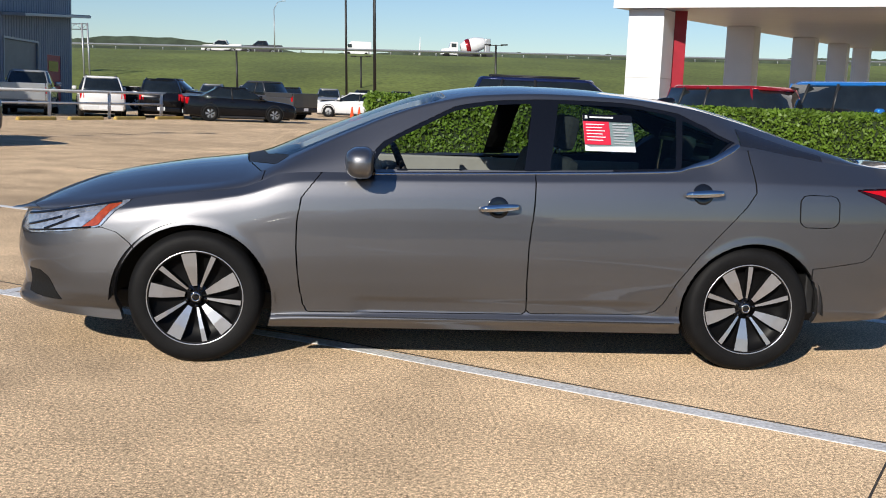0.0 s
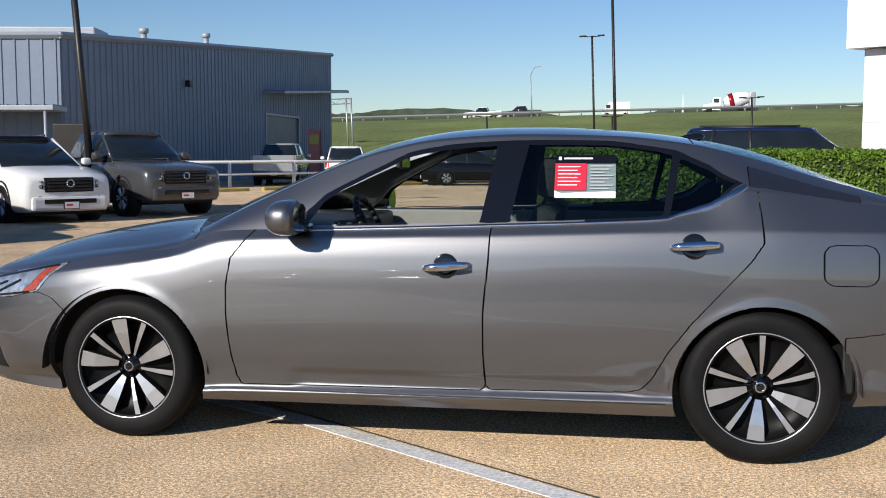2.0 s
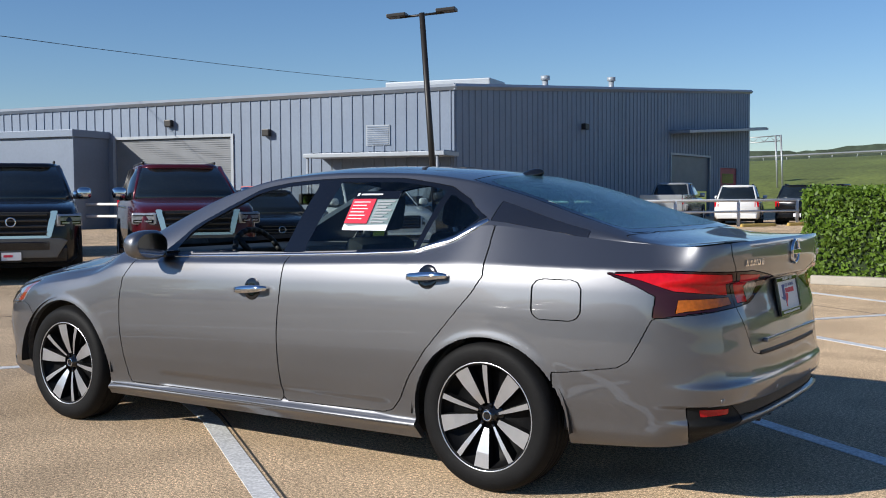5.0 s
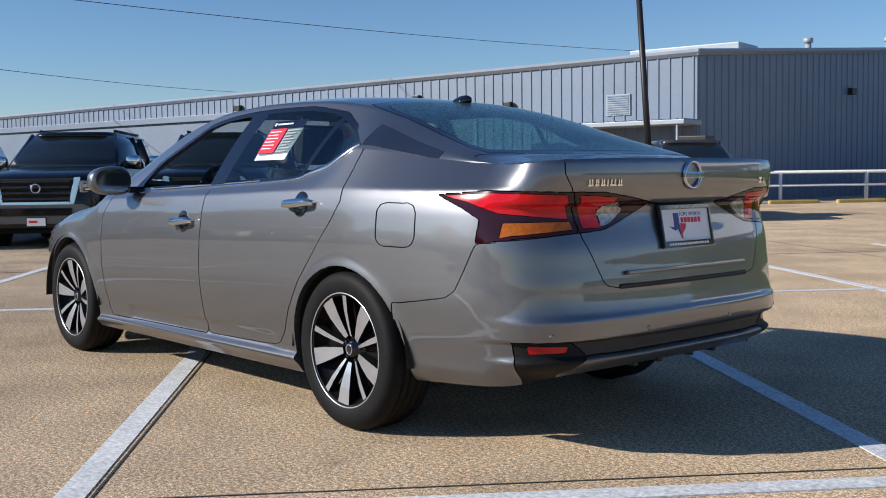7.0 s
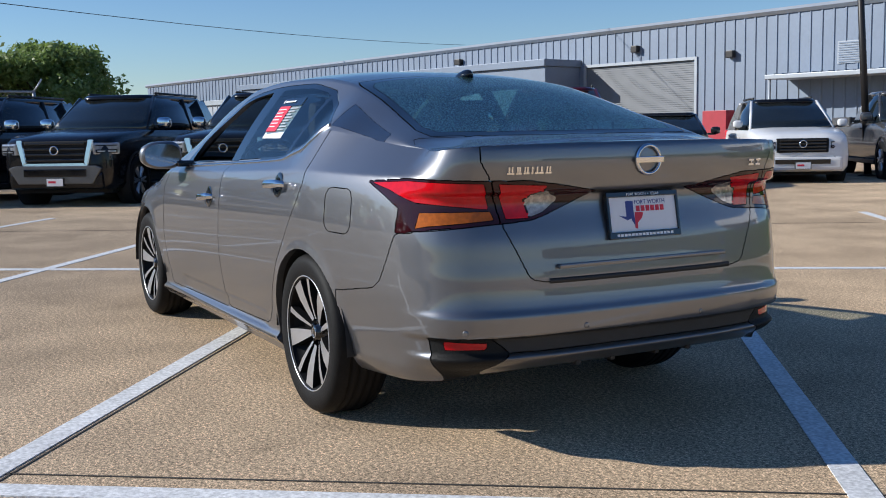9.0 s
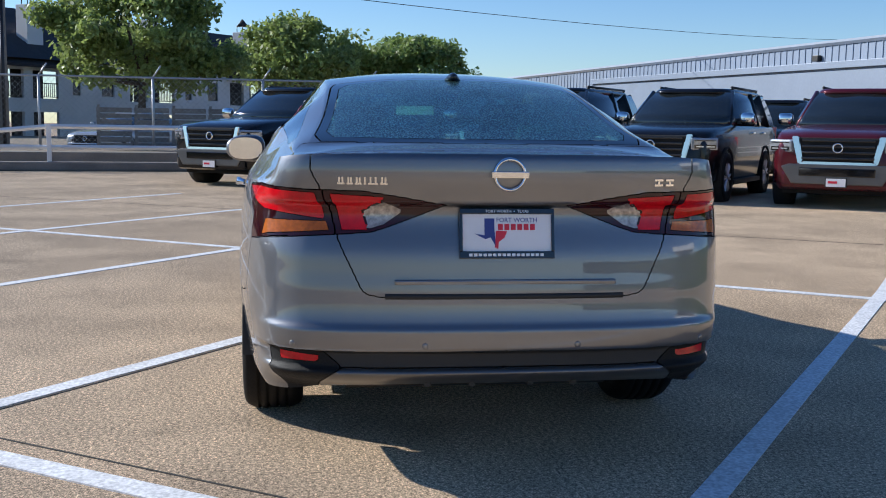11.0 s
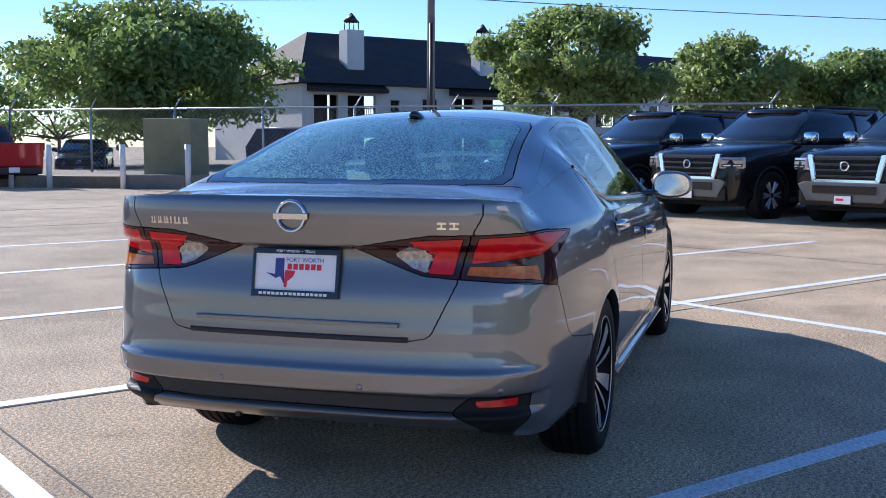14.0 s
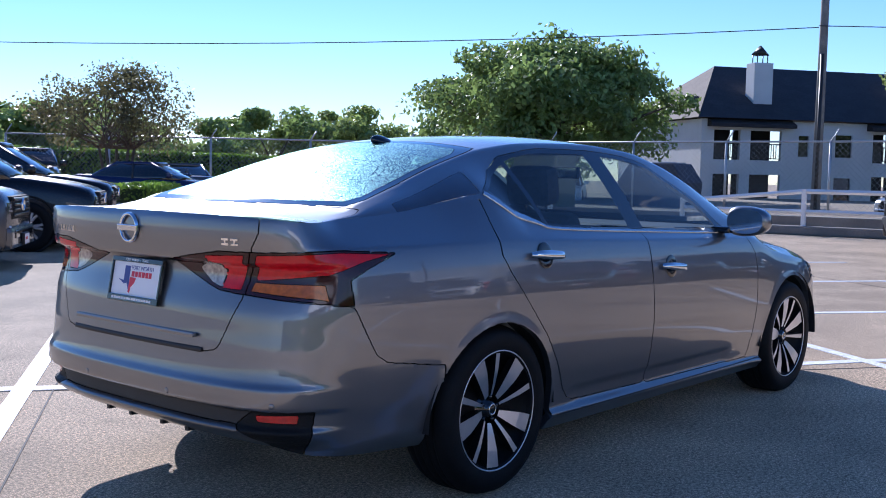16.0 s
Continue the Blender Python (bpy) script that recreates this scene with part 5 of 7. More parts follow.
# beyond the pipe rail
vehicle("pickup", "silver pickup truck parked behind the pipe rail", SILVER_P, (-14.5, 43.6), 100, "parked behind the rail", False, "truck")
vehicle("crossover", "white crossover parked behind the pipe rail", WHITE_P, (-11.8, 43.6), 105, "parked behind the rail", False)
vehicle("crossover", "black crossover parked behind the pipe rail", BLACK_P, (-9.3, 45.2), 100, "parked behind the rail", False)
vehicle("sedan", "black sedan parked beside the pipe rail", BLACK_P, (-2.9, 41.0), 12, "parked behind the rail", False)
vehicle("pickup", "grey pickup truck parked behind the pipe rail", GREY_P, (-6.8, 50.0), 140, "parked behind the rail", False, "truck")
vehicle("pickup", "black pickup truck parked before the grass bank", BLACK_P, (-7.8, 55.5), -8, "parked behind the rail", False, "truck")
vehicle("sedan", "white coupe parked beside the hedge", WHITE_P, (-2.4, 57.0), 175, "parked behind the rail", False)
far_car = vehicle("crossover", "silver crossover in the far parking row", SILVER_P, (-7.5, 70), -90, "far parking row", False)
far_dark = vehicle("crossover", "dark crossover in the far parking row", CHAR_P, (-4.6, 71), -90, "far parking row", False)
for i, x in enumerate((-1.8, 0.9, 3.6, 6.3, 9.0, 11.8, -10.4)):
    copy_thing(far_dark if i % 3 else far_car, pose(x, 71 + 0.2 * i, 0.0, 0, 0, 90))
vehicle("offroader", "red offroad SUV parked behind the hedge", RED_P, (9.2, 14.2), -65, "parked behind the hedge", False)
vehicle("offroader", "bright blue offroad SUV parked behind the hedge", BLUE_P, (12.2, 13.6), -65, "parked behind the hedge", False).scale = (1.1, 1.1, 1.1)
vehicle("sedan", "black sedan parked behind the hedge", BLACK_P, (12.6, 19.5), -65, "parked behind the hedge", False)
vehicle("suv", "navy SUV parked behind the hedge", NAVY_P, (7.4, 18.6), -8, "parked behind the hedge", False)
# south side
vehicle("pickup", "red pickup truck with its tailgate to the lot", RED_P, (-22.6, -24.2), 241, "south lot", False, "truck")
for p, pn, l in (((-1.9, -9.1), GREY_P, "grey crossover with a black grille, nose out"), ((-4.4, -11.3), BLACK_P, "black crossover with a black grille, nose out"), ((-7.2, -15.3), BLACK_P, "black crossover beside a low hedge")):
    vehicle("crossover", l, pn, p, 142, "south row", False)
vehicle("sedan", "dark navy sedan under the crape myrtle", NAVY_P, (-15.6, -22.4), 128, "south row", False)
vehicle("suv", "dark SUV behind the crape myrtle", CHAR_P, (-13.5, -30.5), 60, "south row", False)
vehicle("sedan", "grey compact sedan with its tail to the lot", GREY_P, (-18.2, -29.4), 245, "south lot", False)
vehicle("sedan", "dark sedan parked behind the chain-link fence", CHAR_P, (-27.4, -22.6), 30, "behind the fence", False)
vehicle("sedan", "white sedan parked behind the chain-link fence", WHITE_P, (-30.5, -20.5), 30, "behind the fence", False)
vehicle("sedan", "silver sedan parked behind the ramp", SILVER_P, (-29.0, -7.2), 330, "behind the fence", False)

# ---- hedge, kerbs, wheel stops, pipe rail ----
LEAF_HEDGE = leaf_mat("hedge_leaves", (0.155, 0.255, 0.028), 0.35, 3)
# near-black green: shade between the inner leaves is put into the colour
LEAF_SHADE = mat("hedge_inner_shade", (0.018, 0.032, 0.008), 0.9, vary=0.3, scale=6)
LEAF_DARK = leaf_mat("oak_leaves", (0.20, 0.275, 0.075), 0.35, 0.8)
LEAF_LIGHT = leaf_mat("young_leaves", (0.25, 0.315, 0.090), 0.35, 0.8)
LEAF_MYRTLE = leaf_mat("myrtle_leaves", (0.13, 0.12, 0.05), 0.4, 1.5)
BARK = mat("bark", (0.10, 0.075, 0.055), 0.9, vary=0.3, scale=10, bump=0.6, bump_scale=25)
CONCRETE = mat("kerb_concrete", (0.42, 0.38, 0.32), 0.85, vary=0.12, scale=2, fine=0.12, fine_scale=60, bump=0.2, bump_scale=90)
YELLOW = mat("yellow_wheel_stop", (0.52, 0.36, 0.10), 0.75, vary=0.15, scale=6, fine=0.15, fine_scale=50)
WHITE_METAL = mat("white_painted_steel", (0.72, 0.72, 0.71), 0.45, vary=0.06, scale=3)
GALV = mat("galvanised_steel", (0.40, 0.41, 0.42), 0.45, 0.6, vary=0.12, scale=12)
DARK_STEEL = mat("bronze_lamp_post", (0.022, 0.019, 0.017), 0.45, 0.2, vary=0.1, scale=4)


def leaf_mesh(points, normals, size, rng, flat=0.5):
    """Many small two-triangle leaves, bent along the middle."""
    n = len(points)
    rnd = rng.normal(size=(n, 3))
    nr = normals * flat + rnd * (1 - flat)
    nr /= np.linalg.norm(nr, axis=1, keepdims=True)
    t = np.cross(nr, rng.normal(size=(n, 3)))
    t /= np.linalg.norm(t, axis=1, keepdims=True)
    b = np.cross(nr, t)
    s = (size * rng.uniform(0.6, 1.3, n))[:, None]
    v = np.stack((points - t * s, points + b * s * 0.55 + nr * s * 0.1, points + t * s, points - b * s * 0.55 + nr * s * 0.1), 1).reshape(-1, 3)
    f = np.arange(4 * n).reshape(-1, 4)
    return v, f


def leaves(name, v, f, material, parent=None):
    me = bpy.data.meshes.new(name)
    me.vertices.add(len(v))
    me.vertices.foreach_set("co", v.ravel())
    me.loops.add(f.size)
    me.loops.foreach_set("vertex_index", f.ravel())
    me.polygons.add(len(f))
    me.polygons.foreach_set("loop_start", np.arange(0, f.size, 4))
    me.polygons.foreach_set("loop_total", np.full(len(f), 4))
    me.update(calc_edges=True)
    me.materials.append(material)
    ob = new(name, me)
    if parent:
        ob.parent = parent
    return ob


def hedge(a, b, depth, height, label, seed, size=0.034, count=26000, base=0.0):
    """A clipped hedge with its front face from a to b."""
    rng = np.random.default_rng(seed)
    a, b = np.array(a, float), np.array(b, float)
    L = np.linalg.norm(b - a)
    d = (b - a) / L
    back = np.array((-d[1], d[0]))
    root = thing("hedge", label, "hedge", pose(a[0], a[1], base, 0, 0, math.degrees(math.atan2(d[1], d[0]))))
    # dark box that stands for the shade behind the leaf skin
    boxes("shade_core", [((0.06, 0.06, 0.05), (L - 0.06, depth - 0.06, height - 0.07))], LEAF_SHADE, root, bevel=0.08)
    n = count
    u, v, w = rng.uniform(0, 1, n), rng.uniform(0, 1, n), rng.uniform(0, 1, n)
    pts, nr = np.zeros((n, 3)), np.zeros((n, 3))
    pick = rng.choice(3, n, p=[0.50, 0.40, 0.10])
    pts[:, 0], pts[:, 1], pts[:, 2] = u * L, v * depth, w * height
    m = pick == 0
    pts[m, 1], nr[m] = 0, (0, -1, 0.2)
    m = pick == 1
    pts[m, 2], nr[m] = height, (0, 0, 1)
    m = pick == 2
    pts[m, 0], nr[m] = np.where(u[m] < 0.5, 0, L), (0, 0, 0.2)
    nr[m, 0] = np.where(u[m] < 0.5, -1, 1)
    lump = np.array([noise.noise(Vector(p * (1.6, 1.6, 2.2))) for p in pts])
    pts += nr * (lump * 0.07 + rng.uniform(-0.07, 0.03, n))[:, None]
    r = 0.10
    over = np.maximum(0, pts[:, 2] - (height - r)) / r * np.maximum(0, r - pts[:, 1]) / r
    pts[:, 1] += over * 0.04
    vv, ff = leaf_mesh(pts, nr, size, rng)
    leaves("foliage", vv, ff, LEAF_HEDGE, root)
    return root


hedge((-0.35, 10.75), (9.5, 10.05), 1.5, 1.30, "clipped bright green boxwood hedge on a kerbed bed", 3, count=42000, base=0.05)
hedge((-9.5, -17.6), (-12.6, -20.6), 1.0, 0.85, "low clipped green hedge beside parked cars", 4, 0.05, 5000)
tagged(boxes("kerb", [((-0.9, 9.95, 0.0), (9.6, 10.12, 0.13)), ((-0.9, 10.12, 0.0), (-0.75, 12.4, 0.13))], CONCRETE, bevel=0.02, m=pose(0, 0.65, 0, 0, 0, -4)), "pale concrete kerb round the hedge bed", "kerb", kind="structure")
tagged(boxes("planting_bed", [((-0.74, 10.13, 0.0), (9.6, 12.4, 0.09))], mat("mulch", (0.06, 0.04, 0.028), 0.95, vary=0.3, scale=8, bump=0.8, bump_scale=40), m=pose(0, 0.65, 0, 0, 0, -4)), "dark brown mulch bed under the hedge", "bed", kind="structure")


def prism_stop(name, m):
    bm = bmesh.new()
    prof = [(-0.09, 0), (0.09, 0), (0.075, 0.09), (0.045, 0.13), (-0.045, 0.13), (-0.075, 0.09)]
    rings = [[bm.verts.new((x, y * s, z * (0.9 if s < 1 else 1))) for y, z in prof] for x, s in ((-0.92, 0.8), (-0.86, 1), (0.86, 1), (0.92, 0.8))]
    for i in range(3):
        for j in range(6):
            bm.faces.new((rings[i][j], rings[i][(j + 1) % 6], rings[i + 1][(j + 1) % 6], rings[i + 1][j]))
    bm.faces.new(rings[0][::-1])
    bm.faces.new(rings[3])
    bmesh.ops.recalc_face_normals(bm, faces=bm.faces)
    ob = part(name, bm, YELLOW)
    ob.matrix_world = m
    return tagged(ob, "faded yellow concrete wheel stop before the pipe rail", "wheel stop", "wheel stops")


RAIL_A, RAIL_D = Vector((-16.2, 25.9, 0)), Vector((0.469, 0.883, 0)).normalized()
RAIL_N = Vector((RAIL_D.y, -RAIL_D.x, 0))
stop = None
for i in range(11):
    p = RAIL_A + RAIL_D * (0.8 + 2.55 * i) + RAIL_N * 0.75
    m = pose(p.x, p.y, 0, 0, 0, math.degrees(math.atan2(RAIL_D.y, RAIL_D.x)))
    stop = prism_stop("wheel_stop", m) if stop is None else copy_thing(stop, m)
rail = thing("pipe_rail", "white painted pipe rail along the lot edge", "railing")
for i in range(9):
    p = RAIL_A + RAIL_D * 3.3 * i
    rods("post", [((p.x, p.y, 0), (p.x, p.y, 1.06), 0.062)], WHITE_METAL, rail)
for z, r in ((1.05, 0.055), (0.60, 0.045)):
    q = RAIL_A + RAIL_D * 26.4
    rods("rail", [((RAIL_A.x, RAIL_A.y, z), (q.x, q.y, z), r)], WHITE_METAL, rail)
wall_rail = thing("pipe_rail", "white painted pipe rail before the workshop wall", "railing")
WR_A, WR_B = Vector((-26.0, 25.6, 0)), Vector((-33.8, 23.9, 0))
for i in range(4):
    p = WR_A.lerp(WR_B, i / 3)
    rods("post", [((p.x, p.y, 0), (p.x, p.y, 1.08), 0.062)], WHITE_METAL, wall_rail)
for z in (1.05, 0.55):
    rods("rail", [((WR_A.x, WR_A.y, z), (WR_B.x, WR_B.y, z), 0.055)], WHITE_METAL, wall_rail)
ORANGE = mat("orange_cone", (0.75, 0.10, 0.03), 0.5, vary=0.1, scale=10)
cone = None
for x, y in ((-0.25, 48.6), (0.12, 48.9), (0.5, 48.4)):
    if cone is None:
        cone = lathe("traffic_cone", [(0.0, 0.72), (0.03, 0.72), (0.13, 0.04), (0.19, 0.035), (0.19, 0.0)], 20, ORANGE, axis="z")
        cone.matrix_world = pose(x, y, 0)
        tagged(cone, "orange plastic traffic cone on the lot", "traffic cone", "traffic cones")
    else:
        copy_thing(cone, pose(x, y, 0))


def lamp_post(x, y, h, label, lean=(0, 0), arms=2, turn=0.0, material=None):
    root = thing("lamp_post", label, "lamp post", pose(x, y, 0, lean[0], lean[1], turn))
    mtl = material or DARK_STEEL
    rods("pole", [((0, 0, 0), (0, 0, h), 0.085, 0.07)], mtl, root, n=8)
    boxes("base", [((-0.16, -0.16, 0), (0.16, 0.16, 0.04))], mtl, root, bevel=0.01)
    rods("cross_arm", [((-0.55, 0, h - 0.05), (0.55, 0, h - 0.05), 0.03)], mtl, root)
    for s in (-1, 1):
        boxes("lamp_head", [((s * 0.62 - 0.24, -0.17, h - 0.05), (s * 0.62 + 0.24, 0.17, h + 0.04))], mtl, root, bevel=0.02)
    return root


lamp_post(-10.68, 16.75, 5.75, "dark bronze twin-head parking lot lamp post", lean=(0.5, -3.6), turn=20)
lamp_post(0.95, 49.3, 9.5, "dark bronze twin-head parking lot lamp post", lean=(1.5, -2.0))
for x, y, h in ((-0.45, 69.3, 9.5), (-8.4, 73.2, 4.2), (10.6, 72.8, 5.4), (0.8, 83, 4.5)):
    lamp_post(x, y, h, "dark slim parking lot lamp post far off", lean=(1.5, -2.0))
sl = thing("street_lamp", "galvanised street lamp with a curved arm by the road", "street lamp", pose(-9.0, 123.5, 5.7, 1.5, -2.0, 0))
sl.scale = (0.66, 0.66, 0.66)
rods("pole", [((0, 0, 0), (0, 0, 8.0), 0.12, 0.08), ((0, 0, 8.0), (0.7, 0, 9.2), 0.06), ((0.7, 0, 9.2), (1.5, 0, 9.45), 0.05)], GALV, sl)
boxes("lamp_head", [((1.4, -0.15, 9.38), (2.1, 0.15, 9.52))], GALV, sl, bevel=0.04)

# ---- grey metal workshop building ----
METAL_WALL = mat("ribbed_grey_cladding", (0.175, 0.215, 0.285), 0.5, 0.15, vary=0.06, scale=0.6, fine=0.04, fine_scale=8)
METAL_TRIM = mat("pale_metal_trim", (0.34, 0.37, 0.41), 0.45, 0.2, vary=0.06, scale=2)
ROLL_DOOR = mat("roller_door", (0.20, 0.21, 0.225), 0.5, 0.2, vary=0.08, scale=1.5)
# near-black for sheets that paint the shade inside openings
SHADE_IN = mat("interior_shade", (0.015, 0.015, 0.016), 0.9)
RED_PAINT = mat("red_door_paint", (0.36, 0.02, 0.035), 0.5, vary=0.1, scale=4)
CORNER = Vector((-18.06, 28.85, 0))
WEST = Vector((-0.977, -0.213, 0)).normalized()
NORTH = Vector((0.0, 1.0, 0.0))


def wall_frame(start, way):
    """Axes of a wall: x along it, y outwards, z up."""
    out = Vector((way.y, -way.x, 0)) if way is NORTH else Vector((-way.y, way.x, 0))
    m = Matrix.Identity(4)
    m.col[0][:3], m.col[1][:3], m.col[2][:3], m.col[3][:3] = way, out, (0, 0, 1), start
    return m


def cladding(name, m, length, z0, z1, openings, pitch=0.46):
    """A ribbed sheet-metal wall; the openings (x0, x1, top) go through it."""
    bm = bmesh.new()
    top = lambda x: z0 + (z1 - z0) * x / length
    xs = sorted({0.0, length, *[q for o in openings for q in o[:2]]})
    for a, b in zip(xs, xs[1:]):
        low = -0.3
        for o in openings:
            if a >= o[0] - 1e-6 and b <= o[1] + 1e-6:
                low = o[2]
        vs = [bm.verts.new((x, y, z)) for y in (0.0, -0.16) for x, z in ((a, low), (b, low), (b, top(b)), (a, top(a)))]
        for f in ((0, 1, 2, 3), (7, 6, 5, 4), (0, 4, 5, 1), (1, 5, 6, 2), (2, 6, 7, 3), (3, 7, 4, 0)):
            bm.faces.new([vs[i] for i in f])
    x, ribs = 0.15, []
    while x < length - 0.1:
        low = -0.3
        for o in openings:
            if o[0] - 0.06 < x < o[1] + 0.06:
                low = o[2] + 0.04
        t = top(x) - 0.16
        rb = bmesh.new()
        vs = [rb.verts.new((x + dx, y, z)) for z in (low, t) for dx, y in ((-0.05, 0.002), (-0.025, 0.036), (0.025, 0.036), (0.05, 0.002))]
        for i in range(3):
            rb.faces.new((vs[i], vs[i + 1], vs[i + 5], vs[i + 4]))
        rb.faces.new((vs[4], vs[5], vs[6], vs[7]))
        bmesh.ops.transform(rb, matrix=m, verts=rb.verts)
        ribs.append(rb)
        x += pitch
    bmesh.ops.remove_doubles(bm, verts=bm.verts, dist=1e-4)
    bmesh.ops.transform(bm, matrix=m, verts=bm.verts)
    w = part(name, bm, METAL_WALL, workshop)
    for rb in ribs:
        part("rib", rb, METAL_WALL, w)
    bm = bmesh.new()
    a, b = Vector((-0.1, 0.06, z0 - 0.06)), Vector((length + 0.1, 0.06, z1 - 0.06))
    rod(bm, m @ a, m @ b, 0.12, n=4)
    part("eave_trim", bm, METAL_TRIM, workshop)
    return w


workshop = thing("workshop_building", "grey ribbed metal workshop building with roller doors", "building")
MS, MN = wall_frame(CORNER, WEST), wall_frame(CORNER, NORTH)
cladding("wall", MS, 60.0, 5.47, 4.95, [(9.8, 15.6, 3.8)])
cladding("wall", MN, 35.6, 5.47, 8.08, [(21.8, 27.9, 3.5), (29.9, 33.0, 2.95)])
c0, c1 = CORNER + WEST * 60, CORNER + NORTH * 35.6
bm = bmesh.new()
vs = [bm.verts.new(p) for p in ((CORNER.x, CORNER.y, 5.44), (c1.x, c1.y, 8.04), (c1.x + WEST.x * 60, c1.y + WEST.y * 60, 7.5), (c0.x, c0.y, 4.92))]
bm.faces.new(vs)
r = bmesh.ops.extrude_face_region(bm, geom=bm.faces[:])
bmesh.ops.translate(bm, verts=[v for v in r["geom"] if isinstance(v, bmesh.types.BMVert)], vec=(0, 0, -0.1))
part("roof", bm, METAL_TRIM, workshop)
boxes("roof_unit", [((-0.4, -5.0, 5.2), (4.2, -3.0, 6.05))], METAL_TRIM, workshop, m=MS, bevel=0.05)


def roller_door(m, x0, x1, top, low=-0.2):
    n = int((top - low) / 0.09)
    d = boxes("roller_door", [((x0, -0.14, low), (x1, -0.10, top))], ROLL_DOOR, workshop, m=m)
    bm = bmesh.new()
    for i in range(n):
        z = low + 0.045 + i * 0.09
        box(bm, (x0, -0.10, z - 0.032), (x1, -0.075, z + 0.032), m)
    part("door_slats", bm, ROLL_DOOR, d)
    boxes("door_jamb", [((x0 - 0.12, -0.02, -0.3), (x0, 0.06, top + 0.12)), ((x1, -0.02, -0.3), (x1 + 0.12, 0.06, top + 0.12)), ((x0, -0.02, top), (x1, 0.06, top + 0.12))], METAL_TRIM, workshop, m=m)


roller_door(MS, 9.8, 15.6, 3.8)
roller_door(MN, 21.8, 27.9, 3.5, 1.5)
# black back and ceiling sheets stand for the shade in the bay
boxes("bay_shade", [((21.6, -3.0, -0.3), (28.1, -2.9, 3.65)), ((21.6, -3.0, 3.55), (28.1, -0.2, 3.65))], SHADE_IN, workshop, m=MN)
boxes("red_door", [((29.9, -0.12, -0.3), (33.0, -0.06, 2.95))], RED_PAINT, workshop, m=MN)
boxes("door_window", [((30.4, -0.06, 2.0), (32.5, -0.05, 2.6))], V_GLASS, workshop, m=MN)
boxes("red_cabinet", [((7.9, 0.05, -0.1), (9.0, 0.6, 1.75))], RED_PAINT, workshop, m=MS, bevel=0.02)
lv = boxes("louvre_vent", [((2.65, 0.0, 3.28), (3.65, 0.05, 4.07))], METAL_TRIM, workshop, m=MS)
for i in range(9):
    boxes("vent_slat", [((2.70, 0.05, 3.32 + 0.083 * i), (3.60, 0.075, 3.363 + 0.083 * i))], METAL_WALL, lv, m=MS)
for m, x, z, wd in ((MS, 12.75, 4.42, 0.16), (MS, 8.05, 3.9, 0.16), (MN, 10.9, 4.47, 0.2), (MS, 24.0, 4.55, 0.2)):
    boxes("wall_lamp", [((x - wd, 0.02, z - 0.14), (x + wd, 0.26, z + 0.14))], DARK_STEEL, workshop, m=m, bevel=0.03)
for m, a, b, z, dep in ((MS, -0.2, 5.6, 2.95, 1.6), (MN @ pose(21.8, 0, 0, 0, -3.4, 0), 0.0, 14.2, 4.80, 1.2)):
    aw = boxes("awning", [((a, 0.02, z - 0.16), (b, dep, z))], METAL_TRIM, workshop, m=m, bevel=0.02)
    for i in range(int((b - a) / 0.3)):
        boxes("awning_rib", [((a + 0.3 * i, 0.02, z), (a + 0.3 * i + 0.05, dep, z + 0.035))], METAL_WALL, aw, m=m)
    if m is MS:
        rods("awning_post", [(m @ Vector((a + 0.3, dep - 0.1, 0)), m @ Vector((a + 0.3, dep - 0.1, z - 0.1)), 0.05)], METAL_TRIM, workshop)
        rods("awning_post", [(m @ Vector((b - 0.15, dep - 0.1, 0)), m @ Vector((b - 0.15, dep - 0.1, z - 0.1)), 0.05)], METAL_TRIM, workshop)
boxes("annex", [((16.0, 0.0, -0.3), (42.0, 2.2, 3.85)), ((15.9, 0.0, 3.85), (42.1, 2.35, 4.15))], METAL_WALL, workshop, m=MS, bevel=0.02)
rods("roof_vent", [(MN @ Vector((11.0, -2, 5.9)), MN @ Vector((11.0, -2, 6.75)), 0.14), (MN @ Vector((11.0, -2, 6.75)), MN @ Vector((11.0, -2, 6.95)), 0.22)], METAL_TRIM, workshop)
rods("roof_vent", [(MN @ Vector((18.4, -2, 6.5)), MN @ Vector((18.4, -2, 7.35)), 0.14), (MN @ Vector((18.4, -2, 7.35)), MN @ Vector((18.4, -2, 7.55)), 0.22)], METAL_TRIM, workshop)
bin_ob = boxes("equipment_box", [((-1.6, 2.2, 0.0), (-0.6, 3.0, 2.3))], DARK_STEEL, None, m=MS, bevel=0.03)
tagged(bin_ob, "tall dark equipment box beside the workshop", "box")

# ---- grass bank, road on top, hills ----
GRASS = mat("mown_grass", (0.135, 0.165, 0.035), 0.9, vary=0.32, scale=0.09, fine=0.30, fine_scale=2.5, bump=0.4, bump_scale=6)
WOODS = mat("far_woods", (0.045, 0.062, 0.040), 0.95, vary=0.35, scale=0.03, fine=0.3, fine_scale=0.3)
ROADTOP = mat("pale_road_concrete", (0.36, 0.34, 0.31), 0.9, vary=0.1, scale=0.2)
bank = []
nx = 120
for j, (y, z) in enumerate(((74, -0.2), (79, 1.3), (92, 3.2), (108, 4.9), (124, 6.1), (134, 6.55), (142, 6.7))):
    for i in range(nx + 1):
        x = -260 + 520 * i / nx
        bump_z = 0.25 * noise.noise(Vector((x * 0.05, y * 0.08, 2))) if 0 < j < 5 else 0
        bank.append((x, y + 0.02 * abs(x), z + bump_z + (0.021 * x if j > 0 else 0) * min(j / 4, 1)))
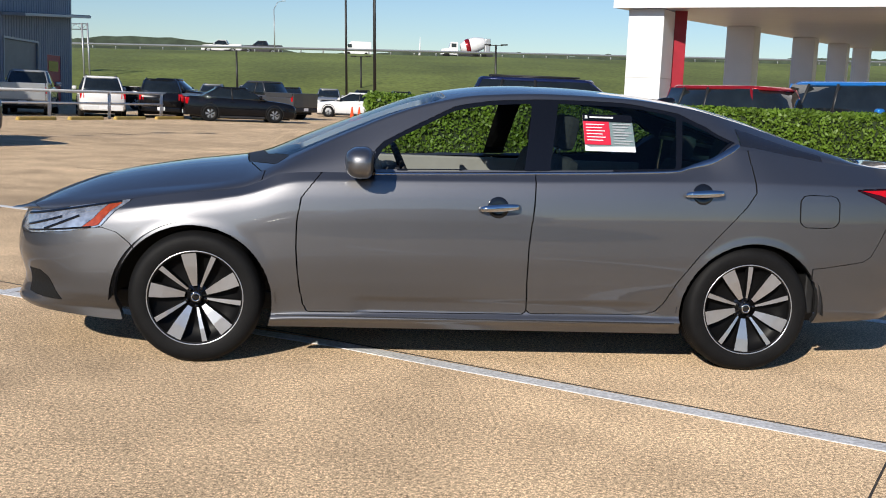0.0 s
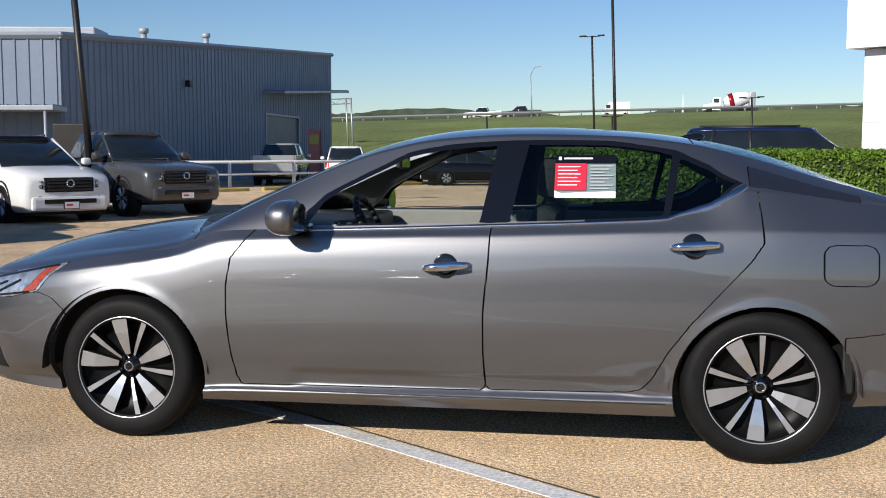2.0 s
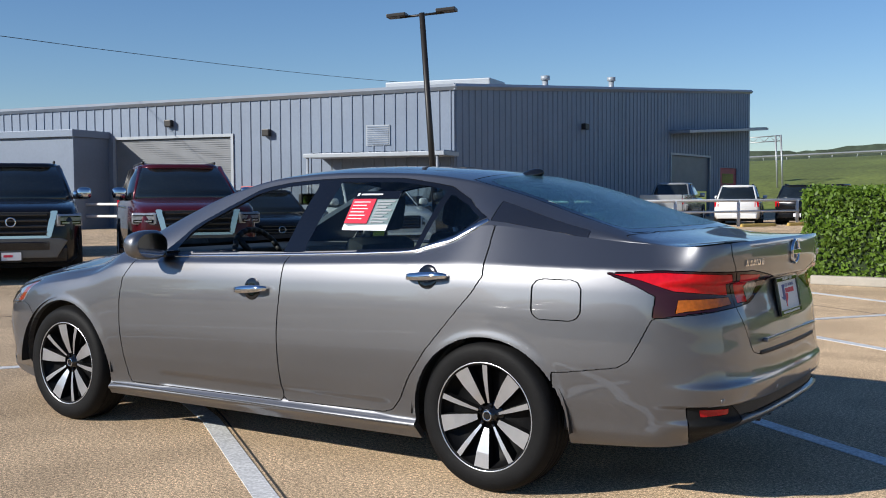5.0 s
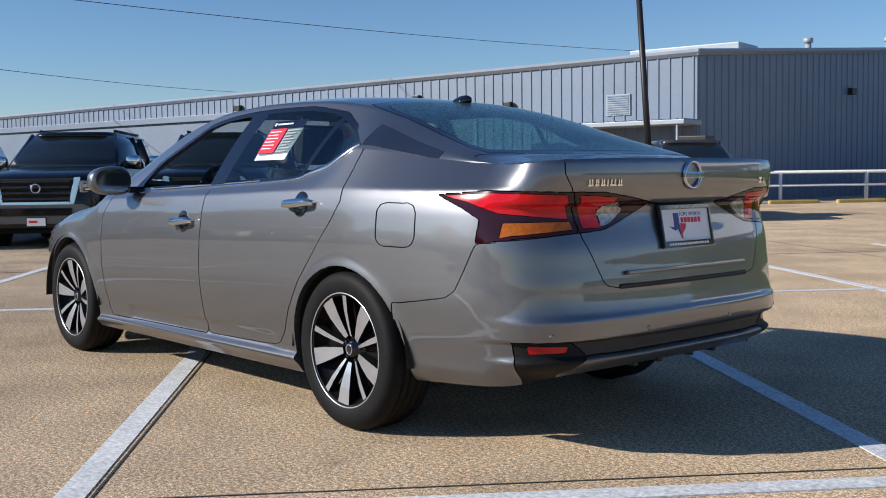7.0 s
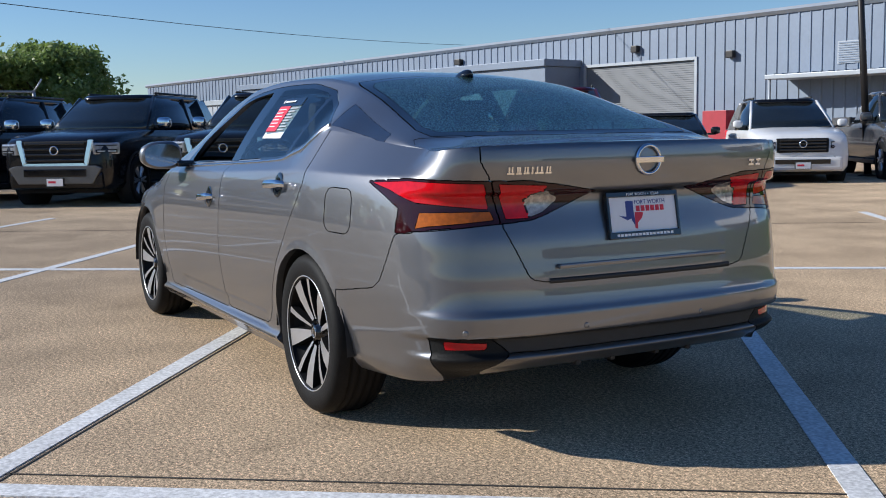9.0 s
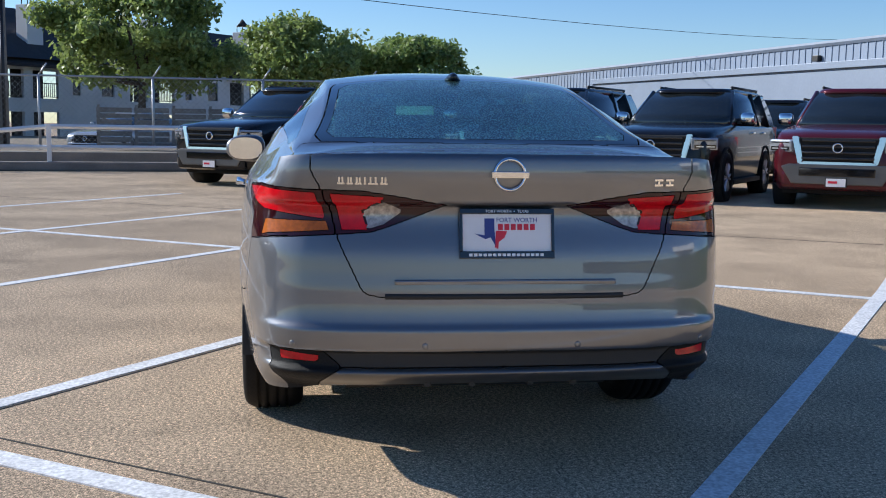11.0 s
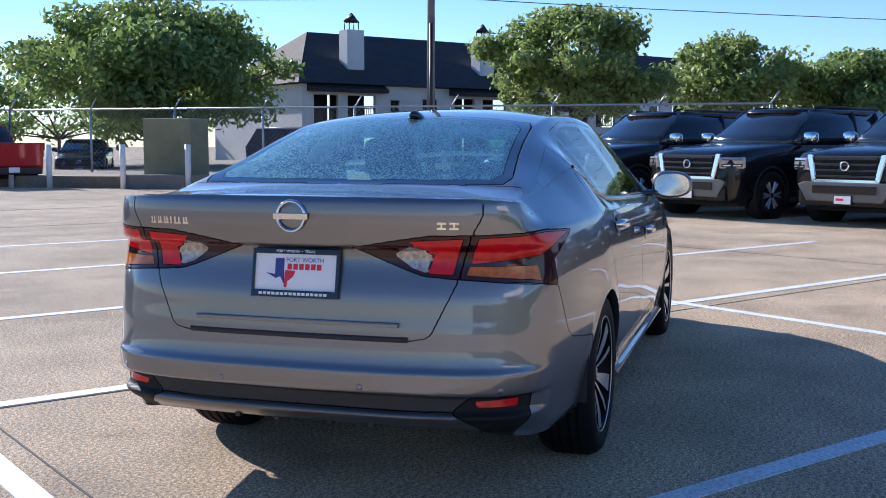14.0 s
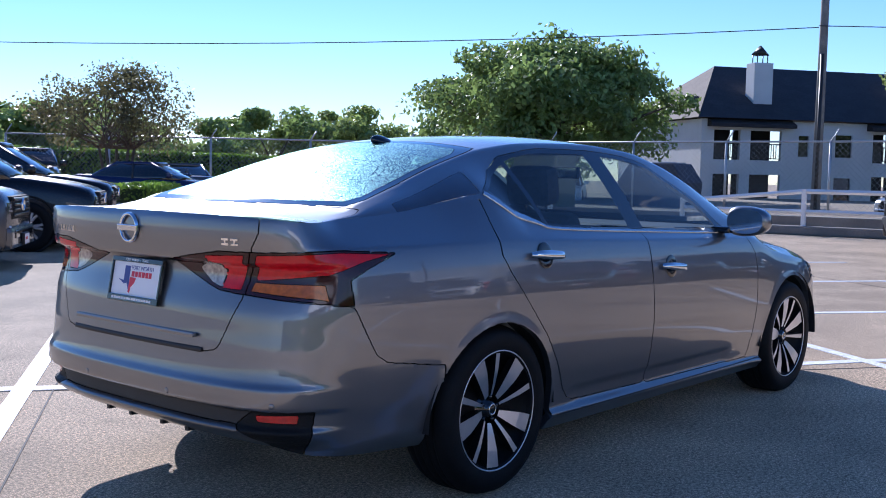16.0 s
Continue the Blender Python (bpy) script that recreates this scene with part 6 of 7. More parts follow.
faces = [(j * (nx + 1) + i, j * (nx + 1) + i + 1, (j + 1) * (nx + 1) + i + 1, (j + 1) * (nx + 1) + i) for j in range(6) for i in range(nx)]
tagged(obj_from("grass_bank", bank, faces, GRASS), "sunlit mown grass embankment below the road", "grass bank", kind="structure")


def road_z(x):
    return 6.7 + 0.021 * x


def road_strip(name, y0, y1, dz0, dz1, material, label):
    v = []
    for i in range(61):
        x = -260 + 520 * i / 60
        for y, dz in ((y0, dz0), (y0, dz1), (y1, dz1), (y1, dz0)):
            v.append((x, y + 0.02 * abs(x), road_z(x) + dz))
    f = [(4 * i + a, 4 * i + 4 + a, 4 * i + 4 + (a + 1) % 4, 4 * i + (a + 1) % 4) for i in range(60) for a in range(4)]
    return tagged(obj_from(name, v, [tuple(reversed(q)) for q in f], material, None, False), label, name.replace("_", " "), kind="structure")


road_strip("road", 141.5, 165, -0.4, 0.02, ROADTOP, "pale concrete highway on top of the bank")
guard = thing("guard_rail", "galvanised highway guard rail on posts", "guard rail")
for i in range(26):
    x0, x1 = -120 + 9.2 * i, -120 + 9.2 * (i + 1)
    bm = bmesh.new()
    rod(bm, (x0, 140.5 + 0.02 * abs(x0), road_z(x0) + 0.62), (x1, 140.5 + 0.02 * abs(x1), road_z(x1) + 0.62), 0.17, n=4)
    part("rail", bm, GALV, guard)
    for q in range(3):
        x = x0 + 3 * q
        rods("post", [((x, 140.6 + 0.02 * abs(x), road_z(x) - 0.1), (x, 140.6 + 0.02 * abs(x), road_z(x) + 0.75), 0.09)], GALV, guard, n=5)
for d, hz, amp, seed in ((420, 19.0, 5.0, 1), (640, 27.5, 5.0, 9)):
    v = []
    n = 220
    for i in range(n + 1):
        a = radians(20 + 150 * i / n)
        x, y = d * math.cos(a), d * math.sin(a)
        h = hz + amp * (noise.noise(Vector((a * 6, seed, 0))) + 0.35 * noise.noise(Vector((a * 60, seed, 3))) + 0.18 * noise.noise(Vector((a * 190, seed, 5)))) + 0.012 * x
        v += [(x, y, -5), (x, y, max(h, 3)), (x * 1.15, y * 1.15, max(h, 3) - 2)]
    f = [(3 * i + k, 3 * i + 3 + k, 3 * i + 4 + k, 3 * i + 1 + k) for i in range(n) for k in (0, 1)]
    tagged(obj_from("wooded_hills", v, [tuple(reversed(q)) for q in f], WOODS), "hazy wooded hills on the horizon", "hills", kind="structure")

# traffic standing on the road, spire, sign gantry
TR = lambda x: (x, 146 + 0.02 * abs(x), road_z(x) + 0.02)
vehicle("pickup", "white pickup truck on the highway", WHITE_P, TR(-20.5), 178, "vehicles on the highway", False, "truck")
vehicle("pickup", "grey pickup truck on the highway", GREY_P, TR(-15.0), 178, "vehicles on the highway", False, "truck")
van = thing("delivery_van", "white high-roof delivery van on the highway", "van", pose(*TR(-0.8)), "vehicles on the highway")
van.scale = (0.68, 0.68, 0.75)
prism("body", [(0, 0.4), (0, 1.2), (0.5, 1.45), (1.2, 2.5), (1.5, 2.7), (5.6, 2.7), (5.7, 0.4)], 2.0, WHITE_P, van, pose(0, 1.0, 0, 90, 0, 0), bevel=0.06)
boxes("cab_window", [((0.72, -1.02, 1.5), (1.6, 1.02, 2.15))], V_GLASS, van, bevel=0.03)
for x in (1.0, 4.6):
    for y in (-1.02, 1.02):
        lathe("wheel", [(0.0, 0.02), (0.2, 0.03), (0.36, 0.0), (0.36, -0.2)], 18, RUBBER, van).matrix_basis = pose(x, y, 0.36, 0, 0, 0 if y > 0 else 180)
mixer = thing("cement_mixer", "white cement mixer truck with a red striped drum", "truck", pose(*TR(12.9)), "vehicles on the highway")
mixer.scale = (0.82, 0.82, 0.82)
prism("cab", [(0, 0.6), (0, 1.5), (1.4, 1.75), (1.6, 2.75), (2.9, 2.8), (2.9, 0.6)], 2.3, WHITE_P, mixer, pose(0, 1.15, 0, 90, 0, 0), bevel=0.06)
boxes("cab_window", [((1.75, -1.17, 1.85), (2.6, 1.17, 2.5))], V_GLASS, mixer)
boxes("chassis", [((0.3, -1.0, 0.5), (9.0, 1.0, 0.95))], V_TRIM, mixer)
dr = lathe("drum", [(0.0, -2.3), (0.7, -2.3), (1.25, -1.2), (1.35, 0.2), (1.0, 1.7), (0.5, 2.5), (0.0, 2.5)], 24, WHITE_P, mixer, axis="z")
dr.matrix_basis = pose(5.7, 0, 2.4, 0, 76, 0)
lathe("drum_stripe", [(1.20, -1.45), (1.275, -1.2), (1.32, -0.7), (1.30, -0.7)], 24, RED_P, dr, axis="z")
boxes("chute_frame", [((7.6, -0.7, 0.9), (8.6, 0.7, 3.6))], GALV, mixer, bevel=0.2)
for x in (1.0, 6.0, 7.4):
    for y in (-1.15, 1.15):
        lathe("wheel", [(0.0, 0.02), (0.3, 0.03), (0.52, 0.0), (0.52, -0.3)], 18, RUBBER, mixer).matrix_basis = pose(x, y, 0.52, 0, 0, 0 if y > 0 else 180)
spire = thing("church_spire", "thin white church spire beyond the highway", "spire", pose(13.3, 195, 6))
rods("needle", [((0, 0, 2.0), (0, 0, 6.5), 0.30, 0.04)], WHITE_METAL, spire, n=6)
rods("base_roof", [((0, 0, 0.8), (0, 0, 2.0), 2.6, 0.3)], TRIM_GREY, spire, n=4)
gan = thing("sign_gantry", "steel lattice highway sign gantry", "gantry", pose(-23.4, 84, 1.2, 1.5, -2, 0))
gan.scale = (0.62, 0.62, 0.62)
rods("mast", [((2.5, 0, 0), (2.5, 0, 8.0), 0.12), ((3.2, 0, 0), (3.2, 0, 8.0), 0.12)], GALV, gan)
for z in (7.2, 7.9):
    rods("chord", [((-3.5, 0, z), (3.2, 0, z), 0.07)], GALV, gan)
for i in range(9):
    rods("lattice_bar", [((-3.5 + 0.74 * i, 0, 7.2 + 0.7 * (i % 2)), (-2.76 + 0.74 * i, 0, 7.9 - 0.7 * (i % 2)), 0.04)], GALV, gan, n=6)
boxes("sign_board", [((-3.4, -0.2, 7.0), (-2.2, -0.1, 8.6))], DARK_STEEL, gan)

# ---- white dealership canopy on columns ----
PANEL = mat("white_fascia_panel", (0.78, 0.78, 0.79), 0.4, vary=0.03, scale=1.5)
SOFFIT = mat("soffit_panel", (0.55, 0.54, 0.52), 0.6, vary=0.05, scale=2)
canopy = thing("canopy", "white dealership canopy on broad square columns", "canopy")
CF = Vector((0.56, 0.83, 0)).normalized()
cm = Matrix.Identity(4)
cm.col[0][:3], cm.col[1][:3], cm.col[2][:3], cm.col[3][:3] = CF * 1.3, Vector((-CF.y, CF.x, 0)) * 1.3, (0, 0, 1.3), (7.3, 22.2, 0)
for x in (0.0, 8.2, 17.5, 25.0, 32.0):
    prism("column", [(-0.02, -0.40), (0.75, -0.40), (0.75, 0.36), (-0.02, 0.36)], 3.02 + 0.035 * x, PANEL, canopy, cm @ pose(x, 0, 0), bevel=0.02)
    boxes("column_joint", [((x - 0.024, -0.404, 1.62), (x + 0.754, 0.364, 1.635))], SOFFIT, canopy, m=cm)
bm = bmesh.new()
vs = [bm.verts.new(cm @ Vector((x, y, z + 0.035 * x))) for z in (3.03, 4.6) for x, y in ((-0.3, 0.6), (-0.3, -7.0), (40, -7.0), (40, 0.6))]
for f in ((0, 1, 2, 3), (7, 6, 5, 4), (0, 4, 5, 1), (1, 5, 6, 2), (2, 6, 7, 3), (3, 7, 4, 0)):
    bm.faces.new([vs[i] for i in f])
bmesh.ops.recalc_face_normals(bm, faces=bm.faces)
part("fascia", bm, PANEL, canopy)
pyl = thing("pylon", "red and silver sign pylon behind the canopy", "pylon", pose(8.25, 23.0, 0))
boxes("red_face", [((0.05, -0.2, 0), (0.40, 0.2, 4.5))], RED_PAINT, pyl, bevel=0.02)
boxes("silver_face", [((-0.40, -0.25, 0), (0.04, 0.25, 4.5))], METAL_TRIM, pyl, bevel=0.05)

# ---- trees ----
def tree(x, y, base, crown, material, seed, label, trunk_r=0.22, trunks=1, leaf=0.16, count=9000, lumps=26, name="tree"):
    """Trunk, limbs and a crown of leaf clumps; crown is (centre z, half width, half height)."""
    rng = np.random.default_rng(seed)
    cz, cw, ch = crown
    root = thing(name, label, "tree", pose(x, y, base, 0, 0, 0))
    hub = cz - ch * 0.75
    tips = []
    for k in range(lumps):
        a, u = rng.uniform(0, 2 * math.pi), rng.uniform(-0.75, 1.0)
        rr = math.sqrt(max(0.05, 1 - u * u)) * rng.uniform(0.40, 1.02)
        tips.append((cw * rr * math.cos(a), cw * rr * math.sin(a), cz + ch * u * 0.85))
    bm = bmesh.new()
    for k in range(trunks):
        a = 2 * math.pi * k / trunks + 0.4
        s = 0.0 if trunks == 1 else 0.18
        e = (s * 3.2 * math.cos(a), s * 3.2 * math.sin(a), hub)
        rod(bm, (s * math.cos(a), s * math.sin(a), -0.2), e, trunk_r, trunk_r * 0.6, 8)
        for tip in tips[k::trunks][:9]:
            mid = tuple(e[i] * 0.45 + tip[i] * 0.55 + rng.uniform(-0.2, 0.2) for i in range(3))
            rod(bm, e, mid, trunk_r * 0.45, trunk_r * 0.25, 6)
            rod(bm, mid, tip, trunk_r * 0.25, trunk_r * 0.06, 5)
    part("trunk", bm, BARK, root, smooth=True)
    pts, nr = [], []
    each = count // lumps
    for tip in tips:
        q = rng.normal(size=(each, 3))
        q /= np.linalg.norm(q, axis=1, keepdims=True)
        sz = cw * rng.uniform(0.15, 0.34)
        rad = rng.uniform(0.25, 1.0, each) ** 0.5 * (1 + 0.25 * rng.normal(size=each) * 0.5)
        pts.append(np.array(tip) + q * rad[:, None] * (sz, sz, sz * 0.72 * min(1.2, ch / cw * 1.5)))
        nr.append(q + (0, 0, 0.6))
    pts, nr = np.concatenate(pts), np.concatenate(nr)
    v, f = leaf_mesh(pts, nr, leaf, rng, 0.45)
    leaves("crown", v, f, material, root)
    return root


tree(-36.5, -25.0, 0.0, (4.6, 5.9, 3.0), LEAF_DARK, 11, "broad dark green live oak behind the fence", 0.40, 2, 0.15, 34000, 110)
tree(-45.5, -7.7, 0.0, (4.9, 4.5, 2.7), LEAF_LIGHT, 12, "light green broadleaf tree before the apartments", 0.25, 1, 0.15, 24000, 70)
tree(-51.2, -0.4, 0.0, (4.5, 3.6, 2.2), LEAF_LIGHT, 13, "pale green tree with thin foliage", 0.25, 1, 0.15, 15000, 90)
tree(-54.8, 5.9, 0.0, (4.0, 3.7, 2.1), LEAF_DARK, 14, "rounded dark green tree behind the parked row", 0.25, 1, 0.15, 20000, 110)
tree(-14.6, -26.9, 0.0, (3.0, 2.6, 1.5), LEAF_MYRTLE, 15, "multi-trunk crape myrtle with sparse reddish green leaves", 0.07, 5, 0.062, 9000, 60, "crape_myrtle")
for i, (x, y, cz, cw, ch) in enumerate(((-27, -50, 3.2, 5, 2.3), (-37, -55, 3.0, 5, 2.2), (-47, -57, 3.8, 5, 2.6), (-58, -60, 4.2, 6, 2.9), (-68, -54, 4.6, 7, 3.2), (-20, -44, 2.8, 4.2, 2.0), (-12, -40, 2.9, 4, 2.0), (-60, -40, 4.2, 6, 3.0))):
    tree(x, y, -0.5, (cz, cw, ch), LEAF_DARK if i % 3 else LEAF_LIGHT, 20 + i, "hazy green tree in the far tree line", 0.2, 1, 0.24, 5500, 26)
hedge((-8.0, -36.0), (-36.0, -40.0), 2.0, 2.0, "rough vine-grown boundary hedge", 31, 0.11, 15000)

# ---- apartments ----
STUCCO = mat("pale_stucco", (0.60, 0.59, 0.57), 0.9, vary=0.06, scale=0.8, bump=0.2, bump_scale=30)
SHINGLE = mat("dark_shingles", (0.030, 0.028, 0.030), 0.9, vary=0.2, scale=1.2, fine=0.25, fine_scale=9, bump=0.4, bump_scale=12)
TAN_ROOF = mat("lighter_brown_shingles", (0.13, 0.105, 0.085), 0.9, vary=0.15, scale=1.2, fine=0.2, fine_scale=9)
flats = thing("apartment_building", "two-storey stucco apartment building with dark shingle roof and balconies", "building", pose(-46.2, -22.1, -0.4, 0, 0, 143.5))
# x along the front, y outwards is -y, z up
EAVE = 4.85


def bay(x0, x1, depth, openings):
    """A length of front wall with its openings cut through: (x0, x1, z0, z1)."""
    xs = sorted({x0, x1, *[q for o in openings for q in o[:2]]})
    bm = bmesh.new()
    for a, b in zip(xs, xs[1:]):
        cuts = sorted((o[2], o[3]) for o in openings if a >= o[0] - 1e-6 and b <= o[1] + 1e-6)
        z = 0.0
        for c0, c1 in cuts + [(EAVE, EAVE)]:
            if c0 > z + 0.01:
                box(bm, (a, depth, z), (b, depth + 0.22, c0))
            z = c1
    bmesh.ops.remove_doubles(bm, verts=bm.verts, dist=1e-4)
    return part("front_wall", bm, STUCCO, flats)


for k in range(4):
    o = 9.4 * k
    ops = [(o + 0.5, o + 2.0, 2.75, 4.3), (o + 2.6, o + 4.4, 2.75, 4.3), (o + 0.5, o + 2.0, 0.2, 2.0), (o + 2.6, o + 4.4, 0.2, 2.0), (o + 5.4, o + 6.0, 3.0, 4.1), (o + 7.6, o + 8.6, 3.0, 4.2), (o + 7.6, o + 8.6, 0.7, 1.9)]
    bay(o, o + 9.4, 0.0, ops)
    for a, b, z0, z1 in ops[:4]:
        # recess back and floor are near-black, shade put into their colour
        boxes("balcony_shade", [((a - 0.2, 1.5, z0 - 0.2), (b + 0.2, 1.6, z1 + 0.2)), ((a - 0.1, 0.22, z0 - 0.08), (b + 0.1, 1.5, z0))], SHADE_IN, flats)
        if z0 > 2:
            rl = boxes("balcony_rail", [((a, 0.06, z0 + 0.82), (b, 0.12, z0 + 0.88)), ((a, 0.06, z0 + 0.08), (b, 0.12, z0 + 0.12))], DARK_STEEL, flats)
            for q in range(int((b - a) / 0.14)):
                boxes("baluster", [((a + 0.14 * q, 0.075, z0 + 0.1), (a + 0.14 * q + 0.03, 0.105, z0 + 0.84))], DARK_STEEL, rl)
    for a, b, z0, z1 in ops[4:]:
        wd = boxes("window", [((a, 0.08, z0), (b, 0.10, z1))], V_GLASS, flats)
        boxes("window_frame", [((a - 0.06, -0.02, z0 - 0.06), (a, 0.12, z1 + 0.06)), ((b, -0.02, z0 - 0.06), (b + 0.06, 0.12, z1 + 0.06)), ((a, -0.02, z1), (b, 0.12, z1 + 0.06)), ((a, -0.02, z0 - 0.06), (b, 0.12, z0))], SOFFIT, wd)
    # chimney with a metal cap
    ch = boxes("chimney", [((o + 3.35, 1.2, 4.6), (o + 4.45, 2.1, 8.0))], STUCCO, flats, bevel=0.02)
    rods("chimney_cap", [((o + 3.90, 1.65, 8.45), (o + 3.90, 1.65, 8.95), 0.55, 0.06)], DARK_STEEL, ch, n=4)
    rods("cap_post", [((o + 3.60, 1.4, 7.95), (o + 3.60, 1.4, 8.5), 0.03), ((o + 4.20, 1.4, 7.95), (o + 4.20, 1.4, 8.5), 0.03), ((o + 3.60, 1.9, 7.95), (o + 3.60, 1.9, 8.5), 0.03), ((o + 4.20, 1.9, 7.95), (o + 4.20, 1.9, 8.5), 0.03)], DARK_STEEL, ch, n=6)
    prism("porch_roof", [(-0.5, 4.45), (-0.5, 4.62), (2.6, 6.2), (2.6, 4.5)], 4.9, SHINGLE, flats, pose(o + 0.1, 0, 0, 90, 0, 90))
boxes("end_wall", [((-0.22, 0.0, 0.0), (0.0, 11.0, EAVE))], STUCCO, flats)
bm = bmesh.new()
rv = [bm.verts.new(p) for p in ((-0.6, -0.4, 4.9), (38.5, -0.4, 4.9), (38.5, 5.5, 8.2), (3.2, 5.5, 8.2), (-0.6, 11.4, 4.9), (38.5, 11.4, 4.9))]
bm.faces.new((rv[0], rv[1], rv[2], rv[3]))
bm.faces.new((rv[3], rv[2], rv[5], rv[4]))
bm.faces.new((rv[0], rv[4], rv[5], rv[1]))
bm.faces.new((rv[1], rv[5], rv[2]))
part("roof", bm, SHINGLE, flats)
# hip end is browner and about four times lighter than the other slopes
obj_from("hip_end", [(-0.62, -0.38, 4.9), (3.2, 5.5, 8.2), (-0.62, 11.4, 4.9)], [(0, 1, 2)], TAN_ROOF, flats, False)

# ---- retaining kerb, ramp rail, fence, yard things ----
WA, WB = Vector((-20.3, -16.0, 0)), Vector((-21.6, -3.0, 0))
def along(a, b, lo, hi):
    """Frame with x from a to b; lo, hi as box corners in it."""
    d = (b - a).normalized()
    m = Matrix.Identity(4)
    m.col[0][:3], m.col[1][:3], m.col[3][:3] = d, (-d.y, d.x, 0), a
    return m


MW = along(WA, WB, 0, 0)
DULL = mat("dull_concrete", (0.20, 0.185, 0.165), 0.9, vary=0.15, scale=1.5, fine=0.12, fine_scale=40)
tagged(boxes("retaining_wall", [((0, 0, 0), (24.0, 0.25, 0.40))], DULL, bevel=0.02, m=MW), "low weathered concrete retaining wall along the lot", "wall", kind="structure")
tagged(boxes("ramp_kerb", [((6.2, -1.6, 0), (22.0, -1.35, 0.22))], DULL, bevel=0.05, m=MW), "rounded concrete kerb of the ramp", "kerb", kind="structure")
tagged(boxes("yard_ground", [((-30, 0.25, 0.0), (26.0, 30.0, 0.34))], mat("yard_gravel", (0.20, 0.165, 0.12), 0.95, vary=0.25, scale=0.7, fine=0.25, fine_scale=20), m=MW), "bare gravel yard with grass behind the wall", "ground", kind="structure")
rr = thing("ramp_rail", "white painted timber rail along the ramp", "railing")
for i in range(6):
    x = 6.6 + 3.0 * i
    boxes("post", [((x - 0.05, -1.53, 0.15), (x + 0.05, -1.43, 1.08 if i else 0.80))], WHITE_METAL, rr, m=MW, bevel=0.008)
for z in (1.03, 0.55):
    bm = bmesh.new()
    a, b, c = MW @ Vector((6.6, -1.48, z - (0.30 if z > 1 else 0.0))), MW @ Vector((9.6, -1.48, z)), MW @ Vector((22.0, -1.48, z))
    rod(bm, a, b, 0.055, n=4)
    rod(bm, b, c, 0.055, n=4)
    part("rail", bm, WHITE_METAL, rr)
FENCE_WIRE = mat("fence_wire", (0.33, 0.34, 0.34), 0.5, 0.6)


def chain_fence(a, b, label, h=2.1, cell=0.16):
    a, b = Vector((*a, 0.3)), Vector((*b, 0.3))
    L, d = (b - a).length, (b - a).normalized()
    root = thing("chain_link_fence", label, "fence")
    n = int(L / 3)
    for i in range(n + 1):
        p = a + d * (L * i / n)
        rods("post", [(p, p + Vector((0, 0, h)), 0.04), (p + Vector((0, 0, h)), p + d * 0.22 + Vector((0, 0, h + 0.34)), 0.022)], GALV, root, n=6)
    rods("top_rail", [(a + Vector((0, 0, h)), b + Vector((0, 0, h)), 0.028)], GALV, root, n=6)
    verts, faces = [], []
    side = Vector((-d.y, d.x, 0)) * 0.004
    m = int((L + h) / cell)
    for s in (1, -1):
        for i in range(m):
            x0 = -h + i * cell if s > 0 else i * cell
            p0, p1 = (x0, 0.0), (x0 + s * h, h)
            t0, t1 = 0.0, 1.0
            if s > 0:
                t0, t1 = max(0, -x0 / h), min(1, (L - x0) / h)
            else:
                t0, t1 = max(0, (x0 - L) / h), min(1, x0 / h)
            if t1 <= t0:
                continue
            q0 = a + d * (x0 + s * h * t0) + Vector((0, 0, h * t0))
            q1 = a + d * (x0 + s * h * t1) + Vector((0, 0, h * t1))
            k = len(verts)
            w = d * 0.0045
            verts += [q0 - w, q0 + w, q1 + w, q1 - w, q0 + side, q1 + side]
            faces += [(k, k + 1, k + 2, k + 3), (k, k + 4, k + 5, k + 3), (k + 1, k + 4, k + 5, k + 2)]
    ob = obj_from("wire_mesh", verts, faces, FENCE_WIRE, root, False)
    tagged(ob, kind="stuff")
    return root


chain_fence((-24.3, -23.0), (-25.5, 1.5), "galvanised chain-link fence with angled barbed-wire arms")
chain_fence((-14.0, -33.0), (-24.3, -23.0), "galvanised chain-link fence at the back of the lot")
gb = thing("transformer_box", "olive green utility transformer cabinet", "utility box", pose(-21.9, -15.2, 0, 0, 0, 95))
OLIVE = mat("olive_paint", (0.20, 0.20, 0.115), 0.6, vary=0.1, scale=3)
boxes("cabinet", [((-0.75, -0.6, 0.1), (0.75, 0.6, 2.0))], OLIVE, gb, bevel=0.03)
boxes("plinth", [((-0.9, -0.75, 0.0), (0.9, 0.75, 0.12))], DULL, gb)
for i in range(7):
    boxes("vent_slat", [((-0.4, -0.63, 0.7 + 0.11 * i), (0.4, -0.59, 0.76 + 0.11 * i))], OLIVE, gb)
bol = None
for x, y in ((-20.2, -15.9), (-20.5, -14.0), (-20.0, -18.2), (-20.1, -19.6)):
    if bol is None:
        bol = rods("bollard", [((0, 0, 0), (0, 0, 1.25), 0.08)], WHITE_METAL)
        bol.matrix_world = pose(x, y, 0)
        tagged(bol, "white painted steel bollard by the fence", "bollard", "bollards")
    else:
        copy_thing(bol, pose(x, y, 0))
WOODGREY = mat("weathered_timber", (0.19, 0.175, 0.155), 0.9, vary=0.25, scale=3, fine=0.15, fine_scale=30)
crates = thing("timber_screen", "weathered grey timber pallet screen behind the ramp", "screen", MW @ pose(10.2, 4.6, 0.34))
for q in range(6):
    for i in range(7):
        boxes("plank", [((1.05 * q, 0, 0.06 + 0.17 * i), (1.05 * q + 0.98, 0.03, 0.20 + 0.17 * i))], WOODGREY, crates)
    boxes("batten", [((1.05 * q + 0.02, -0.05, 0), (1.05 * q + 0.10, 0, 1.3))], WOODGREY, crates)
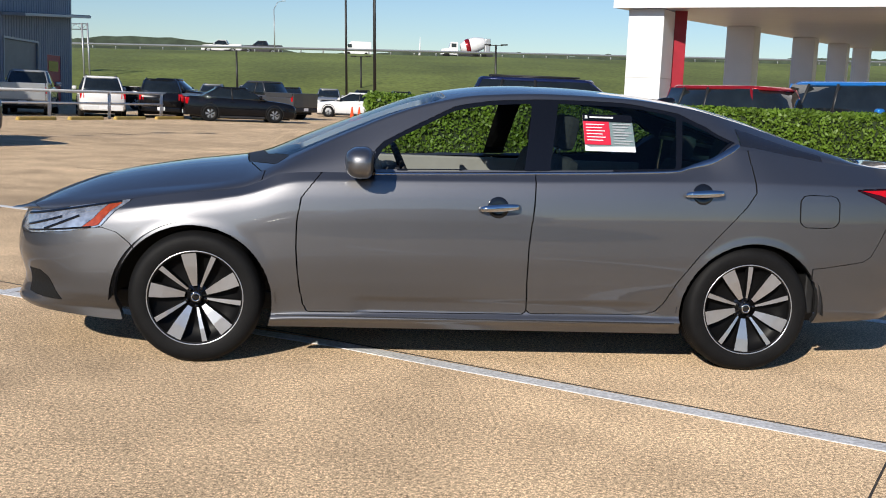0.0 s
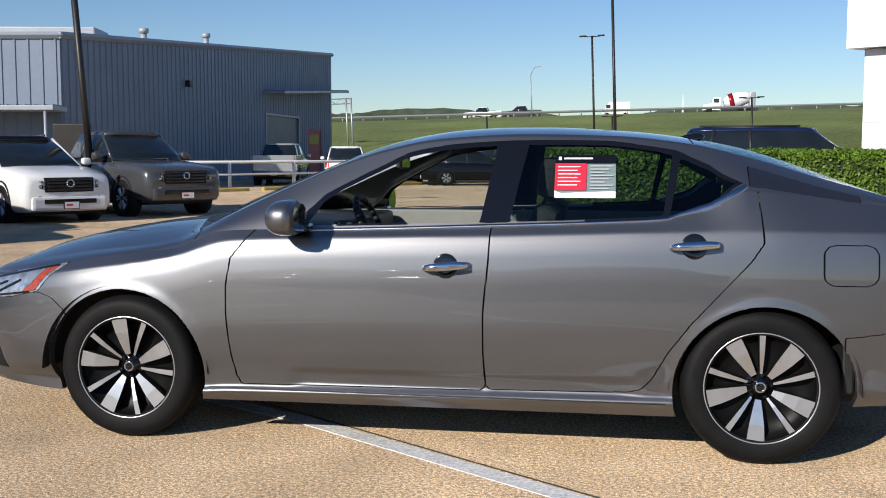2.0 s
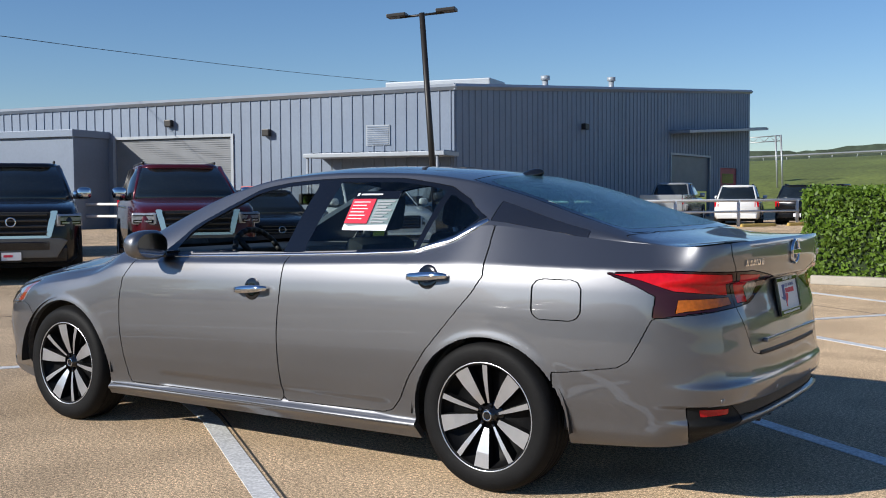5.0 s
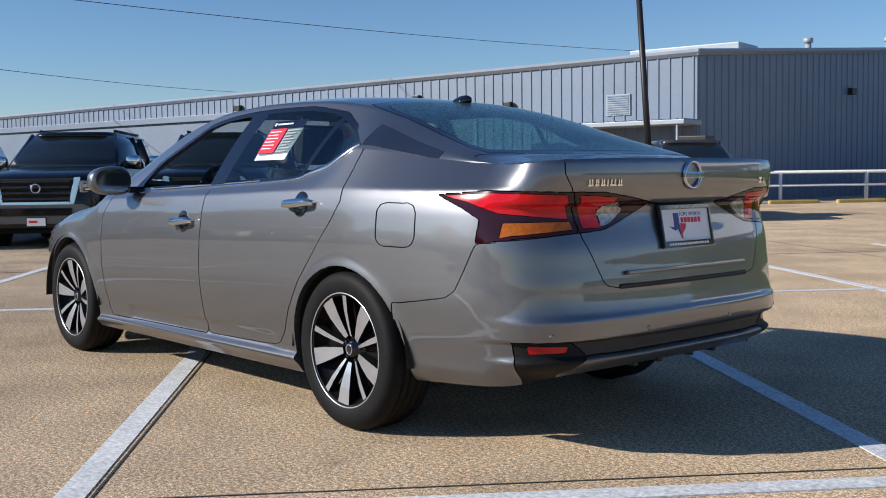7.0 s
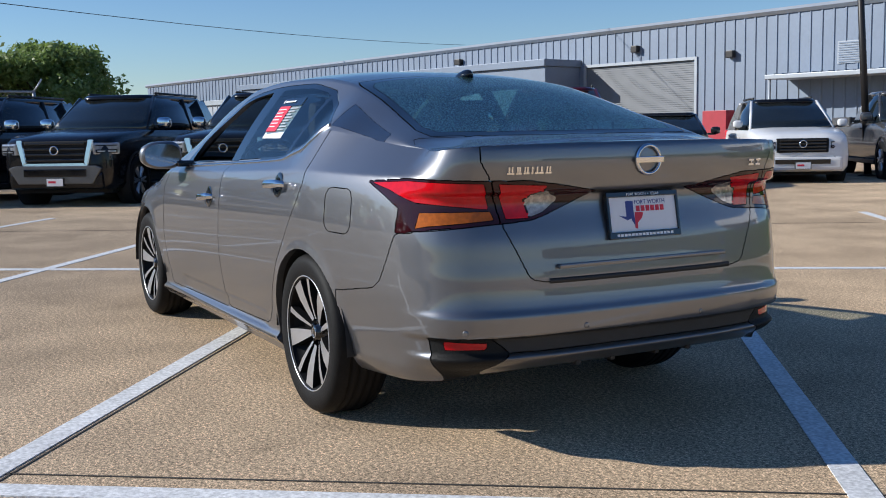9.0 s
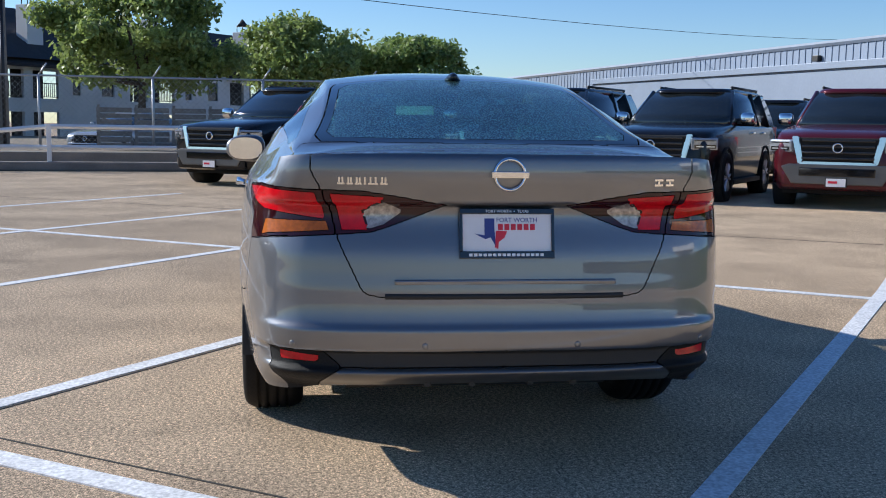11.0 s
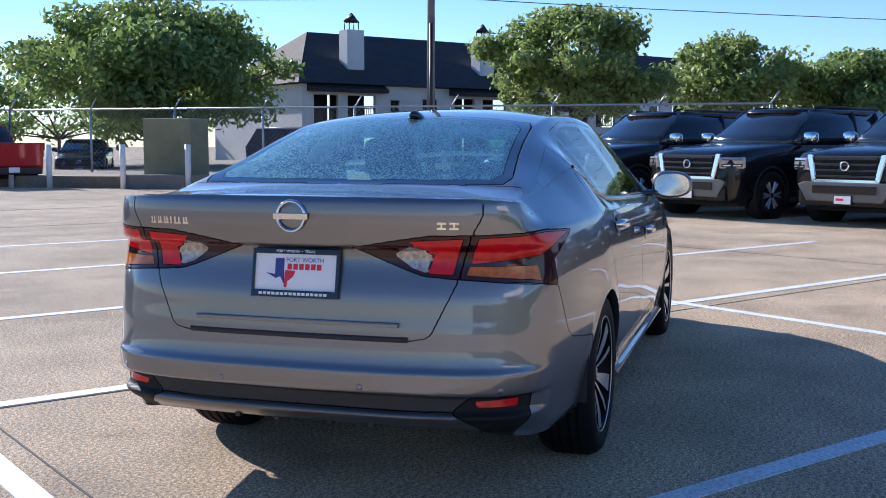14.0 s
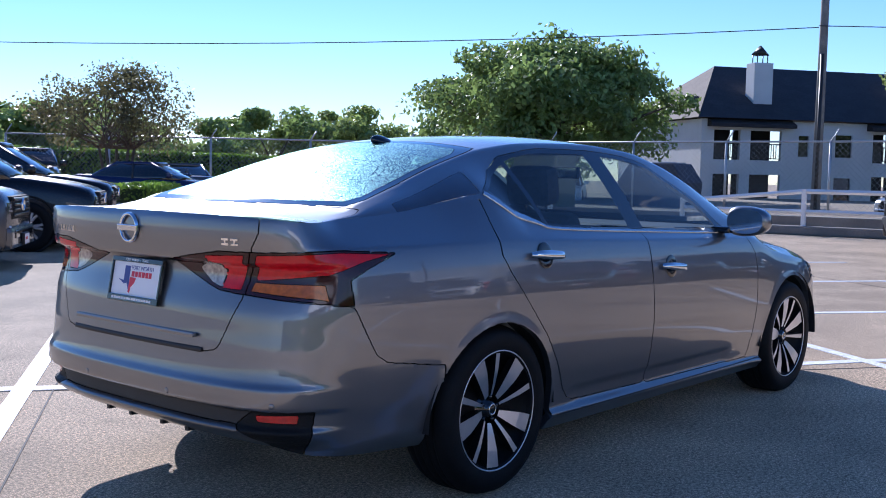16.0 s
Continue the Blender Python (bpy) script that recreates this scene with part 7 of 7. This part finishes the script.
skip = thing("covered_dumpster", "dark tarp-covered dumpster behind the fence", "dumpster", MW @ pose(2.6, 6.5, 0.34))
skip.scale = (0.68, 1.0, 0.82)
prism("body", [(-1.6, 0), (-1.7, 1.0), (-1.1, 1.75), (1.1, 1.75), (1.7, 1.0), (1.6, 0)], 1.7, mat("dark_tarp", (0.02, 0.028, 0.05), 0.7, vary=0.3, scale=3), skip, pose(0, 0.8, 0, 90, 0, 0), bevel=0.05)
rods("strap", [((-1.0, y, 1.77), (1.0, y, 1.77), 0.03) for y in (-0.4, 0.4)], GALV, skip, n=6)
# workshop's own wall continued west, added as a separate paler block
annex = thing("far_workshop_wall", "far stretch of the ribbed metal workshop wall, added as a paler block", "building", MS @ pose(36, 0.25, 0))
FAR_WALL = mat("pale_ribbed_metal", (0.34, 0.37, 0.42), 0.5, 0.1, vary=0.06, scale=0.8, fine=0.05, fine_scale=9)
aw = boxes("wall", [((0, -12.0, 0), (30.0, 0.0, 3.30))], FAR_WALL, annex, bevel=0.02)
for q in range(43):
    boxes("rib", [((0.3 + 0.69 * q, -0.002, 0.05), (0.38 + 0.69 * q, 0.04, 3.1))], FAR_WALL, aw)
boxes("eave_trim", [((-0.1, -0.05, 3.15), (30.15, 0.16, 3.48))], METAL_TRIM, annex, bevel=0.02)
for q in (3.0, 8.0, 13.0, 19.5, 24.0, 29.0):
    rods("roof_vent", [((q, -0.9, 3.28), (q, -0.9, 3.80), 0.12), ((q, -0.9, 3.78), (q, -0.9, 3.92), 0.20, 0.12)], GALV, annex, n=10)
up = thing("utility_pole", "weathered timber utility pole with dark conduit", "utility pole", pose(-29.6, -9.8, 0.2, 0.5, -2.0, 0))
rods("pole", [((0, 0, 0), (0, 0, 10.5), 0.16, 0.12)], WOODGREY, up)
rods("conduit", [((0.15, 0.05, 0), (0.15, 0.05, 5.2), 0.06)], DARK_STEEL, up)
rods("crossarm", [((-0.2, -0.9, 7.4), (-0.2, 0.9, 7.4), 0.06)], DARK_STEEL, up)
rods("insulator", [((-0.2, 0.5, 7.4), (-0.2, 0.5, 7.8), 0.07)], DARK_STEEL, up)
def wire(a, b, sag, r=0.012):
    a, b = Vector(a), Vector(b)
    bm = bmesh.new()
    pts = [a.lerp(b, t / 14) - Vector((0, 0, sag * 4 * (t / 14) * (1 - t / 14))) for t in range(15)]
    for p, q in zip(pts, pts[1:]):
        rod(bm, p, q, r, n=5)
    return tagged(part("overhead_wire", bm, DARK_STEEL), "thin dark overhead utility cable", "cable", "overhead cables")
wire((-29.5, -9.9, 6.25), (-9.5, -38.0, 5.6), 0.35, 0.016)
wire((-29.5, -9.9, 8.3), (-9.5, -38.0, 7.4), 0.35, 0.014)
wire((-29.5, -9.9, 6.3), (-70, 40, 8.0), 0.5, 0.016)
wire((-29.5, -9.9, 7.4), (-40, 60, 9.5), 0.6, 0.014)
